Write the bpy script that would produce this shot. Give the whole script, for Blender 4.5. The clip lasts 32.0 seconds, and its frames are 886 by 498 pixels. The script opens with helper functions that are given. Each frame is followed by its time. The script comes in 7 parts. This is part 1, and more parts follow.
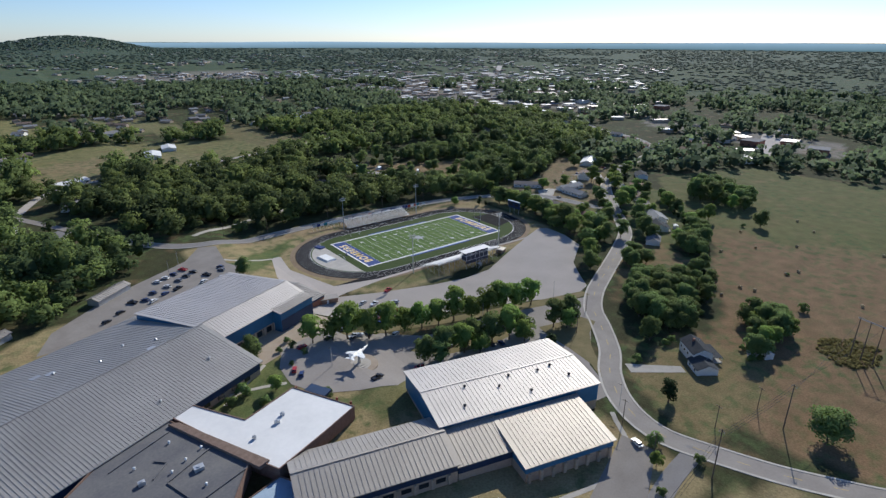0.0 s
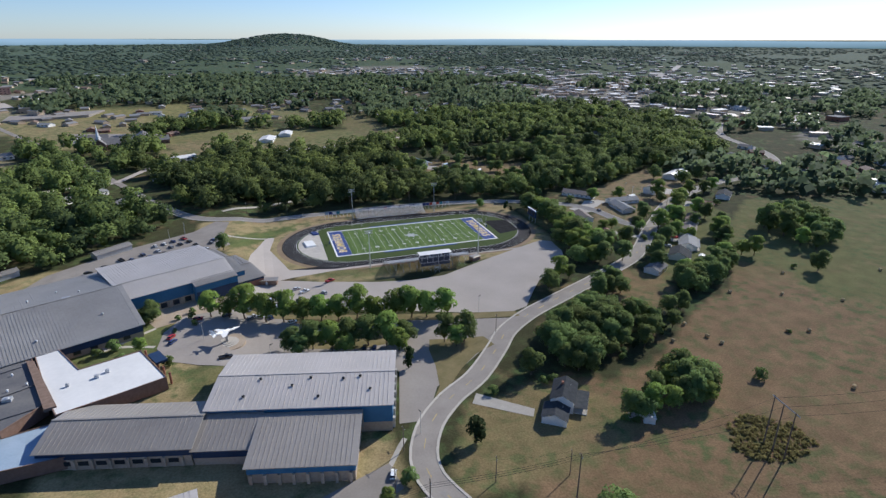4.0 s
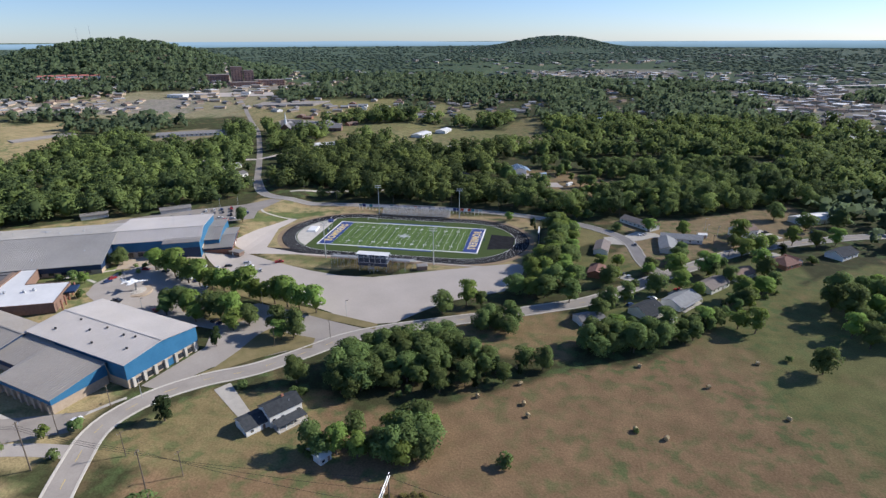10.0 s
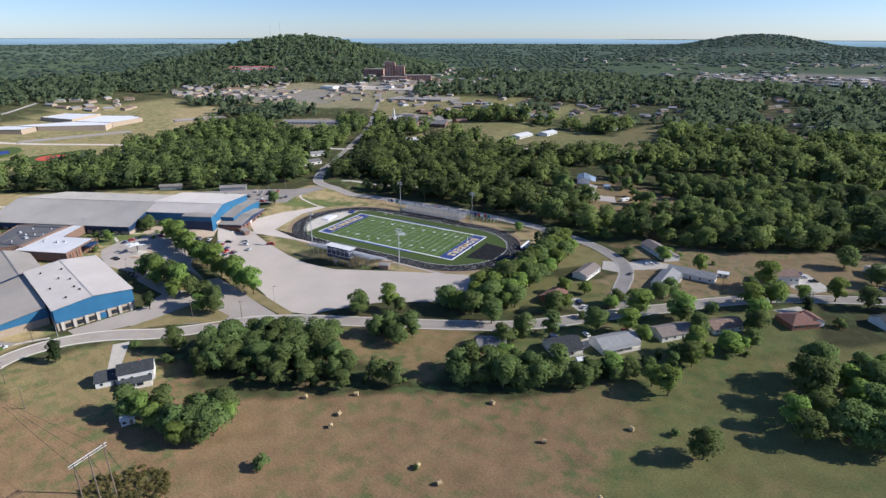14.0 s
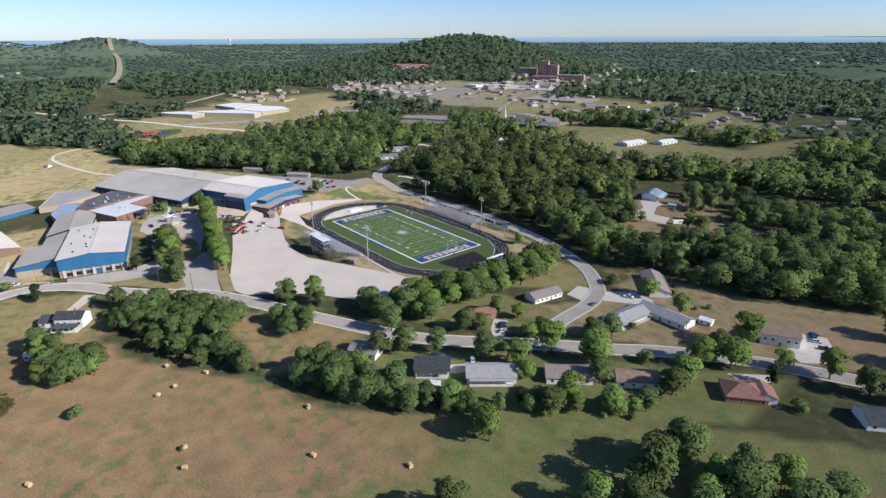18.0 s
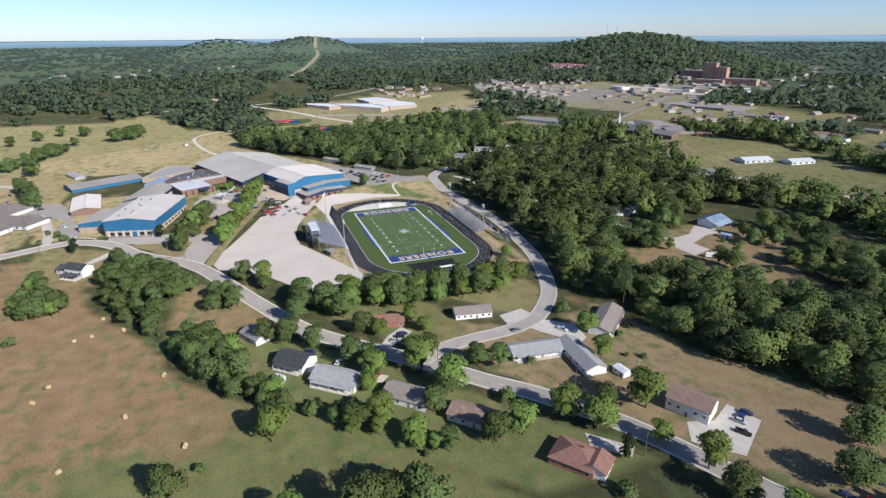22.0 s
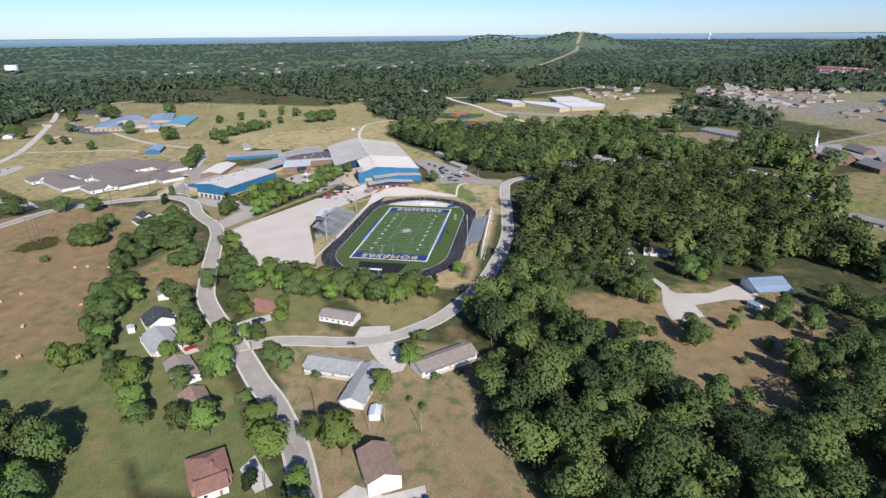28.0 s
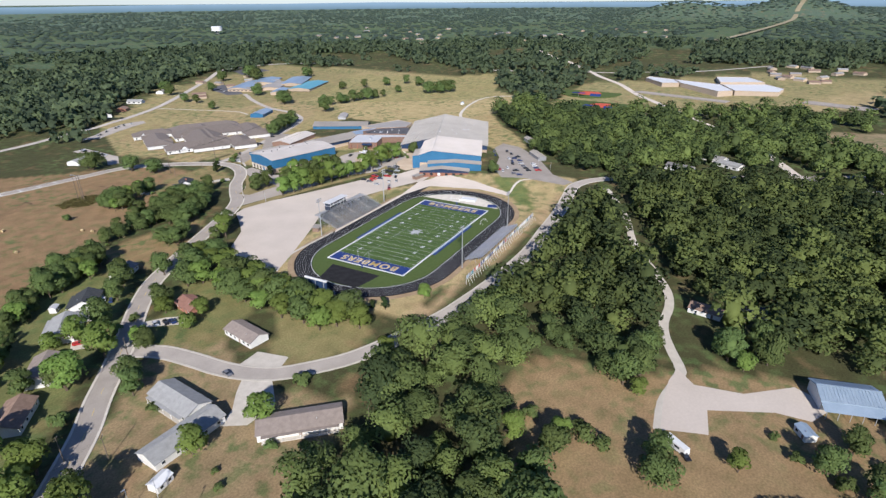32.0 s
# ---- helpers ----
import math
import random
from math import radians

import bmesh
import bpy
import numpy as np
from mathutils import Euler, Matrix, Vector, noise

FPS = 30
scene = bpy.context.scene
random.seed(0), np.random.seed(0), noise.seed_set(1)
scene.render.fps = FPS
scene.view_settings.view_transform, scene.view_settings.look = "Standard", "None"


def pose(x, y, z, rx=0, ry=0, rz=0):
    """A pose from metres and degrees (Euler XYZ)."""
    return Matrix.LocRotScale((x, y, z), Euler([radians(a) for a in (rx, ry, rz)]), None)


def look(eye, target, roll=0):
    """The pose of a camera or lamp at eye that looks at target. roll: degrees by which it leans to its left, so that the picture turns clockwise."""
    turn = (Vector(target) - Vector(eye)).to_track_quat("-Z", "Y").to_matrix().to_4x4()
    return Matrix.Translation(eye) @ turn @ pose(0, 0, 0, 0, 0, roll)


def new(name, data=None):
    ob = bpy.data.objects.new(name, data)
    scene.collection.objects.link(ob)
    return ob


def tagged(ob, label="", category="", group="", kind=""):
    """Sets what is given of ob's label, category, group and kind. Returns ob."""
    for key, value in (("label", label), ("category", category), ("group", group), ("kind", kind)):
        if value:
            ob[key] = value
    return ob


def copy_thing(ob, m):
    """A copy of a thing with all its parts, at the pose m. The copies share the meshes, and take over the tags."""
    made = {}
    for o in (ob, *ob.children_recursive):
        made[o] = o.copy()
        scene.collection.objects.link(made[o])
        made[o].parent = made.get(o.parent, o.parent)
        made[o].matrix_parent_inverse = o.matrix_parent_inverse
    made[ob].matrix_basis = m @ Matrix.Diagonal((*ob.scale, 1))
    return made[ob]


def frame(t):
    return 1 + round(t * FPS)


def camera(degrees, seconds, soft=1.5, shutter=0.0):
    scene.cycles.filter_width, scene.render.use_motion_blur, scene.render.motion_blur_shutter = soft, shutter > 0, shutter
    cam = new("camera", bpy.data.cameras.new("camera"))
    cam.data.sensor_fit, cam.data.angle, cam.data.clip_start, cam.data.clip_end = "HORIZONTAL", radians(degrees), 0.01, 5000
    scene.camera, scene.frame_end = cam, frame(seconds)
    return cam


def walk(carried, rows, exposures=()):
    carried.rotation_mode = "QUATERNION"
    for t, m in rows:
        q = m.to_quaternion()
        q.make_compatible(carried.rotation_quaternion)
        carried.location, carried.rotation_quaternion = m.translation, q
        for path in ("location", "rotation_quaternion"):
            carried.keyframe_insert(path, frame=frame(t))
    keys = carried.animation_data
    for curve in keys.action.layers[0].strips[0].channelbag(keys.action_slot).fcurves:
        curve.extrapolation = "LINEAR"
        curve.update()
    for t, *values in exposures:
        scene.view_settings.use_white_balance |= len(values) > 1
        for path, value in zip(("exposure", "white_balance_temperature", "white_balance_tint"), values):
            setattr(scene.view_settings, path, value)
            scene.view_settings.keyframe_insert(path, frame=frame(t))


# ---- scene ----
cam = camera(77.26, 32.0, soft=1.4)
PATH = [
    (0, (-213.42, -303.13, 131.82), (-156.06, -229.30, 96.34), -0.04),
    (1, (-186.54, -319.61, 131.32), (-134.88, -241.56, 96.10), -0.05),
    (2, (-157.26, -335.16, 131.10), (-112.51, -252.97, 95.87), -0.13),
    (3, (-125.68, -348.48, 131.18), (-88.84, -262.57, 95.65), -0.20),
    (4, (-94.21, -358.17, 131.32), (-65.01, -269.49, 95.51), -0.06),
    (5, (-63.50, -365.12, 131.42), (-41.58, -274.37, 95.59), 0.03),
    (6, (-32.47, -369.91, 131.58), (-18.04, -277.61, 95.91), -0.07),
    (7, (0.12, -371.83, 131.92), (6.54, -278.62, 96.27), -0.12),
    (8, (33.29, -370.92, 132.09), (31.52, -277.51, 96.43), -0.14),
    (9, (65.75, -367.39, 131.74), (55.99, -274.41, 96.23), -0.22),
    (10, (97.29, -361.04, 131.22), (79.70, -269.19, 95.81), -0.32),
    (11, (127.95, -351.80, 130.98), (102.65, -261.80, 95.47), -0.35),
    (12, (157.55, -340.16, 131.24), (124.82, -252.67, 95.55), -0.27),
    (13, (186.00, -326.57, 131.99), (146.23, -242.07, 96.22), -0.08),
    (14, (213.63, -310.46, 132.58), (166.97, -229.57, 96.81), 0.05),
    (15, (240.58, -291.24, 132.43), (187.02, -214.72, 96.70), -0.00),
    (16, (265.75, -269.06, 132.09), (205.61, -197.62, 96.33), -0.13),
    (17, (288.52, -244.63, 131.96), (222.30, -178.81, 96.13), -0.24),
    (18, (308.97, -218.78, 132.00), (237.22, -159.05, 96.16), -0.33),
    (19, (327.02, -191.76, 132.07), (250.34, -138.49, 96.24), -0.38),
    (20, (342.58, -163.61, 132.04), (261.61, -117.11, 96.23), -0.38),
    (21, (355.74, -134.33, 132.00), (271.11, -94.90, 96.18), -0.36),
    (22, (366.54, -103.91, 132.07), (278.85, -71.92, 96.19), -0.39),
    (24, (381.14, -40.49, 133.17), (289.35, -23.99, 97.07), -0.42),
    (25, (383.81, -8.16, 133.64), (291.01, 0.44, 97.39), -0.38),
    (25.5, (384.12, 7.47, 133.81), (291.06, 12.22, 97.51), -0.37),
    (27.5, (378.05, 70.81, 134.20), (285.61, 60.11, 97.60), -0.40),
    (28, (372.24, 85.48, 133.96), (280.19, 70.98, 97.66), -0.42),
    (28.5, (362.04, 98.21, 133.92), (270.83, 79.86, 97.27), -0.45),
    (29, (350.55, 109.76, 133.82), (260.47, 87.61, 96.48), -0.47),
    (29.5, (338.74, 120.60, 133.53), (249.83, 94.90, 95.67), -0.47),
    (30, (326.73, 130.88, 133.20), (239.13, 101.63, 94.85), -0.47),
    (30.5, (314.28, 140.52, 133.02), (228.22, 107.71, 94.07), -0.44),
    (31, (301.29, 149.47, 132.90), (216.95, 113.27, 93.20), -0.40),
    (31.5, (288.48, 158.13, 132.79), (206.02, 118.57, 92.33), -0.35),
    (32, (275.23, 166.43, 132.71), (194.80, 123.44, 91.68), -0.30),
]
EXPOSURE = [(0, 0.12, 5750, 9), (3, 0.22, 5750, 10), (6, 0.28, 5800, 12), (10, 0.32, 5800, 13), (14, 0.34, 5750, 13), (20, 0.3, 5700, 13), (28, 0.2, 5650, 13), (32, 0.2, 5800, 14)]
walk(cam, [(t, look(eye, target, roll)) for t, eye, target, roll in PATH], EXPOSURE)

# ---- sky and sun ----
SUN_AZ, SUN_EL = radians(28), radians(31)
world = bpy.data.worlds.new("world")
scene.world = world
world.use_nodes = True
sky = world.node_tree.nodes.new("ShaderNodeTexSky")
sky.sky_type, sky.sun_disc = "NISHITA", False
sky.sun_elevation, sky.sun_rotation = SUN_EL, radians(90) - SUN_AZ
sky.altitude, sky.air_density, sky.dust_density, sky.ozone_density = 1500, 1.0, 0.65, 3.2
tone = world.node_tree.nodes.new("ShaderNodeMix")
tone.data_type, tone.blend_type = "RGBA", "MULTIPLY"
tone.inputs["Factor"].default_value = 1.0
tone.inputs["B"].default_value = (0.90, 0.935, 1.05, 1)
world.node_tree.links.new(sky.outputs[0], tone.inputs["A"])
world.node_tree.links.new(tone.outputs["Result"], world.node_tree.nodes["Background"].inputs[0])
world.node_tree.nodes["Background"].inputs[1].default_value = 0.096
sun = new("sun", bpy.data.lights.new("sun", "SUN"))
sun.data.energy, sun.data.angle, sun.data.color = 5.0, radians(0.6), (1.0, 0.91, 0.76)
sun.matrix_world = look((900 * math.cos(SUN_AZ), 900 * math.sin(SUN_AZ), 900 * math.tan(SUN_EL)), (0, 0, 0))

# ---- materials ----
MATS = {}


def node_mat(name):
    m = bpy.data.materials.new(name)
    m.use_nodes = True
    nt = m.node_tree
    return m, nt, nt.nodes["Principled BSDF"]


def surf(name, c1, c2, scale=1.0, rough=0.8, metal=0.0, fine=8.0, bump=0.15, spread=0.12, spec=0.3, back=None):
    """A worn surface: two colours mixed by broad stains and fine grain, each object a little lighter or darker."""
    if name in MATS:
        return MATS[name]
    m, nt, b = node_mat(name)
    L = nt.links.new
    geo = nt.nodes.new("ShaderNodeNewGeometry")
    n1 = nt.nodes.new("ShaderNodeTexNoise")
    n1.inputs["Scale"].default_value, n1.inputs["Detail"].default_value = scale, 6
    n2 = nt.nodes.new("ShaderNodeTexNoise")
    n2.inputs["Scale"].default_value, n2.inputs["Detail"].default_value = scale * fine, 3
    L(geo.outputs["Position"], n1.inputs["Vector"])
    L(geo.outputs["Position"], n2.inputs["Vector"])
    add = nt.nodes.new("ShaderNodeMath")
    add.operation = "MULTIPLY_ADD"
    L(n2.outputs["Fac"], add.inputs[0])
    add.inputs[1].default_value = 0.5
    L(n1.outputs["Fac"], add.inputs[2])
    rng = nt.nodes.new("ShaderNodeMapRange")
    rng.inputs["From Min"].default_value, rng.inputs["From Max"].default_value = 0.5, 1.0
    L(add.outputs[0], rng.inputs["Value"])
    mix = nt.nodes.new("ShaderNodeMix")
    mix.data_type = "RGBA"
    mix.inputs["A"].default_value, mix.inputs["B"].default_value = (*c1, 1), (*c2, 1)
    L(rng.outputs[0], mix.inputs["Factor"])
    info = nt.nodes.new("ShaderNodeObjectInfo")
    r2 = nt.nodes.new("ShaderNodeMapRange")
    r2.inputs["To Min"].default_value, r2.inputs["To Max"].default_value = 1 - spread, 1 + spread
    L(info.outputs["Random"], r2.inputs["Value"])
    hsv = nt.nodes.new("ShaderNodeHueSaturation")
    L(r2.outputs[0], hsv.inputs["Value"])
    L(mix.outputs["Result"], hsv.inputs["Color"])
    L(hsv.outputs[0], b.inputs["Base Color"])
    b.inputs["Roughness"].default_value, b.inputs["Metallic"].default_value = rough, metal
    b.inputs["Specular IOR Level"].default_value = spec
    b.inputs["Diffuse Roughness"].default_value = (0.4 if rough > 0.85 else 0.0) if back is None else back
    bp = nt.nodes.new("ShaderNodeBump")
    bp.inputs["Strength"].default_value, bp.inputs["Distance"].default_value = bump, 0.05
    L(n2.outputs["Fac"], bp.inputs["Height"])
    L(bp.outputs[0], b.inputs["Normal"])
    MATS[name] = m
    return m


ASPHALT = surf("old_asphalt", (0.26, 0.23, 0.20), (0.34, 0.305, 0.265), 0.12, 0.9, fine=12)
LOT = surf("pale_gravel_lot", (0.475, 0.418, 0.36), (0.57, 0.505, 0.44), 0.05, 0.95, fine=20, back=0.45)
LANE = surf("worn_lane", (0.31, 0.28, 0.25), (0.39, 0.355, 0.315), 0.12, 0.9, fine=12, back=0.7)
CONC = surf("concrete", (0.45, 0.41, 0.35), (0.56, 0.52, 0.45), 0.3, 0.9)
DIRT = surf("dry_soil", (0.27, 0.19, 0.11), (0.36, 0.27, 0.17), 0.15, 1.0)
TRACK = surf("black_track_rubber", (0.016, 0.016, 0.018), (0.03, 0.03, 0.032), 0.3, 0.95, spec=0.08)
TURFMAT = surf("green_turf", (0.062, 0.09, 0.028), (0.08, 0.112, 0.036), 0.5, 0.95, bump=0.3, spec=0.1)
WHITE = surf("white_paint", (0.74, 0.74, 0.72), (0.82, 0.82, 0.8), 0.6, 0.6, bump=0.03, spread=0.04)
BLUEPAINT = surf("royal_blue_paint", (0.018, 0.04, 0.16), (0.028, 0.055, 0.20), 0.4, 0.8, bump=0.05)
GOLD = surf("gold_paint", (0.62, 0.44, 0.13), (0.7, 0.52, 0.18), 0.6, 0.8)
METALROOF = surf("galvanised_roof", (0.38, 0.345, 0.30), (0.46, 0.42, 0.37), 0.06, 0.6, 0.55, fine=15, bump=0.05, spread=0.04, spec=0.4, back=0.9)
HALLROOF = surf("weathered_hall_roof", (0.36, 0.34, 0.31), (0.45, 0.425, 0.39), 0.05, 0.6, 0.4, fine=15, bump=0.05, spread=0.06, spec=0.45, back=0.8)
PALEROOF = surf("pale_metal_roof", (0.54, 0.50, 0.455), (0.62, 0.575, 0.53), 0.07, 0.62, 0.38, fine=15, bump=0.04, spread=0.04, spec=0.35, back=0.6)
WHITEROOF = surf("white_membrane_roof", (0.60, 0.595, 0.58), (0.70, 0.69, 0.67), 0.07, 0.6, fine=9, bump=0.05, spread=0.05)
DARKROOF = surf("dark_membrane_roof", (0.10, 0.10, 0.11), (0.16, 0.155, 0.15), 0.15, 0.85)
BLUEWALL = surf("blue_steel_siding", (0.032, 0.13, 0.25), (0.046, 0.165, 0.30), 0.2, 0.5, 0.0, bump=0.03, spread=0.03)
DEEPBLUE = surf("dark_blue_steel", (0.016, 0.035, 0.08), (0.025, 0.05, 0.11), 0.2, 0.5, 0.0, bump=0.03)
BRICK = surf("red_brick", (0.27, 0.12, 0.075), (0.36, 0.18, 0.12), 1.0, 0.9)
TANBRICK = surf("tan_brick", (0.42, 0.33, 0.24), (0.52, 0.42, 0.31), 1.0, 0.9)
GLASS = surf("dark_window_glass", (0.02, 0.025, 0.03), (0.035, 0.04, 0.05), 0.3, 0.12, bump=0.0, spec=0.6)
STEEL = surf("galvanised_steel", (0.45, 0.46, 0.47), (0.55, 0.56, 0.57), 0.5, 0.45, 0.5, bump=0.03)
ALU = surf("aluminium_plank", (0.50, 0.49, 0.475), (0.60, 0.59, 0.57), 0.4, 0.5, 0.5, bump=0.03)
WOODPOLE = surf("weathered_pole", (0.13, 0.10, 0.075), (0.2, 0.16, 0.12), 2.0, 0.9)
SIDING = surf("white_siding", (0.68, 0.67, 0.63), (0.78, 0.77, 0.73), 0.5, 0.7, bump=0.05, spread=0.07)
SHINGLE = surf("grey_shingle", (0.19, 0.18, 0.175), (0.27, 0.26, 0.25), 0.7, 0.95, fine=10, spread=0.25, spec=0.2)
DARKSHINGLE = surf("charcoal_shingle", (0.045, 0.05, 0.055), (0.08, 0.085, 0.09), 0.7, 0.95, fine=10, spread=0.15, spec=0.12)
PALESHINGLE = surf("light_grey_shingle", (0.27, 0.27, 0.262), (0.36, 0.36, 0.35), 0.6, 0.9, fine=10, spread=0.08)
BROWNSHINGLE = surf("brown_shingle", (0.20, 0.135, 0.10), (0.30, 0.21, 0.16), 0.7, 0.9, fine=10, spread=0.12)
REDSHINGLE = surf("red_brown_shingle", (0.22, 0.115, 0.085), (0.30, 0.165, 0.125), 0.7, 0.9, fine=10)
BROWNBRICK = surf("brown_brick", (0.20, 0.125, 0.09), (0.27, 0.175, 0.13), 1.0, 0.9)
UMBERROOF = surf("umber_shingle", (0.15, 0.125, 0.108), (0.20, 0.17, 0.15), 0.7, 0.9, fine=10, spread=0.06)
MEMBRANE = surf("white_membrane", (0.72, 0.72, 0.70), (0.80, 0.80, 0.79), 0.3, 0.7, spread=0.05)
TAUPE = surf("taupe_shingle", (0.225, 0.188, 0.162), (0.30, 0.252, 0.22), 0.7, 0.9, fine=10, spread=0.06)
BLUEROOF = surf("pale_blue_roof", (0.28, 0.36, 0.44), (0.36, 0.44, 0.52), 0.2, 0.45, 0.1, bump=0.03)
HAY = surf("dry_hay", (0.42, 0.31, 0.15), (0.55, 0.43, 0.24), 3.0, 1.0, bump=0.6)
RED = surf("red_surface", (0.42, 0.07, 0.04), (0.5, 0.10, 0.06), 0.3, 0.9)
RUBBER = surf("tyre_rubber", (0.02, 0.02, 0.02), (0.03, 0.03, 0.03), 1.0, 0.8)
BARK = surf("tree_bark", (0.10, 0.075, 0.05), (0.17, 0.13, 0.095), 2.0, 0.95, bump=0.5)
BLACKMETAL = surf("black_steel", (0.02, 0.02, 0.022), (0.035, 0.035, 0.035), 1.0, 0.5)


def leaf_mat(name, dark, light, trans=0.25):
    m, nt, b = node_mat(name)
    L = nt.links.new
    geo = nt.nodes.new("ShaderNodeNewGeometry")
    info = nt.nodes.new("ShaderNodeObjectInfo")
    att = nt.nodes.new("ShaderNodeAttribute")
    att.attribute_name = "tint"
    mix = nt.nodes.new("ShaderNodeMix")
    mix.data_type = "RGBA"
    mix.inputs["A"].default_value, mix.inputs["B"].default_value = (*dark, 1), (*light, 1)
    s = nt.nodes.new("ShaderNodeMath")
    s.operation = "MULTIPLY_ADD"
    L(geo.outputs["Random Per Island"], s.inputs[0])
    s.inputs[1].default_value = 0.32
    L(att.outputs["Fac"], s.inputs[2])
    L(s.outputs[0], mix.inputs["Factor"])
    hsv = nt.nodes.new("ShaderNodeHueSaturation")
    r = nt.nodes.new("ShaderNodeMapRange")
    r.inputs["To Min"].default_value, r.inputs["To Max"].default_value = 0.75, 1.25
    L(info.outputs["Random"], r.inputs["Value"])
    L(r.outputs[0], hsv.inputs["Value"])
    r3 = nt.nodes.new("ShaderNodeMapRange")
    r3.inputs["To Min"].default_value, r3.inputs["To Max"].default_value = 0.485, 0.515
    L(info.outputs["Random"], r3.inputs["Value"])
    L(r3.outputs[0], hsv.inputs["Hue"])
    L(mix.outputs["Result"], hsv.inputs["Color"])
    L(hsv.outputs[0], b.inputs["Base Color"])
    b.inputs["Roughness"].default_value, b.inputs["Specular IOR Level"].default_value = 0.8, 0.06
    t = nt.nodes.new("ShaderNodeBsdfTranslucent")
    L(hsv.outputs[0], t.inputs["Color"])
    ms = nt.nodes.new("ShaderNodeMixShader")
    ms.inputs[0].default_value = trans
    L(b.outputs[0], ms.inputs[1])
    L(t.outputs[0], ms.inputs[2])
    L(ms.outputs[0], nt.nodes["Material Output"].inputs["Surface"])
    return m


LEAF = leaf_mat("broad_leaves", (0.085, 0.122, 0.052), (0.25, 0.328, 0.1), 0.4)
LEAF_BRIGHT = leaf_mat("fresh_leaves", (0.13, 0.19, 0.05), (0.325, 0.43, 0.105), 0.4)
LEAF_DARK = leaf_mat("cedar_needles", (0.022, 0.04, 0.016), (0.06, 0.085, 0.032))
# leaves of the far woods: aerial haze mixed in, paler and bluer than LEAF
LEAF_TOWN_HAZED = leaf_mat("hazed_town_leaves", (0.12, 0.165, 0.10), (0.235, 0.31, 0.155), 0.5)
LEAF_FAR_HAZED = leaf_mat("hazed_distant_woods", (0.13, 0.185, 0.148), (0.18, 0.245, 0.185), 0.5)


# ---- builders ----
class MB:
    """A mesh in the making."""

    def __init__(self):
        self.v, self.f = [], []

    def face(self, *pts):
        n = len(self.v)
        self.v += [tuple(p) for p in pts]
        self.f.append(tuple(range(n, n + len(pts))))
        return self

    def box(self, cx, cy, cz, sx, sy, sz, rz=0.0, taper=1.0):
        c, s, n = math.cos(rz), math.sin(rz), len(self.v)
        for dz, k in ((-0.5, 1), (0.5, taper)):
            for dx, dy in ((-0.5, -0.5), (0.5, -0.5), (0.5, 0.5), (-0.5, 0.5)):
                x, y = dx * sx * k, dy * sy * k
                self.v.append((cx + x * c - y * s, cy + x * s + y * c, cz + dz * sz))
        for q in ((3, 2, 1, 0), (4, 5, 6, 7), (0, 1, 5, 4), (1, 2, 6, 5), (2, 3, 7, 6), (3, 0, 4, 7)):
            self.f.append(tuple(n + i for i in q))
        return self

    def prism(self, poly, z0, z1):
        n, k = len(self.v), len(poly)
        if sum(a[0] * b[1] - b[0] * a[1] for a, b in zip(poly, poly[1:] + poly[:1])) < 0:
            poly = poly[::-1]
        self.v += [(x, y, z0) for x, y in poly] + [(x, y, z1) for x, y in poly]
        self.f.append(tuple(n + k + i for i in range(k)))
        for i in range(k):
            j = (i + 1) % k
            self.f.append((n + i, n + j, n + k + j, n + k + i))
        return self

    def cyl(self, x, y, z0, z1, r0, r1=None, n=8, cap=True):
        r1, k = r0 if r1 is None else r1, len(self.v)
        for z, r in ((z0, r0), (z1, r1)):
            self.v += [(x + r * math.cos(2 * math.pi * i / n), y + r * math.sin(2 * math.pi * i / n), z) for i in range(n)]
        for i in range(n):
            j = (i + 1) % n
            self.f.append((k + i, k + j, k + n + j, k + n + i))
        if cap:
            self.f.append(tuple(k + n + i for i in range(n)))
        return self

    def tube(self, p, q, r, r2=None, n=5):
        p, q = Vector(p), Vector(q)
        d = (q - p).normalized()
        a = d.orthogonal().normalized()
        b, k = d.cross(a), len(self.v)
        for c, rr in ((p, r), (q, r if r2 is None else r2)):
            self.v += [tuple(c + rr * (math.cos(2 * math.pi * i / n) * a + math.sin(2 * math.pi * i / n) * b)) for i in range(n)]
        for i in range(n):
            j = (i + 1) % n
            self.f.append((k + i, k + j, k + n + j, k + n + i))
        self.f.append(tuple(k + n + i for i in range(n)))
        return self

    def mesh(self, name, mat, smooth=False):
        me = bpy.data.meshes.new(name)
        me.from_pydata(self.v, [], self.f)
        me.materials.append(mat)
        if smooth:
            me.shade_smooth()
        me.update()
        return me


def part(name, mb, mat, parent, label="", smooth=False):
    ob = new(name, mb.mesh(name, mat, smooth) if isinstance(mb, MB) else mb)
    ob.parent = parent
    return tagged(ob, label)


def thing(name, x, y, z, rz, label, category, group=""):
    ob = new(name)
    ob.matrix_basis = pose(x, y, z, 0, 0, rz)
    return tagged(ob, label, category, group)


def setting(name, mb, mat, label, category):
    return tagged(new(name, mb.mesh(name, mat)), label, category, kind="structure")


def inside(px, py, poly):
    """Which of the points lie inside a polygon."""
    px, py = np.asarray(px, float), np.asarray(py, float)
    hit = np.zeros(px.shape, bool)
    for (x0, y0), (x1, y1) in zip(poly, poly[1:] + poly[:1]):
        if y0 != y1:
            hit ^= ((y0 > py) != (y1 > py)) & (px < (x1 - x0) * (py - y0) / (y1 - y0) + x0)
    return hit


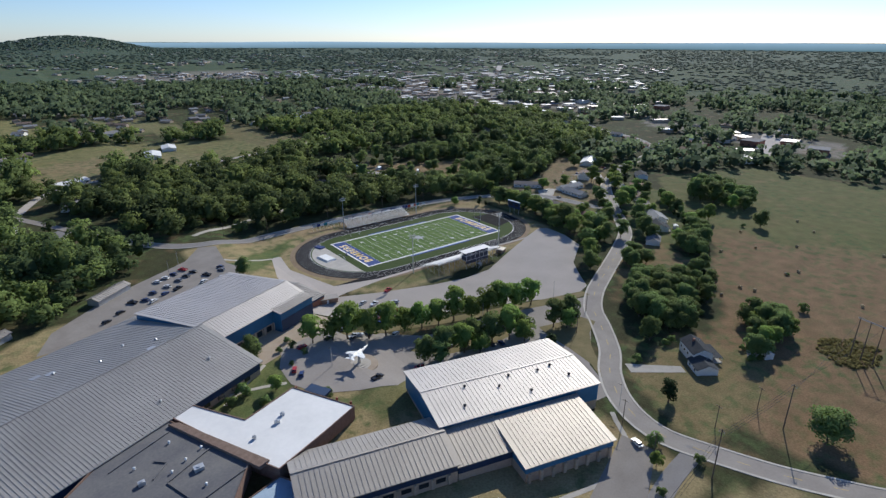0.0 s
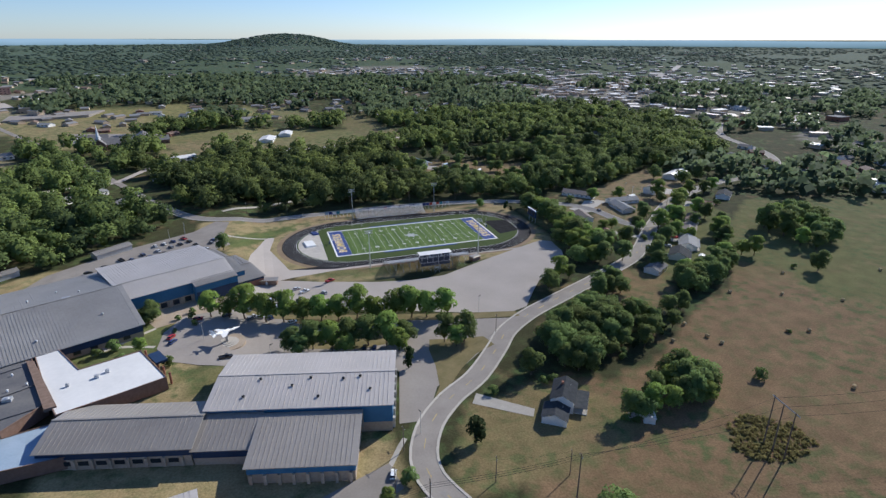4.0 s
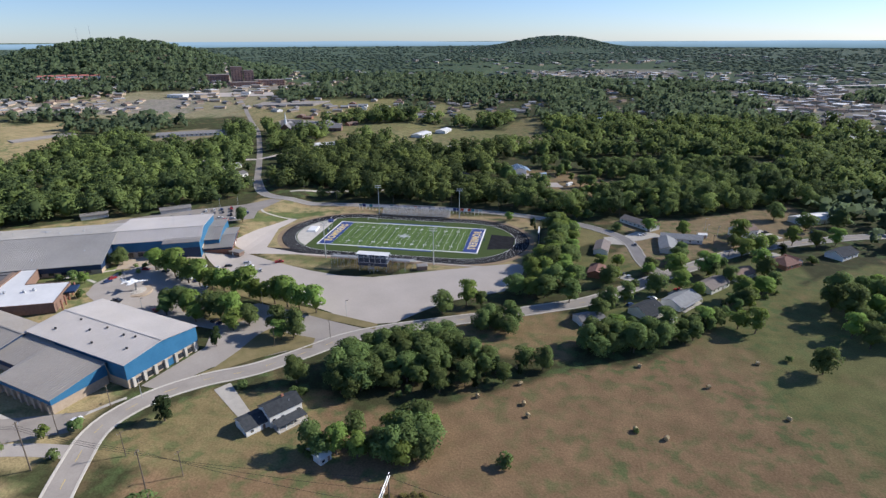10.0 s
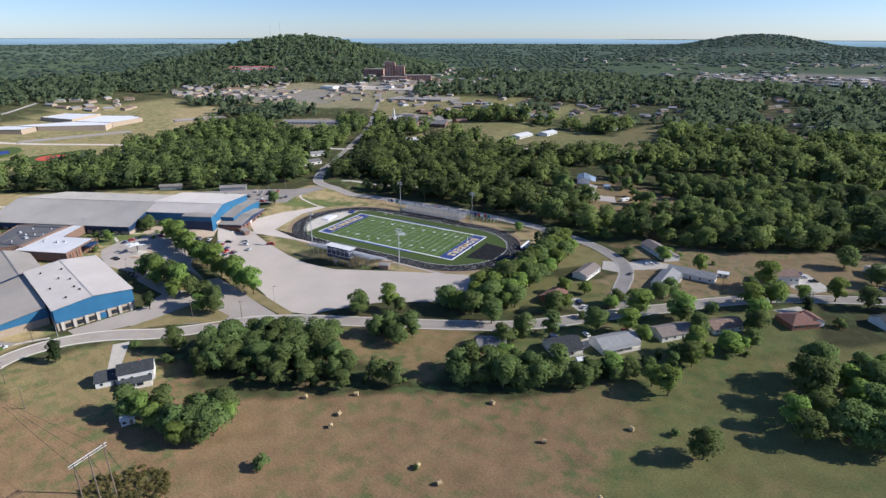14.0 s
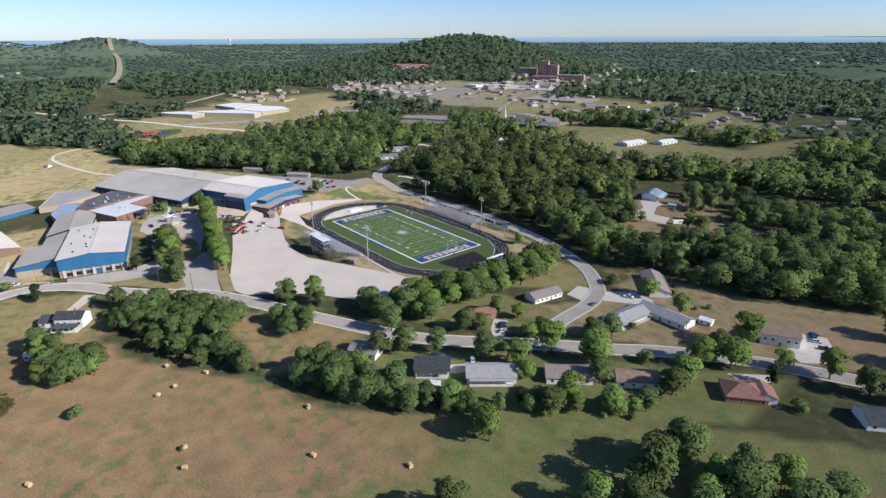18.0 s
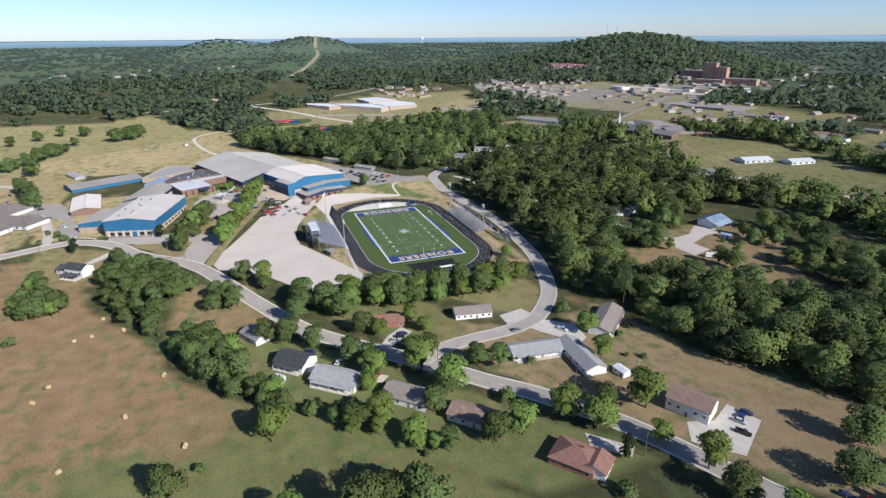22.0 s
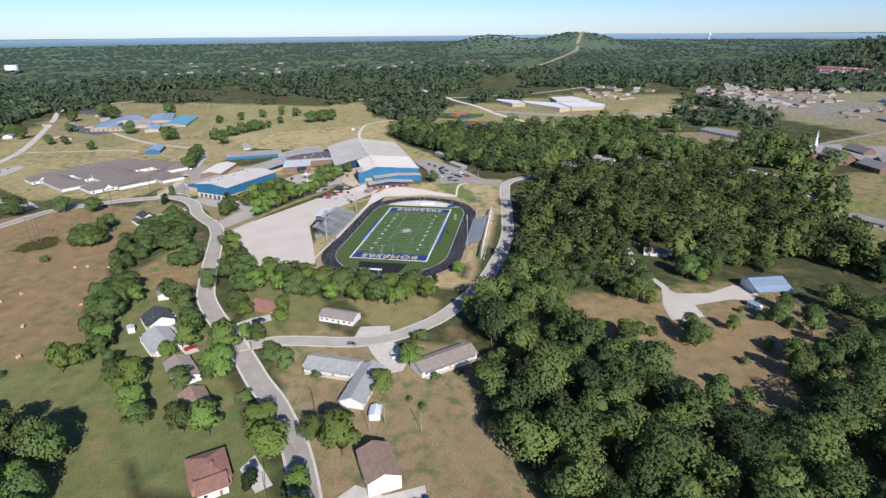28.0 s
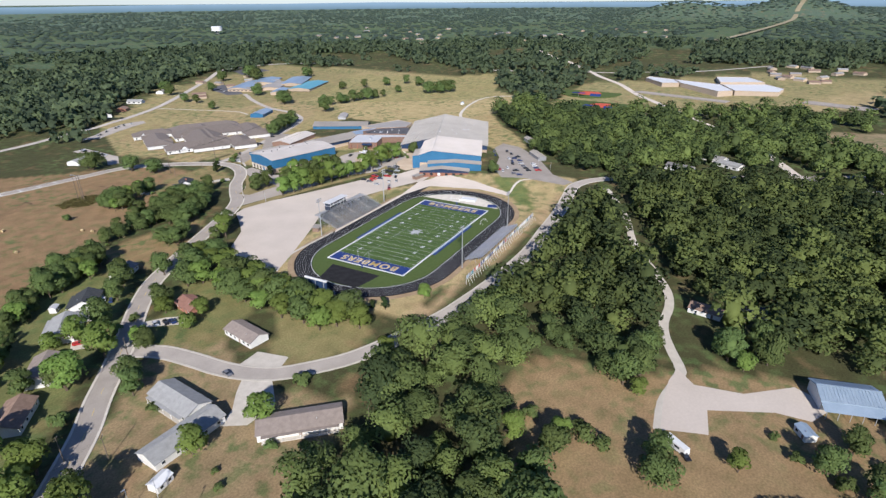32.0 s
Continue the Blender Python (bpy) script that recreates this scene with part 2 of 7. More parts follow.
def off_line(px, py, line):
    """How far the points lie from a polyline."""
    px, py = np.asarray(px, float), np.asarray(py, float)
    best = np.full(px.shape, 1e9)
    for (x0, y0), (x1, y1) in zip(line, line[1:]):
        dx, dy = x1 - x0, y1 - y0
        k = np.clip(((px - x0) * dx + (py - y0) * dy) / (dx * dx + dy * dy), 0, 1)
        best = np.minimum(best, np.hypot(px - x0 - k * dx, py - y0 - k * dy))
    return best


def smooth01(v):
    v = np.clip(v, 0, 1)
    return v * v * (3 - 2 * v)


# hills: x, y, rise, radius
HILLS = [(104, 2990, 64, 290), (104, 2990, 12, 620), (-1110, 900, 42, 200), (-1010, 985, 18, 180), (-920, 1090, 40, 190), (-1080, 940, 16, 420), (-2570, 290, 64, 205), (-2500, -130, 58, 195), (-2700, 120, 4, 600)]


def rise(x, y):
    """The lie of the land."""
    x, y = np.asarray(x, float), np.asarray(y, float)
    r = np.hypot(x, y + 40)
    w = np.clip((-0.85 * x + 0.5 * y) / np.maximum(r, 1) * 0.5 + 0.5, 0, 1)
    h = smooth01((r - 360) / 900) * (4 + 24 * w)
    h = h + 84 * np.clip((r - 1000) / 3300, 0, 1) ** 1.3
    h = h + 4.4 * smooth01((-x - 95) / 28) * (1 - 0.75 * smooth01((-y - 140) / 50)) + 1.3 * smooth01((-x - 10) / 50) * smooth01((-y - 120) / 40)
    for hx, hy, a, s in HILLS:
        h = h + a * np.exp(-((np.hypot(x - hx, y - hy) / s) ** 2.4))
    return h


def up(x, y):
    return float(rise(x, y))


def spline(pts, step=4.0):
    """A smooth line through points."""
    P = [Vector(p).to_2d() for p in pts]
    P = [2 * P[0] - P[1]] + P + [2 * P[-1] - P[-2]]
    out = []
    for a, b, c, d in zip(P, P[1:], P[2:], P[3:]):
        n = max(1, int((c - b).length / step))
        for i in range(n):
            t = i / n
            out.append(0.5 * (2 * b + (c - a) * t + (2 * a - 5 * b + 4 * c - d) * t * t + (3 * b - a - 3 * c + d) * t ** 3))
    return [tuple(p) for p in out + [P[-2]]]


def offset(line, d):
    out = []
    for i, p in enumerate(line):
        a, b = Vector(line[max(i - 1, 0)]), Vector(line[min(i + 1, len(line) - 1)])
        t = (b - a).normalized()
        out.append((p[0] - t.y * d, p[1] + t.x * d))
    return out


def ribbon(mb, line, d0, d1, lift, thick=0.0):
    A, B = offset(line, d0), offset(line, d1)
    za = [up(*p) + lift for p in A]
    zb = [up(*p) + lift for p in B]
    for i in range(len(line) - 1):
        mb.face((*A[i], za[i]), (*A[i + 1], za[i + 1]), (*B[i + 1], zb[i + 1]), (*B[i], zb[i]))
        if thick:
            mb.face((*A[i], za[i]), (*A[i], za[i] - thick), (*A[i + 1], za[i + 1] - thick), (*A[i + 1], za[i + 1]))
            mb.face((*B[i], zb[i] - thick), (*B[i], zb[i]), (*B[i + 1], zb[i + 1]), (*B[i + 1], zb[i + 1] - thick))
    return mb


def drape(poly, lift):
    """A paved patch that follows the ground, cut along the ground's own grid."""
    bm = bmesh.new()
    bm.faces.new([bm.verts.new((x, y, 0)) for x, y in poly])
    for k in (0, 1):
        v = sorted(p[k] for p in poly)
        c = math.ceil(v[0] / 5) * 5
        while c < v[-1]:
            no = (1, 0, 0) if k == 0 else (0, 1, 0)
            bmesh.ops.bisect_plane(bm, geom=bm.verts[:] + bm.edges[:] + bm.faces[:], plane_co=(c, c, 0), plane_no=no)
            c += 5
    bmesh.ops.triangulate(bm, faces=bm.faces[:])
    bm.normal_update()
    me = bpy.data.meshes.new("patch")
    for f in bm.faces:
        if f.normal.z < 0:
            f.normal_flip()
    for v in bm.verts:
        v.co.z = up(v.co.x, v.co.y) + lift
    bm.to_mesh(me)
    bm.free()
    return me


def paved(name, poly, lift, mat, label, category):
    me = drape(poly, lift)
    me.materials.append(mat)
    return tagged(new(name, me), label, category, kind="structure")


# ---- the plan ----
R1 = spline([(240, -420), (160, -350), (90, -318), (30, -307), (-10, -299), (-36, -268), (-50, -240), (-55, -222), (-49, -204), (-36, -189), (-20, -177), (-4, -160), (8, -146), (25, -134), (45, -124), (62, -116), (80, -107.5), (103, -96), (122, -85.5), (140, -70.5), (160, -50.5), (177, -34.5), (192, -21), (204, -8.8), (217, 2), (228, 10.5), (243, 19.5), (260, 28), (285, 40), (320, 54), (358, 62), (430, 90), (480, 150), (520, 260), (600, 350)])
R2 = spline([(168, -42), (161, -28), (158.5, -12), (157.5, 2), (155, 14), (150, 25), (142, 33.5), (131, 42.8), (120, 49), (104, 55.5), (86, 61.5), (66, 66), (30, 71), (-5, 73), (-40, 71), (-75, 69), (-105, 66), (-130, 67), (-152, 82), (-180, 125)])
R7 = spline([(-178, 122), (-225, 215), (-270, 300), (-320, 390), (-354, 440), (-413, 530), (-464, 610), (-640, 870), (-787, 1100)], 8)
R4 = spline([(-250, -92), (-300, -112), (-340, -137), (-404, -155), (-454, -159), (-481, -140), (-510, -100)], 5)
R5 = spline([(-1050, -290), (-771, -97), (-710, -58), (-645, -10), (-571, 29), (-504, 74), (-450, 106), (-380, 150), (-300, 190), (-225, 215)], 8)
R8 = spline([(-720, -260), (-744, -130), (-750, -56), (-773, 2), (-792, 61), (-830, 120), (-900, 200)], 8)
R6 = spline([(113, 162), (98, 161), (86, 163), (75, 164.5), (65, 160.4), (51.5, 155.2), (39.6, 153.1), (25, 153.4), (11, 151), (-4, 144.7), (-46, 124), (-90, 110), (-128, 88)], 4)
LOT1 = [(-108, -71), (-125, -55), (-112, -47), (-96, -50), (-70, -61), (-40, -71), (-20, -75), (0, -74), (30, -60), (62, -46), (82, -38), (88, -42), (86, -60), (78, -80), (50, -98), (40, -110), (28, -126), (8, -132), (-8, -121), (-45, -106), (-78, -94)]
LOT2 = [(-112, -88), (-139, -92), (-146, -106), (-147, -120), (-141, -133), (-128, -141), (-114, -146), (-98, -139), (-84, -146), (-56, -150), (-50, -166), (-58, -198), (-48, -199), (-38, -180), (-18, -165), (-2, -152), (-14, -144), (-34, -137), (-54, -124), (-80, -114), (-95, -99)]
MEADOW = [(-30, -232), (10, -185), (32, -196), (60, -190), (108, -158), (150, -138), (190, -93), (215, -72), (240, -45), (300, 0), (420, -40), (420, -420), (60, -360), (-20, -290)]

LAWNS = [
    ([(-640, -560), (-330, -660), (-100, -480), (-30, -340), (-60, -250), (-170, -250), (-270, -250), (-300, -130), (-480, -110), (-620, -300)], (0.30, 0.245, 0.12)),
    ([(-170, -250), (-60, -245), (-62, -205), (-150, -120), (-160, -100), (-120, -60), (-100, -45), (-80, -50), (-60, -70), (90, -50), (95, 45), (-60, 66), (-140, 60), (-140, 30), (-110, -30), (-170, -60)], (0.36, 0.285, 0.145)),
    ([(-262, -160), (-300, -125), (-420, -138), (-350, -98), (-300, -66), (-262, -34), (-215, -6), (-200, -30), (-240, -100)], (0.34, 0.27, 0.135)),
    ([(-330, -320), (-270, -250), (-262, -150), (-300, -120), (-390, -100), (-480, -120), (-470, -330), (-400, -330)], (0.37, 0.295, 0.15)),
    ([(-300, -450), (-60, -400), (-40, -260), (-120, -240), (-260, -300), (-330, -360)], (0.32, 0.25, 0.13)),
    ([(120, -60), (300, 60), (300, 130), (200, 74), (165, 68), (150, 60), (160, 20)], (0.27, 0.20, 0.11)),
    ([(96, -20), (150, 20), (140, 35), (112, 45), (96, 30)], (0.22, 0.19, 0.085)),
    ([(110, -118), (150, -72), (255, 18), (255, -30), (205, -80), (150, -128)], (0.15, 0.155, 0.06)),
    ([(70, -46), (112, -75), (160, -40), (150, -10), (120, -20), (100, -40)], (0.17, 0.16, 0.065)),
    ([(88, 118), (102, 108), (118, 106), (133, 116), (150, 122), (168, 130), (190, 144), (194, 165), (176, 192), (137, 206), (105, 247), (78, 230), (61, 206), (70, 172), (86, 150)], (0.27, 0.19, 0.10)),
    ([(-120, 58), (-60, 66), (90, 55), (92, 48), (60, 52), (-60, 55)], (0.34, 0.25, 0.14)),
    ([(178, -104), (240, -45), (300, 0), (420, -40), (420, -210), (270, -200), (225, -172), (190, -172), (188, -150), (200, -132)], (0.16, 0.155, 0.06)),
    ([(40, -150), (66, -146), (110, -150), (122, -112), (104, -96), (60, -110), (52, -128)], (0.24, 0.17, 0.085)),
    ([(-30, -192), (12, -188), (30, -225), (-10, -240), (-52, -235)], (0.23, 0.18, 0.085)),
    ([(-190, 380), (-20, 300), (90, 400), (60, 470), (-100, 520), (-230, 460)], (0.22, 0.20, 0.085)),
    ([(-420, 560), (-280, 480), (-160, 600), (-200, 760), (-380, 720)], (0.25, 0.22, 0.09)),
    ([(-640, -60), (-440, -60), (-420, 60), (-560, 250), (-760, 380), (-820, 200)], (0.27, 0.23, 0.11)),
    ([(-620, -700), (-300, -640), (-250, -430), (-420, -380), (-600, -480)], (0.25, 0.21, 0.10)),
    ([(-820, 420), (-560, 420), (-380, 520), (-380, 640), (-500, 760), (-720, 700)], (0.27, 0.235, 0.14)),
]
LAWNS += [
    ([(-454, 574), (-293, 651), (-235, 580), (-254, 411), (-322, 396)], (0.27, 0.225, 0.11)),
    ([(-136, 694), (-66, 745), (1, 634), (-13, 567), (-106, 602)], (0.22, 0.20, 0.09)),
    ([(-127, 414), (-102, 491), (-10, 364), (-59, 321), (-92, 361)], (0.24, 0.21, 0.10)),
    ([(25, 517), (69, 635), (110, 390), (60, 337)], (0.20, 0.17, 0.08)),
    ([(-461, 337), (-404, 393), (-338, 333), (-388, 285)], (0.25, 0.21, 0.12)),
    ([(-209, 403), (-133, 432), (-117, 348), (-175, 335)], (0.27, 0.21, 0.11)),
    ([(-203, 293), (-208, 374), (-145, 339), (-159, 282)], (0.24, 0.20, 0.10)),
    ([(-630, 382), (-679, 314), (-466, 116), (-455, 146), (-526, 260)], (0.34, 0.27, 0.14)),
    ([(-697, -235), (-646, -281), (-569, -471), (-328, -359), (-471, -148)], (0.28, 0.24, 0.11)),
    ([(-414, 245), (-428, 347), (-300, 316), (-320, 244)], (0.25, 0.20, 0.12)),
]
LAWNS += [
    ([(-186, -114), (-160, -98), (-138, -84), (-134, -98), (-136, -112), (-146, -120), (-152, -132), (-170, -136), (-180, -120)], (0.15, 0.165, 0.06)),
    ([(-136, -152), (-140, -140), (-118, -142), (-104, -142), (-106, -158), (-128, -164)], (0.19, 0.175, 0.075)),
    ([(-134, 12), (-112, 32), (-84, 47), (-70, 56), (-86, 30), (-104, 12), (-118, 0)], (0.15, 0.17, 0.06)),
    ([(-76, -52), (-50, -42), (-20, -46), (-18, -58), (-44, -64)], (0.19, 0.18, 0.075)),
]
STRIP = [(-820, -850), (-850, -800), (-955, -675), (-1070, -580), (-1160, -540), (-1160, -590), (-1085, -625), (-985, -710), (-880, -825), (-850, -860)]
CLEAR = [p for p, c in LAWNS] + [MEADOW, LOT1, LOT2, STRIP]

# the ground: one sheet, fine near the field
def axis(lo, hi, step, end):
    mid = list(np.arange(lo, hi + 1, step))
    s, a = step, lo
    left = []
    while a > -end:
        s *= 1.09
        a -= s
        left.append(a)
    s, b, right = step, hi, []
    while b < end:
        s *= 1.09
        b += s
        right.append(b)
    return np.array(left[::-1] + mid + right)


gx, gy = axis(-420, 440, 5.0, 5300), axis(-430, 330, 5.0, 5300)
X, Y = np.meshgrid(gx, gy)
Z = rise(X, Y)
nx, ny = len(gx), len(gy)
col = np.empty((ny, nx, 3))
col[:] = (0.062, 0.062, 0.028)
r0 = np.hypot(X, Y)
# distance haze put into the ground colour: paler and bluer in two steps outward
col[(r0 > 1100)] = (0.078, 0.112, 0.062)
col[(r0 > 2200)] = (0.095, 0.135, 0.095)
grassy = np.clip((X + 0.35 * (Y + 130) + 8 * np.sin(X / 17) + 6 * np.sin(Y / 11) - 158) / 55, 0, 1)[..., None] * 0.75
col = np.where(inside(X, Y, MEADOW)[..., None], np.array((0.236, 0.156, 0.084)) * (1 - grassy) + np.array((0.125, 0.15, 0.048)) * grassy, col)
for poly, c in LAWNS:
    col[inside(X, Y, poly)] = c
TOWN_GROUND = [[(493, 1048), (714, 1133), (904, 980), (771, 519), (831, 368), (662, 260), (590, 586), (470, 614), (420, 770)], [(6, 1600), (498, 1652), (446, 1374), (22, 1277)], [(712, 307), (660, 123), (648, -52), (539, -91), (554, 14), (594, 202)], [(-765, 886), (-464, 954), (-515, 820), (-638, 714)], [(-847, 471), (-586, 654), (-505, 511), (-757, 386)]]
for poly in TOWN_GROUND:
    col[inside(X, Y, poly)] = (0.27, 0.24, 0.20)
idx = np.arange(nx * ny).reshape(ny, nx)
quads = np.stack([idx[:-1, :-1], idx[:-1, 1:], idx[1:, 1:], idx[1:, :-1]], -1).reshape(-1, 4)
gm = bpy.data.meshes.new("ground")
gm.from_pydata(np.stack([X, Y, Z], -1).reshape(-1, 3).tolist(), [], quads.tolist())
# holds the land cover colours and the far haze tint
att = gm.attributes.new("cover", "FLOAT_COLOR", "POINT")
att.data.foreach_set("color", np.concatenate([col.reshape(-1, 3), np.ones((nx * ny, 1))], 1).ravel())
gm.shade_smooth()


def ground_mat():
    m, nt, b = node_mat("dry_grassland")
    L = nt.links.new
    geo = nt.nodes.new("ShaderNodeNewGeometry")
    a = nt.nodes.new("ShaderNodeAttribute")
    a.attribute_name = "cover"

    def noise_at(scale, detail):
        n = nt.nodes.new("ShaderNodeTexNoise")
        n.inputs["Scale"].default_value, n.inputs["Detail"].default_value = scale, detail
        L(geo.outputs["Position"], n.inputs["Vector"])
        return n.outputs["Fac"]

    def ranged(fac, lo, hi, to0, to1):
        r = nt.nodes.new("ShaderNodeMapRange")
        r.inputs["From Min"].default_value, r.inputs["From Max"].default_value = lo, hi
        r.inputs["To Min"].default_value, r.inputs["To Max"].default_value = to0, to1
        L(fac, r.inputs["Value"])
        return r.outputs[0]

    big, mid, fine = noise_at(0.018, 5), noise_at(0.11, 6), noise_at(1.3, 4)
    green = nt.nodes.new("ShaderNodeMix")
    green.data_type = "RGBA"
    green.inputs["B"].default_value = (0.095, 0.135, 0.048, 1)
    L(a.outputs["Color"], green.inputs["A"])
    f1 = nt.nodes.new("ShaderNodeMath")
    f1.operation = "MULTIPLY"
    L(ranged(big, 0.40, 0.58, 0.15, 1.0), f1.inputs[0])
    L(ranged(noise_at(0.17, 9), 0.47, 0.62, 0.0, 0.8), f1.inputs[1])
    L(f1.outputs[0], green.inputs["Factor"])
    dry = nt.nodes.new("ShaderNodeMix")
    dry.data_type = "RGBA"
    dry.inputs["B"].default_value = (0.29, 0.18, 0.10, 1)
    L(green.outputs["Result"], dry.inputs["A"])
    L(ranged(noise_at(0.06, 7), 0.56, 0.74, 0.0, 0.5), dry.inputs["Factor"])
    hsv = nt.nodes.new("ShaderNodeHueSaturation")
    v = nt.nodes.new("ShaderNodeMath")
    v.operation = "MULTIPLY"
    L(ranged(fine, 0.3, 0.7, 0.78, 1.2), v.inputs[0])
    L(ranged(mid, 0.3, 0.7, 0.85, 1.15), v.inputs[1])
    L(v.outputs[0], hsv.inputs["Value"])
    L(dry.outputs["Result"], hsv.inputs["Color"])
    L(hsv.outputs[0], b.inputs["Base Color"])
    b.inputs["Roughness"].default_value, b.inputs["Specular IOR Level"].default_value = 1.0, 0.1
    b.inputs["Diffuse Roughness"].default_value = 0.4
    bp = nt.nodes.new("ShaderNodeBump")
    bp.inputs["Strength"].default_value, bp.inputs["Distance"].default_value = 0.6, 0.25
    L(fine, bp.inputs["Height"])
    L(bp.outputs[0], b.inputs["Normal"])
    return m


gm.materials.append(ground_mat())
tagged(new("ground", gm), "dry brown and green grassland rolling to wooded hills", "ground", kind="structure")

# the far country: a plain ring behind the last hills, glowing with painted haze
def haze_glow_mat():
    m, nt, b = node_mat("painted_haze_glow")
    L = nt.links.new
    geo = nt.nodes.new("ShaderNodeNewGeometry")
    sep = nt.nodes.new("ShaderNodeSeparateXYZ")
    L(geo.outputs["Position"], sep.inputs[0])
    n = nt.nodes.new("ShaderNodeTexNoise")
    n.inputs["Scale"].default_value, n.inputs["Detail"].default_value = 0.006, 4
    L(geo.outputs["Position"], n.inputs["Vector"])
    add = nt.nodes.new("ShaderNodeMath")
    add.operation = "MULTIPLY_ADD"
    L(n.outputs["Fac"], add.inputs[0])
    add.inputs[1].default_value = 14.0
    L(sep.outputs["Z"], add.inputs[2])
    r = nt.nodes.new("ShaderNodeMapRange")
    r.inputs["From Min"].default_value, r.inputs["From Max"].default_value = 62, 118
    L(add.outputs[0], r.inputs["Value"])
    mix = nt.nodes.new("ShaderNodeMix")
    # haze gradient: dark blue-green at the foot, pale blue at the top
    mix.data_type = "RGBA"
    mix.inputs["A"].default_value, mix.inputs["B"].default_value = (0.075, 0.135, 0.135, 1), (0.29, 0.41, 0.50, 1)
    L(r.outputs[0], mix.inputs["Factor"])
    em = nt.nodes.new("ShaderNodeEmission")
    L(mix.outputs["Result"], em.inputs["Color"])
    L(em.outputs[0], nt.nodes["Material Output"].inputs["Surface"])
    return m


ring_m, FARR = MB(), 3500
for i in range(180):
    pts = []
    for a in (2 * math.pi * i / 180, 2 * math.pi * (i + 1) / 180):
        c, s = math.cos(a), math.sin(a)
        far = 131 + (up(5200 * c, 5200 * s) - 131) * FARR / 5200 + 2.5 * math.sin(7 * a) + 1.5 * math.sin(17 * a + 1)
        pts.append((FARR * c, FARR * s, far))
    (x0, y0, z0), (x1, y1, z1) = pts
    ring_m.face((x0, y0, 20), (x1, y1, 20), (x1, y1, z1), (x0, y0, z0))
setting("backdrop", ring_m, haze_glow_mat(), "glowing backdrop ring with blue haze painted on it at the horizon", "backdrop")

# ---- roads ----
def road(name, line, w, label, kerb=True, mat=None, lift=0.07):
    ob = setting(name, ribbon(MB(), line, -w / 2, w / 2, lift), mat or ASPHALT, label, "road")
    if kerb:
        for s in (-1, 1):
            k = ribbon(MB(), line, s * w / 2, s * (w / 2 + 0.9), lift + 0.12, 0.3)
            part("kerb", k, CONC, ob, "pale concrete kerb and gutter")
    return ob


road_1 = road("road_1", R1, 8.2, "grey asphalt street with pale concrete kerbs")
road_2 = road("road_2", R2, 7.2, "worn grey asphalt lane curving past the stadium", mat=LANE, lift=0.11)
road("road_8", R7, 6.4, "narrow grey asphalt road running straight through the woods", False, None, 0.25)
road("road_9", R8, 6.0, "pale road before the white-roofed school", False, LANE, 0.3)
road("path_gravel", R4, 3.5, "pale gravel track over dry grass", False, CONC, 0.06)
road("road_3", R5, 8.0, "pale asphalt road beyond the school fields", False, LOT)
road("drive_gravel", R6, 4.2, "pale gravel drive through the trees", False, CONC, 0.06)
for i in range(0, len(R1) - 2, 3):
    if R1[i][0] < 330:
        part("lane_mark", ribbon(MB(), R1[i:i + 2], -0.09, 0.09, 0.085), GOLD, road_1, "faded yellow lane mark")
for k in (47, 50, 53, 56):
    a = Vector(R1[k])
    t = (Vector(R1[k + 1]) - a).normalized()
    for d in (-2.6, -1.6, 1.2, 2.2):
        part("crossing_mark", MB().box(a.x - t.y * d, a.y + t.x * d, 0.09, 2.2, 0.45, 0.012, math.atan2(t.y, t.x)), WHITE, road_1, "white painted crossing bar")

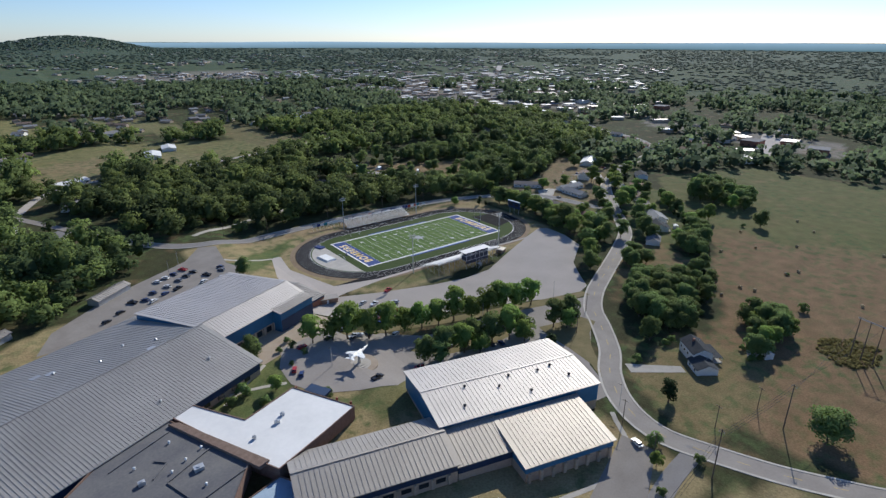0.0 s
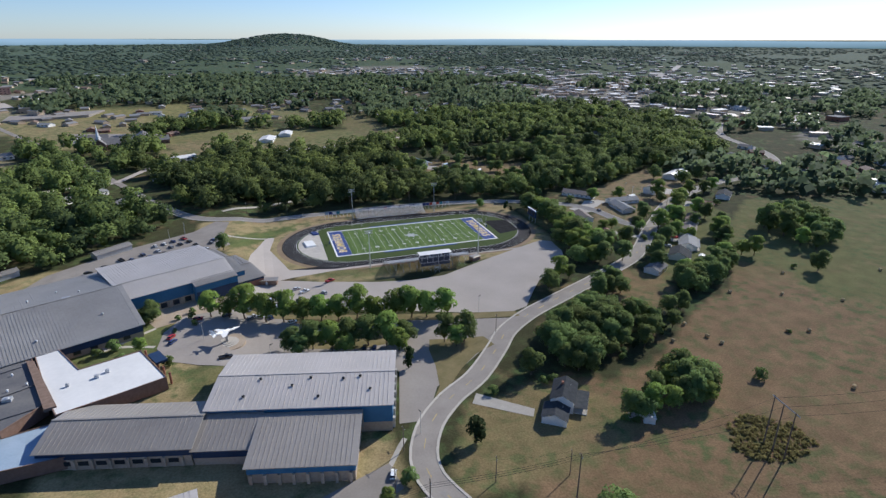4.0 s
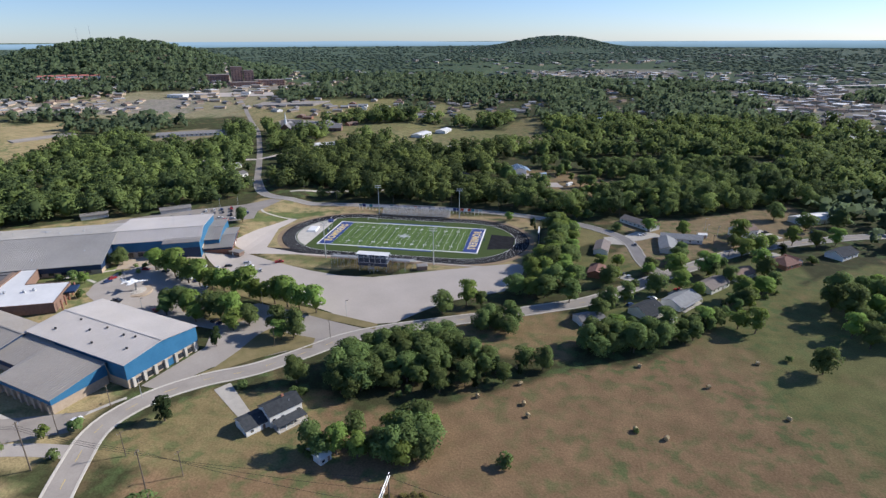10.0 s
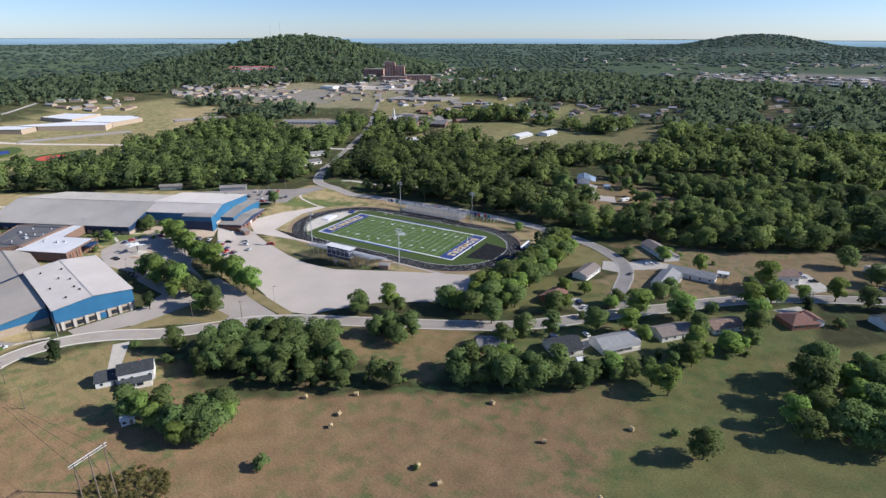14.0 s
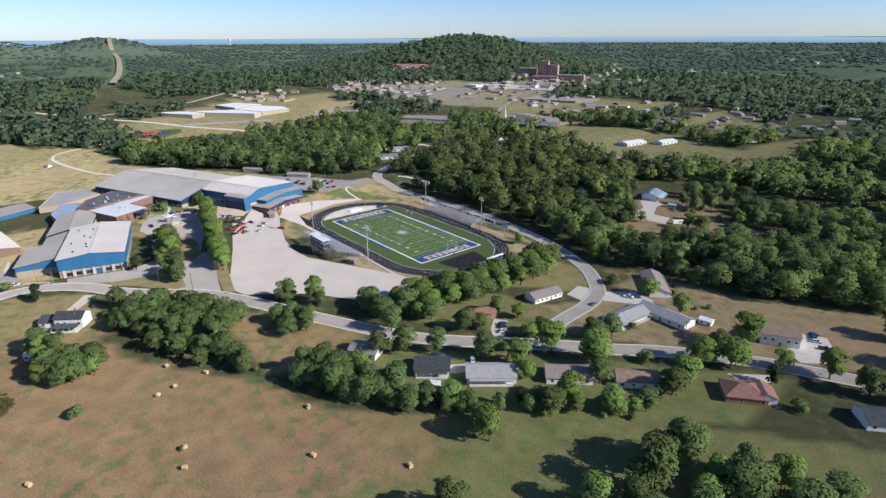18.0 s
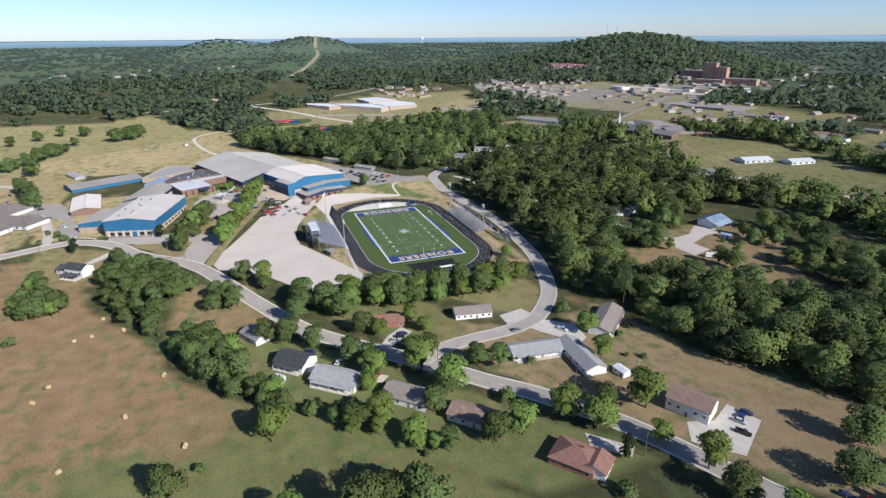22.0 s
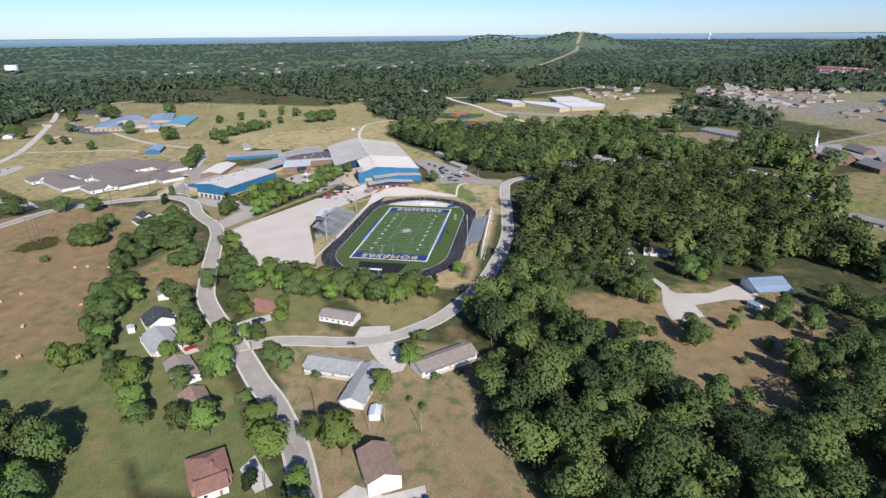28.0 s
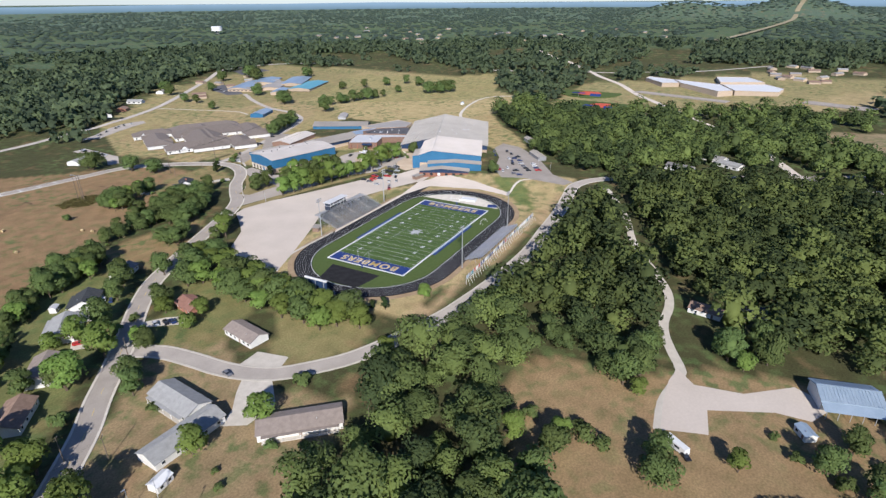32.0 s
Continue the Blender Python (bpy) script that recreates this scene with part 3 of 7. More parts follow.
paved("parking_lot_1", LOT1, 0.07, LOT, "broad pale worn parking lot", "parking lot")
paved("parking_lot_2", LOT2, 0.12, surf("grey_drive", (0.31, 0.275, 0.24), (0.385, 0.345, 0.305), 0.06, 0.95, fine=20), "grey asphalt circular school drive", "parking lot")
PADS = [
    ("drive_school", [(-54, -124), (-50, -118), (-31, -122.5), (-4, -130), (20, -136), (21, -141), (8, -145.5), (-2, -152), (-8, -148), (-17, -146), (-31, -143), (-40, -137)], 0.095, MATS["grey_drive"], "grey asphalt drive between the lots"),
    ("pavement_school", [(-160, -82), (-150, -78), (-138, -71), (-117, -62), (-108, -74), (-112, -86), (-126, -92), (-140, -96), (-150, -100)], 0.04, surf("brown_paving", (0.36, 0.28, 0.20), (0.44, 0.36, 0.27), 0.2, 0.9), "tan paved court before the school doors"),
    ("parking_lot_3", [(-225, -34), (-218, -14), (-188, 15), (-145, 42), (-132, 62), (-122, 58), (-126, 25), (-120, 8), (-138, -6), (-175, -17), (-204, -34)], 0.04, ASPHALT, "grey asphalt side parking lot"),
    ("parking_lot_4", [(-165, -285), (-168, -252), (-130, -236), (-100, -228), (-66, -216), (-64, -228), (-88, -240), (-108, -236), (-140, -262), (-140, -290)], 0.04, ASPHALT, "asphalt lot behind the school"),
    ("pavement_field", [(-100, -46), (-93, -52), (-84, -50), (-60, -47), (20, -47), (24, -44.5), (-60, -44.5), (-86, -38), (-96, 0), (-92, 24), (-98, 24), (-108, -10), (-112, -40)], 0.055, LOT, "pale concrete apron along the track"),
    ("drive_house", [(-28.4, -194.0), (-24.6, -188.2), (-7.0, -204.0), (-9.6, -208.0)], 0.05, CONC, "pale concrete house drive"),
    ("drive_ranch", [(152, 8), (149, 25), (139, 22), (142, 8)], 0.05, CONC, "pale concrete drive by the ranch house"),
    ("drive_long_house", [(156.5, 15), (151.8, 25), (163.4, 38.0), (176.0, 37.0), (180.8, 29.1), (172.6, 26.2), (165.2, 20.3)], 0.05, CONC, "pale gravel drive between two houses"),
    ("drive_barn", [(112.4, 162.3), (98, 161), (83.6, 161), (74, 163), (81.7, 169.8), (79, 186.5), (66, 203), (69, 209), (76, 213), (84.6, 207.7), (85.2, 196.6), (94.8, 175.4), (107.8, 176.9)], 0.05, LOT, "pale gravel yard before the metal barn"),
    ("drive_apartment", [(250, 30), (262, 42), (250, 62), (238, 58), (244, 46), (241, 36)], 0.05, CONC, "pale concrete drive with parked cars"),
    ("drive_grey_house", [(150, -100), (160, -88), (164, -80), (159, -77), (152, -88), (147, -94)], 0.05, CONC, "pale concrete drive beside a house"),
    ("drive_hip_house", [(233, -2), (245, 10), (249, 6), (240, -4)], 0.05, CONC, "pale concrete drive"),
    ("drive_light_house", [(166, -68), (174, -58), (178, -62), (171, -72)], 0.05, CONC, "pale concrete drive with parked trucks"),
    ("drive_red_house", [(136, -42), (142, -50), (150, -56), (152, -51), (142, -38)], 0.05, CONC, "pale concrete drive with parked cars"),
]
for name, poly, z, mat, label in PADS:
    paved(name, poly, z + 0.05, mat, label, "pavement")
GRASS = surf("dry_verge_grass", (0.17, 0.15, 0.06), (0.30, 0.235, 0.115), 0.12, 1.0, fine=14, bump=0.5)
for poly in ([(-43, -190), (-33, -181), (-24, -170), (-14, -161), (-3, -156), (-5, -147.5), (-17, -146), (-30, -143), (-33, -152), (-34, -165), (-37, -180)], [(-112, -89), (-95, -95), (-60, -107), (-30, -116), (-6, -122.5), (20, -129), (20, -134.5), (-8, -129), (-32, -122), (-62, -112), (-92, -101), (-110, -95)], [(-92, -122), (-78, -119), (-52, -124), (-42, -132), (-48, -141), (-62, -142), (-84, -134)]):
    paved("verge", poly, 0.17, GRASS, "dry grass island between the paved lots", "grass")
WALKS = [[(-150, -100), (-160, -108), (-172, -118)], [(-148, -118), (-160, -114), (-176, -112)], [(-58, -206), (-76, -226), (-110, -222)], [(-93, 24), (-118, 24), (-132, 40)], [(24, -46), (60, -47), (70, -44)]]
for w in WALKS:
    setting("footpath", ribbon(MB(), spline(w), -0.9, 0.9, 0.06), CONC, "narrow pale concrete footpath", "footpath")

# ---- the stadium ----
def oval(r, n=28):
    s = 42.2
    pts = [(s + r * math.cos(a), r * math.sin(a)) for a in np.linspace(-math.pi / 2, math.pi / 2, n)]
    return pts + [(-x, -y) for x, y in pts]


field = thing("football_field", 0, 0, 0, 0, "green artificial turf football field with blue end zones and white lines", "football field")
part("verge", MB().prism(oval(49.5), -0.3, 0.03), DIRT, field, "bare tan soil round the track")
track = part("running_track", MB().prism(oval(46.2), 0.0, 0.06), TRACK, field, "black rubber running track")
part("apron", MB().prism(oval(36.5), 0.02, 0.08), TURFMAT, field, "green turf inside the track")
part("track_straight", MB().prism([(-42, -46.2), (-92, -46.2), (-92, -38), (-42, -37)], 0.0, 0.056), TRACK, field, "black sprint straight running past the bend")
for k in range(8):
    r = 36.7 + k * 1.18
    ring, m = oval(r), MB()
    ring2 = oval(r + (0.28 if k == 0 else 0.055))
    for i in range(len(ring)):
        j = (i + 1) % len(ring)
        m.face((*ring[i], 0.085), (*ring2[i], 0.085), (*ring2[j], 0.085), (*ring[j], 0.085))
    part("lane_line", m, WHITE, track)
part("shot_put_area", MB().prism([p for p in oval(35.6) if p[0] < -61.5], 0.02, 0.10), CONC, field, "pale grey concrete area behind the end zone")
part("practice_pad", MB().prism([(61, -17), (61, 14), (78, 11), (78, -13)], 0.02, 0.10), TRACK, field, "black rubber pad behind the end zone")


def turf_mat():
    m, nt, b = node_mat("striped_turf")
    L = nt.links.new
    geo = nt.nodes.new("ShaderNodeNewGeometry")
    sep = nt.nodes.new("ShaderNodeSeparateXYZ")
    L(geo.outputs["Position"], sep.inputs[0])
    d = nt.nodes.new("ShaderNodeMath")
    d.operation = "PINGPONG"
    L(sep.outputs["X"], d.inputs[0])
    d.inputs[1].default_value = 4.572
    s = nt.nodes.new("ShaderNodeMath")
    s.operation = "GREATER_THAN"
    L(d.outputs[0], s.inputs[0])
    s.inputs[1].default_value = 2.286
    n = nt.nodes.new("ShaderNodeTexNoise")
    n.inputs["Scale"].default_value, n.inputs["Detail"].default_value = 0.35, 6
    L(geo.outputs["Position"], n.inputs["Vector"])
    mix = nt.nodes.new("ShaderNodeMix")
    mix.data_type = "RGBA"
    mix.inputs["A"].default_value, mix.inputs["B"].default_value = (0.076, 0.124, 0.034, 1), (0.096, 0.15, 0.042, 1)
    L(s.outputs[0], mix.inputs["Factor"])
    h = nt.nodes.new("ShaderNodeHueSaturation")
    r = nt.nodes.new("ShaderNodeMapRange")
    r.inputs["From Min"].default_value, r.inputs["From Max"].default_value = 0.3, 0.7
    r.inputs["To Min"].default_value, r.inputs["To Max"].default_value = 0.85, 1.15
    L(n.outputs["Fac"], r.inputs["Value"])
    L(r.outputs[0], h.inputs["Value"])
    L(mix.outputs["Result"], h.inputs["Color"])
    L(h.outputs[0], b.inputs["Base Color"])
    b.inputs["Roughness"].default_value, b.inputs["Specular IOR Level"].default_value = 0.95, 0.15
    return m


FX, FY = 54.86, 24.38
part("turf", MB().box(0, 0, 0.06, 2 * FX, 2 * FY, 0.12), turf_mat(), field, "striped green playing turf")
W = 1.0
for s in (-1, 1):
    part("border_line", MB().box(0, s * (FY + W / 2), 0.062, 2 * FX + 2 * W, W, 0.13), WHITE, field, "broad white boundary line")
    part("border_line", MB().box(s * (FX + W / 2), 0, 0.062, W, 2 * FY, 0.13), WHITE, field, "broad white boundary line")
for s in (-1, 1):
    zone = part("end_zone", MB().box(s * (FX - 4.572), 0, 0.066, 9.144, 2 * FY, 0.124), BLUEPAINT, field, "blue end zone with gold lettering")
    for size, z, mat, nm in ((7.9, 0.134, WHITE, "letter_edge"), (7.4, 0.138, GOLD, "lettering")):
        cu = bpy.data.curves.new("lettering", "FONT")
        cu.body, cu.size, cu.align_x, cu.align_y = "BOMBERS", size, "CENTER", "CENTER"
        cu.offset = 0.26 if nm == "letter_edge" else 0.09
        cu.size, cu.space_character = 7.4, 1.22
        tmp = bpy.data.objects.new("lettering", cu)
        me = bpy.data.meshes.new_from_object(tmp)
        bpy.data.objects.remove(tmp)
        me.materials.append(mat)
        ob = part(nm, me, mat, zone, "gold block letters BOMBERS" if nm == "lettering" else "white edge of the letters")
        ob.matrix_basis = pose(s * (FX - 4.6), 0, z, 0, 0, -90 * s)
YARD = 0.9144
for k in range(-10, 11):
    part("yard_line", MB().box(k * 5 * YARD, 0, 0.0645, 0.11 if abs(k) < 10 else 0.2, 2 * FY, 0.123), WHITE, field)
for s in (-1, 1):
    m = MB()
    for k in range(-49, 50):
        if k % 5:
            m.box(k * YARD, s * 8.1, 0.0645, 0.12, 0.7, 0.123).box(k * YARD, s * 23.9, 0.0645, 0.12, 0.7, 0.123)
    tagged(part("hash_marks", m, WHITE, field), kind="stuff")
    for k in range(-4, 5):
        cu = bpy.data.curves.new("yard_number", "FONT")
        cu.body, cu.size, cu.align_x, cu.align_y = "%d" % (50 - 10 * abs(k)), 2.6, "CENTER", "CENTER"
        cu.space_character, cu.offset = 1.25, 0.06
        tmp = bpy.data.objects.new("yard_number", cu)
        me = bpy.data.meshes.new_from_object(tmp)
        bpy.data.objects.remove(tmp)
        me.materials.append(WHITE)
        ob = part("yard_number", me, WHITE, field)
        ob.matrix_basis = pose(k * 10 * YARD, s * 15.6, 0.13, 0, 0, 0 if s < 0 else 180)
emblem = MB()
for k in range(7):
    a = k * math.pi / 7
    emblem.box(0, 0, 0.066 + k * 0.0004, 9.5 - (k % 2) * 3.5, 0.9, 0.124, a)
part("midfield_emblem", emblem, surf("grey_emblem", (0.28, 0.29, 0.30), (0.4, 0.41, 0.42), 0.5, 0.9), field, "pale grey emblem at midfield")
for s in (-1, 1):
    m = MB().prism([(-25, s * 25.8), (25, s * 25.8), (25, s * 27.4), (-25, s * 27.4)], 0.02, 0.11)
    part("team_box", m, BLUEPAINT, field, "blue team area on the sideline")
    part("team_box_line", MB().prism([(-25, s * 25.0), (25, s * 25.0), (25, s * 25.9), (-25, s * 25.9)], 0.02, 0.135), BLUEROOF, field, "pale blue sideline strip")
for s in (-1, 1):
    g = thing("goal_post", s * (FX + 0.4), 0, 0, 0, "white steel football goal post on the end line", "goal post", "goal posts")
    part("post", MB().tube((s * 2, 0, 0), (s * 2, 0, 2.2), 0.12).tube((s * 2, 0, 2.2), (0, 0, 3.05), 0.1), WHITE, g)
    part("crossbar", MB().tube((0, -3.56, 3.05), (0, 3.56, 3.05), 0.09), WHITE, g)
    for e in (-3.56, 3.56):
        part("upright", MB().tube((0, e, 3.05), (0, e, 9.8), 0.07), WHITE, g)
    part("pad", MB().box(s * 2, 0, 1.0, 0.6, 0.6, 1.9), BLUEPAINT, g)
mat1 = thing("landing_mat", -70, 3, 0.1, 8, "white covered high jump landing mat on the grey concrete", "landing mat")
part("cover", MB().box(0, 0, 0.5, 7, 12, 1.0, 0, 0.86), WHITE, mat1)
mat2 = thing("blue_mat", -64.5, 24, 0.1, 20, "blue foam mat at the field's corner", "mat")
part("pad", MB().box(0, 0, 0.4, 4, 6.5, 0.8, 0, 0.94), BLUEPAINT, mat2)
bench = thing("soccer_goal", -33, 31, 0.08, 0, "white portable goal frame beside the turf", "goal")
part("frame", MB().tube((-3.5, 0, 0), (-3.5, 0, 2.4), 0.09).tube((3.5, 0, 0), (3.5, 0, 2.4), 0.09).tube((-3.5, 0, 2.4), (3.5, 0, 2.4), 0.09).tube((-3.5, 0, 2.4), (-3.5, 2, 0), 0.06).tube((3.5, 0, 2.4), (3.5, 2, 0), 0.06), WHITE, bench)
copy_thing(bench, pose(-62.5, -4, 0.08, 0, 0, 92))


def stand(name, x0, x1, y0, side, rows, top, label):
    """A bank of benches that rises away from the field; side: +1 or -1 in y."""
    st = thing(name, (x0 + x1) / 2, y0, 0, 0, label, "bleachers")
    L, depth = x1 - x0, 0.82
    for k in range(rows):
        z = 0.9 + k * (top - 0.9) / (rows - 1)
        y = side * (0.4 + k * depth * 1.28)
        row = part("bench", MB().box(0, y, z + 0.42, L, 0.32, 0.06), ALU, st)
        part("footboard", MB().box(0, y + side * 0.5, z, L, 0.86, 0.06), ALU, row)
    d = side * (0.4 + (rows - 1) * depth * 1.28)
    n = int(L / 4.5)
    for i in range(n + 1):
        x = -L / 2 + i * L / n
        m = MB()
        for k in range(0, rows, 3):
            y = side * (0.4 + k * depth * 1.28)
            m.tube((x, y, 0), (x, y, 0.9 + k * (top - 0.9) / (rows - 1)), 0.09)
        m.tube((x, 0, 0.8), (x, d, top), 0.08).tube((x, side * 1.5, 0.2), (x, d, top - 0.4), 0.05).tube((x, d, 0.1), (x, side * 3, 2.2), 0.05)
        part("support_frame", m, STEEL, st)
    rail = MB()
    for z in (0.5, 1.0):
        rail.tube((-L / 2, d + side * 0.5, top + z), (L / 2, d + side * 0.5, top + z), 0.04)
        for e in (-L / 2, L / 2):
            rail.tube((e, 0, 1.2 + z), (e, d, top + z), 0.04)
    for i in range(12):
        x = -L / 2 + i * L / 11
        rail.tube((x, d + side * 0.5, top - 0.1), (x, d + side * 0.5, top + 1.0), 0.035)
    part("guard_rail", rail, STEEL, st)
    for x in (-L * 0.28, 0.0, L * 0.28):
        m = MB()
        for k in range(rows):
            m.box(x, side * (0.4 + k * depth * 1.28), 0.94 + k * (top - 0.9) / (rows - 1), 1.3, 0.9, 0.09)
        part("aisle", m, CONC, st, "grey concrete-coloured aisle steps")
    return st


home = stand("home_bleachers", -30, 20, -45.5, -1, 15, 6.6, "aluminium home bleachers on steel frames below the press box")
for x0, x1 in ((-25, -9), (14, 25)):
    part("walkway", MB().box((x0 + x1) / 2, -16.6, 6.6, x1 - x0, 1.9, 0.1), ALU, home)
    part("kick_panel", MB().box((x0 + x1) / 2, -17.6, 6.95, x1 - x0, 0.06, 0.8), ALU, home, "pale metal panel along the back")
    for k in range(int((x1 - x0) / 4) + 1):
        part("walkway_post", MB().tube((x0 + 0.2 + 4 * k, -17.3, 0), (x0 + 0.2 + 4 * k, -17.3, 6.6), 0.1), STEEL, home)
stand("visitor_bleachers", -30, 24, 45.5, 1, 10, 4.6, "low aluminium visitor bleachers beside the track")
pb = thing("press_box", -2.5, -63.6, 0, 0, "two-level press box with a white roof on steel legs", "press box")
PANEL = surf("dark_press_box_panel", (0.035, 0.045, 0.07), (0.06, 0.07, 0.10), 0.5, 0.6)
part("wall", MB().box(0, -0.2, 7.2, 18, 4.0, 2.8), PANEL, pb, "dark blue-grey panelled press box walls")
for x, l in ((-6.4, 4.6), (0.4, 5.4), (6.8, 3.8)):
    part("booth_wall", MB().box(x, -0.5, 9.75, l, 3.2, 2.1), PANEL, pb, "dark booth under the roof")
part("skirt", MB().box(0, -2.1, 4.6, 18, 0.12, 2.0), PANEL, pb, "dark panel below the deck")
part("roof", MB().box(0, 0, 10.95, 20.0, 5.8, 0.2), WHITEROOF, pb, "flat white roof")
part("deck", MB().box(0, 0, 5.7, 18.6, 5.0, 0.25), STEEL, pb)
for i in range(6):
    part("window", MB().box(-7.5 + 3 * i, 1.86, 7.5, 2.5, 0.1, 1.5), GLASS, pb)
    for e in (-1, 1):
        part("roof_post", MB().tube((-8.6 + 3.44 * i, e * 2.3, 5.8), (-8.6 + 3.44 * i, e * 2.5, 10.9), 0.1), WHITE, pb)
for x in (-8.5, -3, 3, 8.5):
    for y in (-2, 2):
        part("leg", MB().tube((x, y, 0), (x, y, 5.7), 0.14), STEEL, pb)
for y in (-2.4, 2.4):
    part("deck_rail", MB().tube((-9, y, 9.7), (9, y, 9.7), 0.06).tube((-9, y, 9.2), (9, y, 9.2), 0.05), WHITE, pb)
for x in (-8.5, -3, 3):
    part("cross_brace", MB().tube((x, -2, 0.3), (x + 5.5, -2, 5.4), 0.07), STEEL, pb)
    part("cross_brace", MB().tube((x + 5.5, -2, 0.3), (x, -2, 5.4), 0.07), STEEL, pb)
    part("cross_brace", MB().tube((x, 2, 0.3), (x + 5.5, 2, 5.4), 0.07), STEEL, pb)
part("upper_deck", MB().box(0, 0, 8.68, 18.4, 4.8, 0.14), STEEL, pb)
part("stair", MB().box(0, -4.2, 2.9, 2.6, 2.2, 0.15).tube((-1.3, -5.2, 0), (-1.3, -5.2, 5.8), 0.1).tube((1.3, -5.2, 0), (1.3, -5.2, 5.8), 0.1).tube((-1.3, -3.2, 0), (-1.3, -3.2, 5.8), 0.1).tube((1.3, -3.2, 0), (1.3, -3.2, 5.8), 0.1).tube((-1.3, -5.2, 0.2), (1.3, -5.2, 2.9), 0.12).tube((1.3, -5.2, 2.9), (-1.3, -5.2, 5.8), 0.12), STEEL, pb, "steel stair tower")
banner = thing("banner_fence", -2, 58.2, 0, 0.5, "tall fence of sponsor banners on white posts", "fence")
random.seed(4)
BCOL = [WHITE, WHITE, WHITE, BLUEROOF, BLUEPAINT, RED, surf("teal_banner", (0.03, 0.2, 0.25), (0.05, 0.25, 0.3), 0.5), WHITE, surf("grey_banner", (0.3, 0.3, 0.32), (0.38, 0.38, 0.4), 0.5)]
for i in range(36):
    x = -51 + i * 2.9
    part("post", MB().tube((x, 0, 0), (x, 0, 5.2), 0.08).tube((x, 0, 4.8), (x, 2.2, 0), 0.07), WHITE, banner)
    if i < 35:
        part("banner", MB().box(x + 1.45, -0.06, 3.9, 2.6, 0.05, 2.0), BCOL[random.randrange(len(BCOL))], banner)
part("rail", MB().tube((-51, 0, 4.5), (50.5, 0, 4.5), 0.05).tube((-51, 0, 2.3), (50.5, 0, 2.3), 0.05), STEEL, banner)
sb = thing("scoreboard", 94.3, 0, 0, 0, "dark scoreboard with a white top on steel posts, seen from behind", "scoreboard")
part("cabinet", MB().box(0, 0, 7.2, 0.7, 13, 5.2), DEEPBLUE, sb)
part("top_panel", MB().box(0, 0, 10.1, 0.9, 13.4, 0.7), WHITE, sb)
for y in (-5, 0, 5):
    part("post", MB().tube((0.5, y, 0), (0.5, y, 9.6), 0.18), STEEL, sb)
for i in range(2):
    part("display", MB().box(-0.38, -3 + 6 * i, 7.4, 0.06, 4.2, 2.4), BLACKMETAL, sb)


def light_mast(x, y, rz, h=24.0):
    g = thing("floodlight_mast", x, y, 0, rz, "tall grey steel floodlight mast beside the track", "floodlight", "floodlights round the field")
    part("pole", MB().cyl(0, 0, 0, h, 0.34, 0.16), STEEL, g)
    for k, z in enumerate((h - 0.3, h - 1.7)):
        arm = part("crossarm", MB().box(0, 0, z, 4.6, 0.14, 0.14), STEEL, g)
        for i in range(5):
            part("lamp", MB().box(-2 + i, -0.35, z - 0.1, 0.62, 0.5, 0.55, 0, 0.7), ALU, arm)
    return g


m0 = light_mast(31.5, -42.6 - 6.2, 180)
for x, y, a in ((-39, -49.5, 180), (32, 42.6 + 5.5, 0), (-33, 42.6 + 5.5, 0)):
    copy_thing(m0, pose(x, y, 0, 0, 0, a))

# ---- the school ----
def frame_pt(o, a, b):
    """World point from an origin, an axis angle and two distances: along it, and to its left."""
    return lambda s, t: (o[0] + s * math.cos(a) - t * math.sin(a), o[1] + s * math.sin(a) + t * math.cos(a))


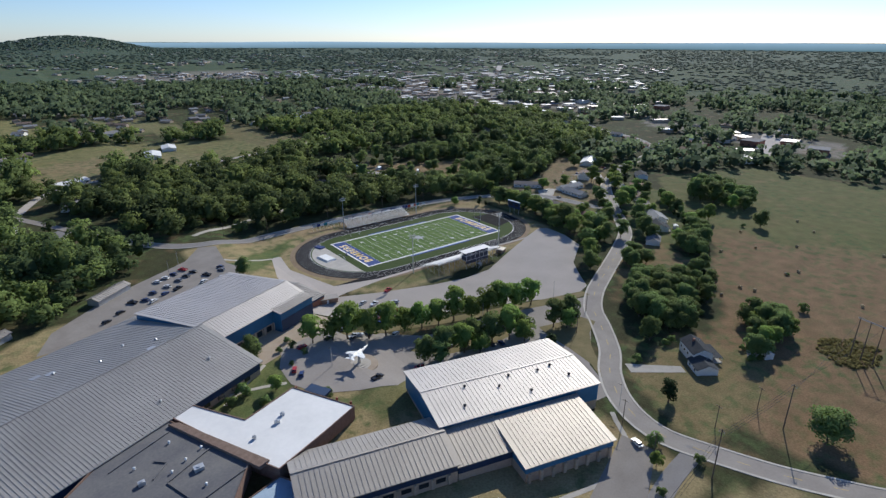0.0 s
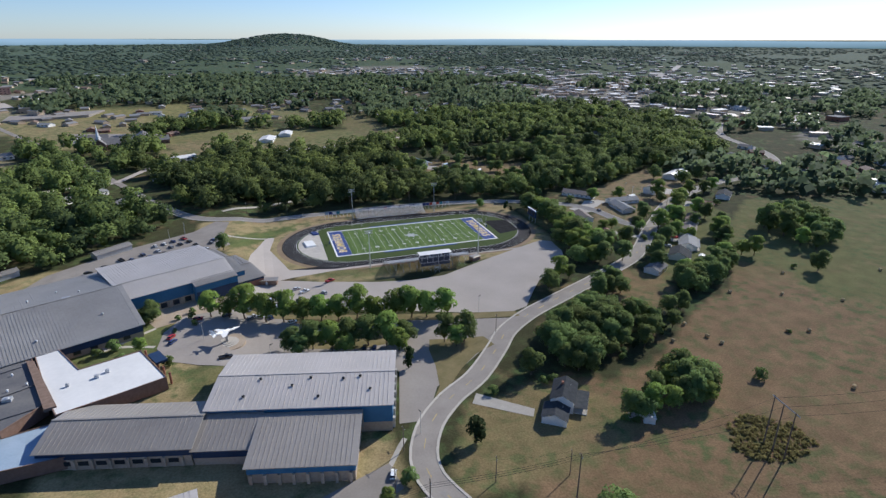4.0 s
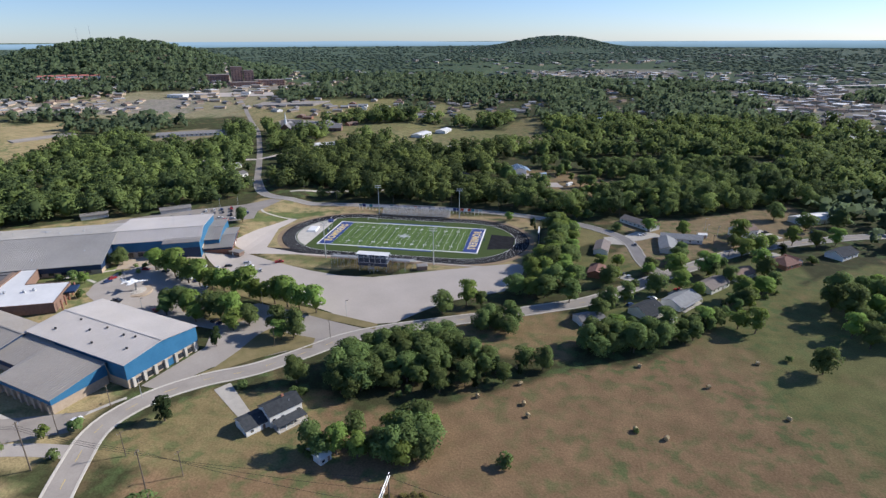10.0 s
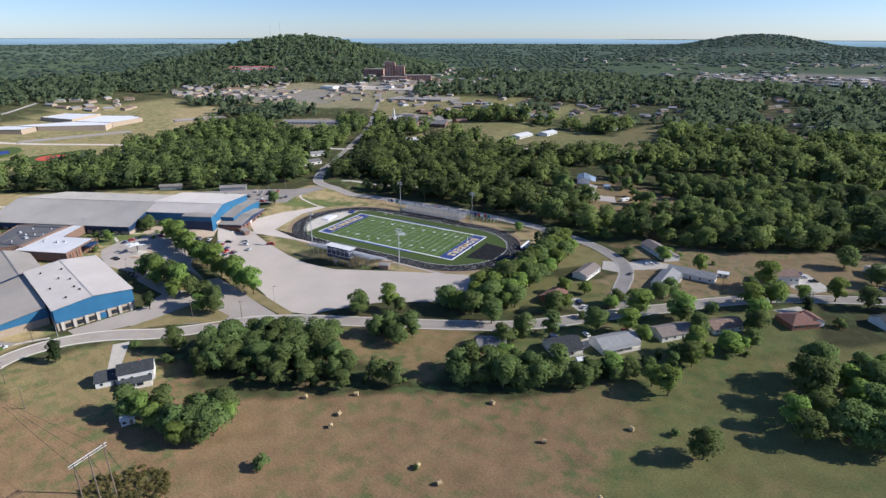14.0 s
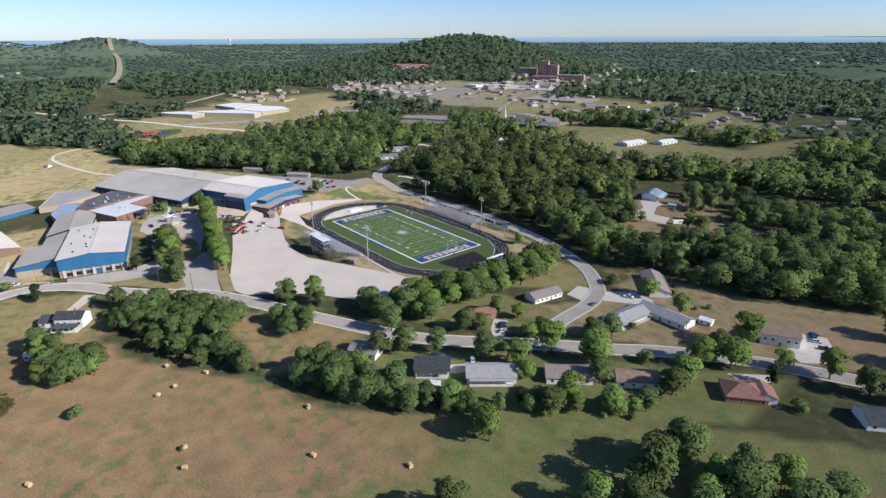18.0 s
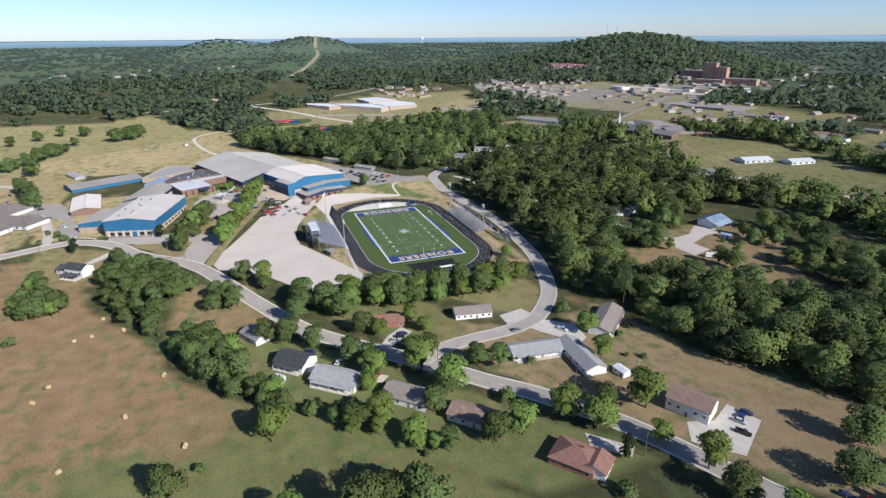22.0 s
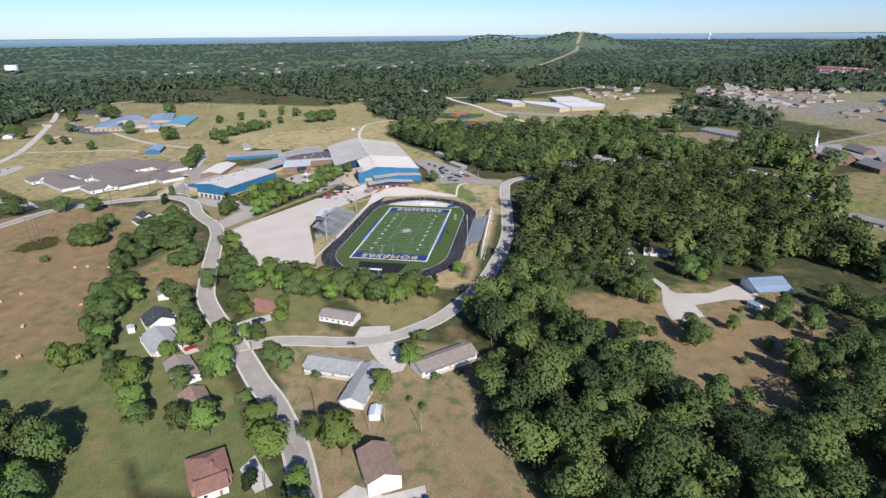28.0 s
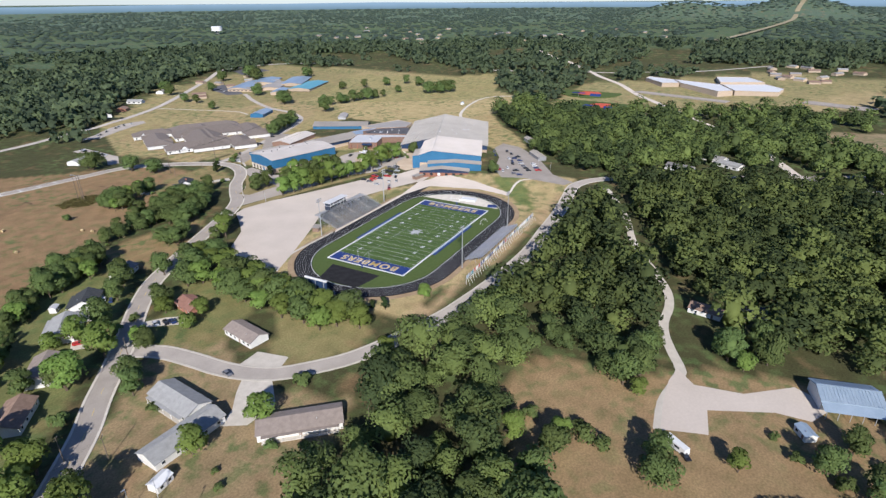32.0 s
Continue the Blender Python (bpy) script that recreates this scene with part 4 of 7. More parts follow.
def gable_hall(name, L, W, eave, ridge, x, y, rz, roofmat, wallmat, label, lower=None, low_h=0.0, over=0.5, ribs=1.6, ridge_at=0.5, fascia=None, category="school building", base=None):
    """A hall whose corner stands at x, y; length along its own x, width along y."""
    t = thing(name, x, y, up(x, y) if base is None else base, rz, label, category)
    r = W * ridge_at
    w = MB()
    z0 = low_h if lower else -1.5
    for s, e in ((0, 1), (L, -1)):
        w.face((s, 0, z0), (s, W, z0), (s, W, eave), (s, r, ridge), (s, 0, eave))
    w.face((0, 0, z0), (L, 0, z0), (L, 0, eave), (0, 0, eave)).face((0, W, z0), (L, W, z0), (L, W, eave), (0, W, eave))
    part("wall", w, wallmat, t)
    if lower:
        part("lower_wall", MB().box(L / 2, W / 2, low_h / 2 - 0.75, L - 0.3, W - 0.3, low_h + 1.5), lower, t, "brick base of the wall")
    for side in (0, 1):
        ya, yb = (-over, r) if side == 0 else (W + over, r)
        k = (ridge - eave) / max(abs(r - (0 if side == 0 else W)), 0.1)
        za, zb = eave - k * over, ridge
        m = MB()
        m.face((-over, ya, za + 0.3), (L + over, ya, za + 0.3), (L + over, yb, zb + 0.3), (-over, yb, zb + 0.3))
        m.face((-over, ya, za), (L + over, ya, za), (L + over, yb, zb), (-over, yb, zb))
        m.face((-over, ya, za), (L + over, ya, za), (L + over, ya, za + 0.3), (-over, ya, za + 0.3))
        for e in (-over, L + over):
            m.face((e, ya, za), (e, yb, zb), (e, yb, zb + 0.3), (e, ya, za + 0.3))
        roof = part("roof", m, roofmat, t, "ribbed metal roof slope")
        seams = MB()
        count = int(L / (0.95 * ribs))
        for i in range(1, count):
            sx = i * L / count
            h = 0.12
            seams.face((sx - 0.06, ya, za + 0.302), (sx + 0.06, ya, za + 0.302), (sx + 0.06, yb, zb + 0.302), (sx - 0.06, yb, zb + 0.302))
            seams.v[-4:] = [(p[0], p[1], p[2] + h) for p in seams.v[-4:]]
            seams.face((sx - 0.06, ya, za + 0.3), (sx - 0.06, ya, za + 0.422), (sx - 0.06, yb, zb + 0.422), (sx - 0.06, yb, zb + 0.3))
            seams.face((sx + 0.06, ya, za + 0.3), (sx + 0.06, ya, za + 0.422), (sx + 0.06, yb, zb + 0.422), (sx + 0.06, yb, zb + 0.3))
        part("seams", seams, roofmat, roof)
        if fascia:
            part("fascia", MB().face((-over - 0.02, ya - (0.05 if side == 0 else -0.05), za - 0.5), (L + over, ya - (0.05 if side == 0 else -0.05), za - 0.5), (L + over, ya - (0.05 if side == 0 else -0.05), za + 0.28), (-over, ya - (0.05 if side == 0 else -0.05), za + 0.28)), fascia, t)
    cap = MB().box(L / 2, r, ridge + 0.42, L + 2 * over, 0.7, 0.12)
    part("ridge_cap", cap, roofmat, t)
    return t


def roof_vents(t, spots, mat=STEEL):
    for x, y, z in spots:
        part("roof_vent", MB().cyl(x, y, z, z + 0.8, 0.4, 0.4, 8).cyl(x, y, z + 0.8, z + 1.1, 0.65, 0.3, 8), mat, t, "small grey roof vent")


# gym: local x runs west from its south-east corner
GYMA = math.degrees(math.atan2(16.5, -61.5))
gym = gable_hall("gymnasium", 63.6, 34.6, 11.3, 13.3, -52.0, -167.4, GYMA, PALEROOF, BLUEWALL, "blue steel gymnasium with a pale ribbed roof", TANBRICK, 4.2, 0.6)
roof_vents(gym, [(12, 20, 13.0), (18, 21, 12.9), (30, 20, 13.0), (36, 24, 12.6), (48, 20, 13.0), (8, 27, 12.2), (26, 30, 11.9), (52, 29, 12.0)], BLACKMETAL)
for i in range(7):
    part("pier", MB().box(-0.25, 2.2 + i * 5.0, 2.15, 0.9, 1.3, 4.3), CONC, gym, "pale masonry pier")
for i in range(6):
    part("door" if i in (2,) else "window", MB().box(0.1, 4.7 + i * 5.0, 1.8 if i != 2 else 1.6, 0.12, 3.0, 2.2 if i != 2 else 3.2), BLUEWALL if i == 2 else GLASS, gym)
for i in range(9):
    part("window", MB().box(6 + i * 6.6, -0.06, 2.2, 3.0, 0.1, 1.4), GLASS, gym)

# lower wing south of the gym
wing = gable_hall("classroom_wing", 33.5, 22.3, 6.6, 9.6, -71.6, -198.6, GYMA, METALROOF, BLUEWALL, "low school wing with a grey ribbed roof and blue fascia", TANBRICK, 4.0, 0.7, ridge_at=0.02)
for i in range(8):
    part("pier", MB().box(1.5 + i * 4.4, 22.6, 2.0, 1.0, 0.9, 4.0), TANBRICK, wing)
gable_hall("classroom_link", 19, 14.4, 6.6, 9.5, -103.9, -189.5, GYMA, METALROOF, DEEPBLUE, "grey-roofed link between the classroom wings", TANBRICK, 3.6, 0.6, ridge_at=0.02)
strip = gable_hall("classroom_wing", 48, 23.6, 6.4, 9.3, -120.1, -175.7, GYMA, METALROOF, DEEPBLUE, "long low classroom wing with a grey ribbed roof", TANBRICK, 3.6, 0.7, ridge_at=0.48)
for i in range(8):
    part("pier", MB().box(3 + i * 5.6, 23.9, 1.8, 0.9, 0.8, 3.6), TANBRICK, strip)
    part("window", MB().box(5.8 + i * 5.6, 23.65, 2.0, 3.2, 0.12, 1.6), GLASS, strip)


def flat_block(name, poly, h, roofmat, wallmat, label, parapet=0.5, category="school building"):
    cx, cy = sum(p[0] for p in poly) / len(poly), sum(p[1] for p in poly) / len(poly)
    t = thing(name, cx, cy, up(cx, cy), 0, label, category)
    q = [(x - cx, y - cy) for x, y in poly]
    part("wall", MB().prism(q, 0, h), wallmat, t)
    inner = [(x * 0.985, y * 0.985) for x, y in q]
    part("roof", MB().prism(inner, h, h + 0.06), roofmat, t, "flat membrane roof")
    for (x0, y0), (x1, y1) in zip(q, q[1:] + q[:1]):
        d = math.hypot(x1 - x0, y1 - y0)
        part("parapet", MB().box((x0 + x1) / 2, (y0 + y1) / 2, h + parapet / 2, d, 0.35, parapet, math.atan2(y1 - y0, x1 - x0)), wallmat, t)
    return t, cx, cy


def rooftop_units(t, cx, cy, spots, h):
    for x, y, s in spots:
        part("roof_unit", MB().box(x - cx, y - cy, h + 0.65, 2.2 * s, 1.6 * s, 1.2).cyl(x - cx, y - cy, h + 1.25, h + 1.5, 0.5 * s, 0.5 * s, 10), STEEL, t, "grey rooftop air unit")


office, cx, cy = flat_block("school_office", [(-184, -117.5), (-191.5, -119.5), (-175, -160), (-171, -168), (-152.5, -161), (-138, -155), (-150.5, -131), (-171, -138.8)], 5.2, WHITEROOF, BROWNBRICK, "flat-roofed school entrance block with a white membrane roof", 0.35)
rooftop_units(office, cx, cy, [(-163, -147, 0.7), (-160, -144, 0.6), (-172, -150, 0.5)], 5.2)
part("canopy", MB().box(-143.5 - cx, -137.5 - cy, 4.6, 9, 4.5, 0.9, radians(-62)), DEEPBLUE, office, "dark blue entrance canopy")
for i in range(5):
    part("column", MB().cyl(-149 + i * 2.9 - cx, -130.5 - i * 5.2 - cy, 0, 5.0, 0.45, 0.45, 8), BRICK, office)
dark, cx, cy = flat_block("school_core", [(-192.5, -120.5), (-176.5, -158.5), (-186, -172), (-206, -164), (-224, -142), (-206, -124)], 4.8, DARKROOF, BROWNBRICK, "low school block with a dark flat roof", 0.45)
rooftop_units(dark, cx, cy, [(-205, -149, 0.9), (-190, -152.7, 1.3)], 4.8)
for x, y in ((-205.5, -140.9), (-194.3, -134.8), (-192.1, -146.3), (-186.8, -143.5), (-196.8, -149.3), (-190.1, -160.6)):
    part("roof_vent", MB().cyl(x - cx, y - cy, 4.8, 5.6, 0.3, 0.3, 8).cyl(x - cx, y - cy, 5.6, 5.85, 0.45, 0.2, 8), WHITE, dark, "small white roof vent")
for a, b in (((-212, -138), (-193, -129)), ((-184, -145), (-199, -153)), ((-199, -153), (-195, -164)), ((-202, -149), (-197, -144)), ((-178, -161), (-193, -166)), ((-197, -144), (-200, -141))):
    part("roof_kerb", MB().box((a[0] + b[0]) / 2 - cx, (a[1] + b[1]) / 2 - cy, 5.05, math.hypot(b[0] - a[0], b[1] - a[1]), 0.35, 0.45, math.atan2(b[1] - a[1], b[0] - a[0])), DARKROOF, dark, "low kerb across the dark roof")
part("mansard", MB().prism([(p[0] - cx, p[1] - cy) for p in ((-192.4, -125.8), (-189.2, -127.2), (-172.0, -163.0), (-175.6, -164.0))], 4.6, 5.9), BROWNSHINGLE, dark, "brown shingled roof edge")
flat_block("school_link", [(-171, -168), (-186, -172), (-206, -164), (-216, -178), (-190, -190), (-160, -188)], 4.6, BLUEROOF, BROWNBRICK, "low linking block with a pale blue roof", 0.3)

# main hall: local x runs north-east along its long front
HA = math.degrees(math.atan2(0.40, 0.915))
hall_at = frame_pt((-158.2, -100.8), radians(HA), 0)
hx, hy = hall_at(-106, -6.5)
hall = gable_hall("main_school_hall", 108, 79, 6.2, 14.0, hx, hy, HA, HALLROOF, DEEPBLUE, "long school hall with a huge grey ribbed roof", TANBRICK, 2.6, 1.0, 1.3, 0.415, base=4.4)
roof_vents(hall, [(96, 14, 9.6), (70, 8, 8.2), (60, 55, 10.3), (84, 50, 11.2), (72, 45, 12.0), (40, 57, 9.9), (30, 65, 8.6), (92, 40, 12.8)])
for x, y in ((56, 60), (60, 57), (86, 34)):
    part("roof_unit", MB().box(x, y, 14.0 - (y - 27) * 0.169 + 0.6, 3.4, 2, 1.8), STEEL, hall, "grey rooftop air unit")
for i in range(16):
    part("door" if i == 14 else "window", MB().box(5 + 6.4 * i, -0.08, 1.9, 2.8, 0.12, 1.6), GLASS, hall)
hx, hy = hall_at(-0.2, 15.6)
arena = gable_hall("school_arena", 53.5, 52.0, 10.3, 14.2, hx, hy, HA, PALEROOF, BLUEWALL, "tall blue arena block with a pale ribbed roof", TANBRICK, 4.0, 0.6, 1.5, 0.22, base=4.3)
for i in range(9):
    part("pier", MB().box(3 + i * 5.8, -0.3, 2.0, 1.0, 0.7, 4.0), TANBRICK, arena)
    part("window", MB().box(5.9 + i * 5.8, -0.06, 2.2, 3.0, 0.12, 2.6), GLASS, arena)
hx, hy = hall_at(32, 10.5)
ent = gable_hall("arena_wing", 21.4, 6.0, 9.6, 10.5, hx, hy, HA, METALROOF, BLUEWALL, "projecting blue wing of the arena", None, 0.0, 0.3, 1.5, 0.98, base=4.2)
part("dark_panel", MB().box(10.7, -0.08, 3.0, 21.2, 0.1, 6.4), DEEPBLUE, ent, "dark blue lower wall")
hx, hy = hall_at(53.8, 18)
ann = gable_hall("locker_annex", 17, 40, 4.2, 6.2, hx, hy, HA, METALROOF, DEEPBLUE, "low locker annex with a grey metal roof", BRICK, 2.8, 0.7, 1.4, 0.45, base=2.0)
for i in range(6):
    part("door" if i == 2 else "window", MB().box(17.06, 4 + i * 6, 1.5, 0.12, 2.2, 2.0), WHITE if i == 2 else GLASS, ann)

# blocks behind the gym
bb = gable_hall("brick_school_block", 46, 20, 4.6, 6.6, -131, -238, -170.5, PALEROOF, BROWNBRICK, "brick classroom block with a pale metal roof", None, 0, 0.6, 1.5)
bb.matrix_basis = pose(-124, -214.5, 1.6, 0, 0, math.degrees(math.atan2(-10, -60)))
rear = gable_hall("rear_school_block", 60, 24, 3.6, 6.0, -205, -232, 150, METALROOF, BLUEWALL, "rear classroom block with a pale blue-grey roof", None, 0, 0.6, 1.5)
rear.matrix_basis = pose(-200, -250, 2.0, 0, 0, 118)
flat_block("rear_flat_block", [(-215, -195), (-262, -178), (-256, -156), (-232, -150), (-212, -180)], 4.4, METALROOF, TANBRICK, "flat grey-roofed rear classroom block", 0.35)
hx, hy = hall_at(53.6, 24)
gable_hall("locker_annex", 9, 44, 7.2, 8.8, hx, hy, HA, METALROOF, BLUEWALL, "upper locker annex against the arena wall", None, 0, 0.4, 1.4, 0.5, base=2.6)
gable_hall("open_shed", 22, 7, 3.0, 4.2, -196, 4, 40, METALROOF, STEEL, "long open metal shed beside the lot", None, 0, 0.5, 1.5, category="shed")
gable_hall("metal_shed", 18, 6, 3.0, 4.0, -246, -20, 40, METALROOF, STEEL, "low metal shed at the wood's edge", None, 0, 0.5, 1.5, category="shed")
tick = thing("ticket_booth", -101, -55, up(-101, -55) + 0.2, -14, "long low brown ticket building by the lot", "kiosk")
part("wall", MB().box(0, 0, 1.3, 15, 4, 2.6), BROWNSHINGLE, tick)
part("roof", MB().box(0, 0, 2.75, 16, 5.2, 0.3), METALROOF, tick)
part("door", MB().box(2, -2.04, 1.0, 1.0, 0.08, 2.0), WHITE, tick)
conc = thing("concession_stand", 26, -57, 0, 20, "small grey concession hut by the bleachers", "kiosk")
part("wall", MB().box(0, 0, 1.3, 6, 4, 2.6), BROWNSHINGLE, conc)
part("roof", MB().box(0, 0, 2.8, 7, 5, 0.35, 0, 0.8), METALROOF, conc)
part("hatch", MB().box(0, 2.03, 1.5, 3, 0.08, 1.0), GLASS, conc)

jet = thing("jet_monument", -118, -123, 3.9, 25, "white jet aircraft on a pedestal in the drive's island", "monument")
part("island", MB().cyl(0, 0, -1.2, 0.25, 9.5, 9.5, 32), surf("brown_paving", (0, 0, 0), (0, 0, 0)), jet, "round tan paved island")
for k in range(3):
    part("step", MB().cyl(0, 0, 0.1, 0.35 + 0.28 * k, 6 - 1.5 * k, 6 - 1.5 * k, 24), CONC, jet)
part("pedestal", MB().tube((0, 0, 0.5), (0, 0, 6.2), 0.9, 0.5, 8), CONC, jet)
fus = MB()
prof = [(-7.5, 0.35), (-6, 0.8), (-2, 0.95), (2, 0.9), (5, 0.6), (8.2, 0.08)]
for (xa, ra), (xb, rb) in zip(prof, prof[1:]):
    fus.tube((xa, 0, 7.0), (xb, 0, 7.0), ra, rb, 10)
part("fuselage", fus, WHITE, jet, smooth=True)
part("canopy", MB().box(3.2, 0, 7.75, 2.6, 0.8, 0.6, 0, 0.6), GLASS, jet)
for s in (-1, 1):
    part("wing", MB().prism([(1.5, s * 0.7), (-2.2, s * 5.6), (-3.9, s * 5.6), (-3.2, s * 0.7)], 6.85, 7.05), WHITE, jet)
    part("tailplane", MB().prism([(-5.4, s * 0.5), (-7.0, s * 2.6), (-8.0, s * 2.6), (-7.4, s * 0.5)], 7.0, 7.15), WHITE, jet)
jet.scale = (0.82, 0.82, 0.82)
part("fin", MB().face((-4.8, -0.1, 7.8), (-7.6, -0.1, 7.6), (-8.4, -0.1, 10.4), (-7.3, -0.1, 10.4)).face((-4.8, 0.1, 7.8), (-7.6, 0.1, 7.6), (-8.4, 0.1, 10.4), (-7.3, 0.1, 10.4)).face((-4.8, -0.1, 7.8), (-7.3, -0.1, 10.4), (-7.3, 0.1, 10.4), (-4.8, 0.1, 7.8)), WHITE, jet)


# ---- houses ----
def house(x, y, rz, L, W, h, pitch, roofmat, wallmat, label, hip=False, garage=False, porch=0.0, chimney=False, windows=4, over=0.45, name="house"):
    """A house centred at x, y; its ridge along its own x."""
    t = thing(name, x, y, up(x, y), rz, label, "house")
    rh = pitch * W / 2
    w = MB()
    a, b = L / 2, W / 2
    w.box(0, 0, h / 2, L, W, h)
    if not hip:
        for s in (-a, a):
            w.face((s, -b, h), (s, b, h), (s, 0, h + rh))
    part("wall", w, wallmat, t)
    ins = W / 2 if hip else 0.0
    A, B, dz = a + over, b + over, pitch * over
    rid = A - ins - (over if hip else 0)
    for s in (-1, 1):
        m = MB()
        top = [(-A, s * B, h - dz + 0.14), (A, s * B, h - dz + 0.14), (rid, 0, h + rh + 0.14), (-rid, 0, h + rh + 0.14)]
        m.face(*top).face(*[(p[0], p[1], p[2] - 0.14) for p in top])
        for i in range(4):
            p, q = top[i], top[(i + 1) % 4]
            m.face(p, q, (q[0], q[1], q[2] - 0.14), (p[0], p[1], p[2] - 0.14))
        part("roof", m, roofmat, t)
        if hip:
            part("roof_hip", MB().face((s * A, -B, h - dz + 0.14), (s * A, B, h - dz + 0.14), (s * rid, 0, h + rh + 0.14)), roofmat, t)
    for s in (-1, 1):
        for i in range(windows):
            wx = -a + L * (i + 0.5) / windows
            if s < 0 and i == windows // 2:
                part("door", MB().box(wx, s * (b + 0.03), 1.02, 0.95, 0.08, 2.03), BROWNSHINGLE, t)
            else:
                win = part("window", MB().box(wx, s * (b + 0.02), h * 0.55, 1.3, 0.08, 1.15), WHITE, t)
                part("pane", MB().box(wx, s * (b + 0.05), h * 0.55, 1.1, 0.06, 0.95), GLASS, win)
    if garage:
        part("garage_door", MB().box(a + 0.03, 0, 1.05, 0.08, min(4.8, W * 0.6), 2.1), WHITE, t)
    if porch:
        ph = min(h, 3.0)
        part("porch_roof", MB().box(0, -b - porch / 2, ph - 0.35, L * 0.9, porch, 0.14), roofmat, t)
        for i in range(5):
            part("porch_post", MB().box(-L * 0.43 + i * L * 0.215, -b - porch + 0.2, (ph - 0.4) / 2, 0.14, 0.14, ph - 0.4), WHITE, t)
        part("porch_floor", MB().box(0, -b - porch / 2, 0.15, L * 0.9, porch, 0.3), CONC, t)
    if chimney:
        part("chimney", MB().box(L * 0.12, b * 0.2, h + rh * 0.8, 0.9, 0.9, 2.4), BRICK, t)
    part("roof_vent", MB().cyl(L * 0.2, -b * 0.5, h + rh * 0.45, h + rh * 0.5 + 0.6, 0.12, 0.12, 6), STEEL, t)
    return t


# the dark-roofed house in the meadow
house(5.3, -203.5, 54, 13, 8.6, 5.2, 0.5, DARKSHINGLE, SIDING, "white house with a charcoal shingle roof beside the meadow", porch=5.0, chimney=True, windows=4)
house(-2.2, -211, 54, 9, 9, 2.8, 0.42, DARKSHINGLE, SIDING, "charcoal-roofed garage wing beside the white house", garage=False, windows=2)
house(136.0, -4.4, 80.5, 18.5, 9, 2.9, 0.42, TAUPE, SIDING, "low ranch house with a tan-brown roof above the lane", porch=0, windows=6)
house(179.0, 7.3, 84, 23, 10, 3.0, 0.42, PALESHINGLE, SIDING, "long grey-roofed house with white walls by the junction", windows=6, porch=1.8)
house(190.8, 23.6, -3, 26, 9.6, 3.0, 0.42, PALESHINGLE, SIDING, "grey-roofed house wing with a white gable end", windows=5)
house(167.4, 53.3, 131.5, 28, 10, 3.0, 0.4, TAUPE, SIDING, "long white house with a grey-brown roof at the wood's edge", windows=7, porch=1.6)
house(235.9, 42.5, 29, 15.5, 10.8, 5.4, 0.42, BROWNSHINGLE, SIDING, "two-storey white house with a brown roof", windows=5, porch=0)
house(243.8, -12.6, 38, 15, 12, 3.0, 0.45, REDSHINGLE, BRICK, "brick house with a red-brown hip roof by the street", hip=True, windows=4, chimney=True)
house(249.2, -8.4, 128, 9, 8.4, 3.0, 0.45, REDSHINGLE, SIDING, "rear wing of the red-brown roofed house", windows=2)
house(212, -36, 44, 17, 9.5, 3.0, 0.42, BROWNSHINGLE, SIDING, "small white house with a brown roof among trees", windows=4)
house(192, -54.8, 47, 18.5, 10, 3.0, 0.42, TAUPE, SIDING, "white house with a grey-brown roof behind the hedge", windows=4)
house(170.7, -78.4, 50, 20, 11, 3.0, 0.42, PALESHINGLE, SIDING, "light-grey roofed house with a fenced yard", windows=5, porch=2.0)
house(151, -93.4, 47, 14.5, 11, 3.0, 0.5, DARKSHINGLE, SIDING, "white house with a dark roof and parked cars", windows=4, porch=2.0)
house(130, -46, 78, 14, 9, 2.9, 0.42, REDSHINGLE, BRICK, "small red-roofed brick house under trees", windows=4)
house(122, -108, 30, 13, 9, 3.0, 0.42, SHINGLE, SIDING, "grey-roofed house hidden among the trees", windows=3)
house(285, 10, 40, 18, 11, 3.0, 0.45, DARKSHINGLE, SIDING, "dark-roofed bungalow beside the street", windows=4)
house(298, 86, 30, 34, 15, 3.6, 0.3, WHITEROOF, SIDING, "long flat white-roofed building by the road", windows=6)
barn = gable_hall("metal_barn", 19.5, 12, 4.4, 6.4, 52, 209, 62, BLUEROOF, WHITE, "white metal barn with a pale blue roof and open front", None, 0, 0.6, 1.2, 0.5, category="barn")
barn.matrix_basis = pose(76.2, 210.2, 0, 0, 0, 104.7)
part("lean_to_roof", MB().face((-0.6, -5, 3.2), (20.1, -5, 3.2), (20.1, -0.4, 4.3), (-0.6, -0.4, 4.3)), BLUEROOF, barn)
for i in range(6):
    part("lean_to_post", MB().box(0.3 + i * 3.78, -4.7, 1.6, 0.2, 0.2, 3.2), STEEL, barn)
for x, y, rz, l, w, roofm, lab in ((206.7, 33.3, 8, 6, 4, WHITE, "small white metal shed on the lawn"), (93.5, 205, 30, 6, 4, BLUEROOF, "small grey garden shed"), (162, -101, 40, 4, 3, WHITEROOF, "small white garden shed"), (29.5, -223, 60, 4.5, 4, WHITEROOF, "small white shed by the thicket"), (61.0, 150.2, 20, 5, 4, SHINGLE, "small white hut beside the drive"), (17, 186, 120, 16, 8, DARKSHINGLE, "dark-roofed cabin under the trees"), (23, 169, 80, 14, 8, BROWNSHINGLE, "brown-roofed cabin under the trees")):
    house(x, y, rz, l, w, 2.4, 0.4, roofm, SIDING, lab, windows=2, name="shed" if l < 8 else "cabin", over=0.25)

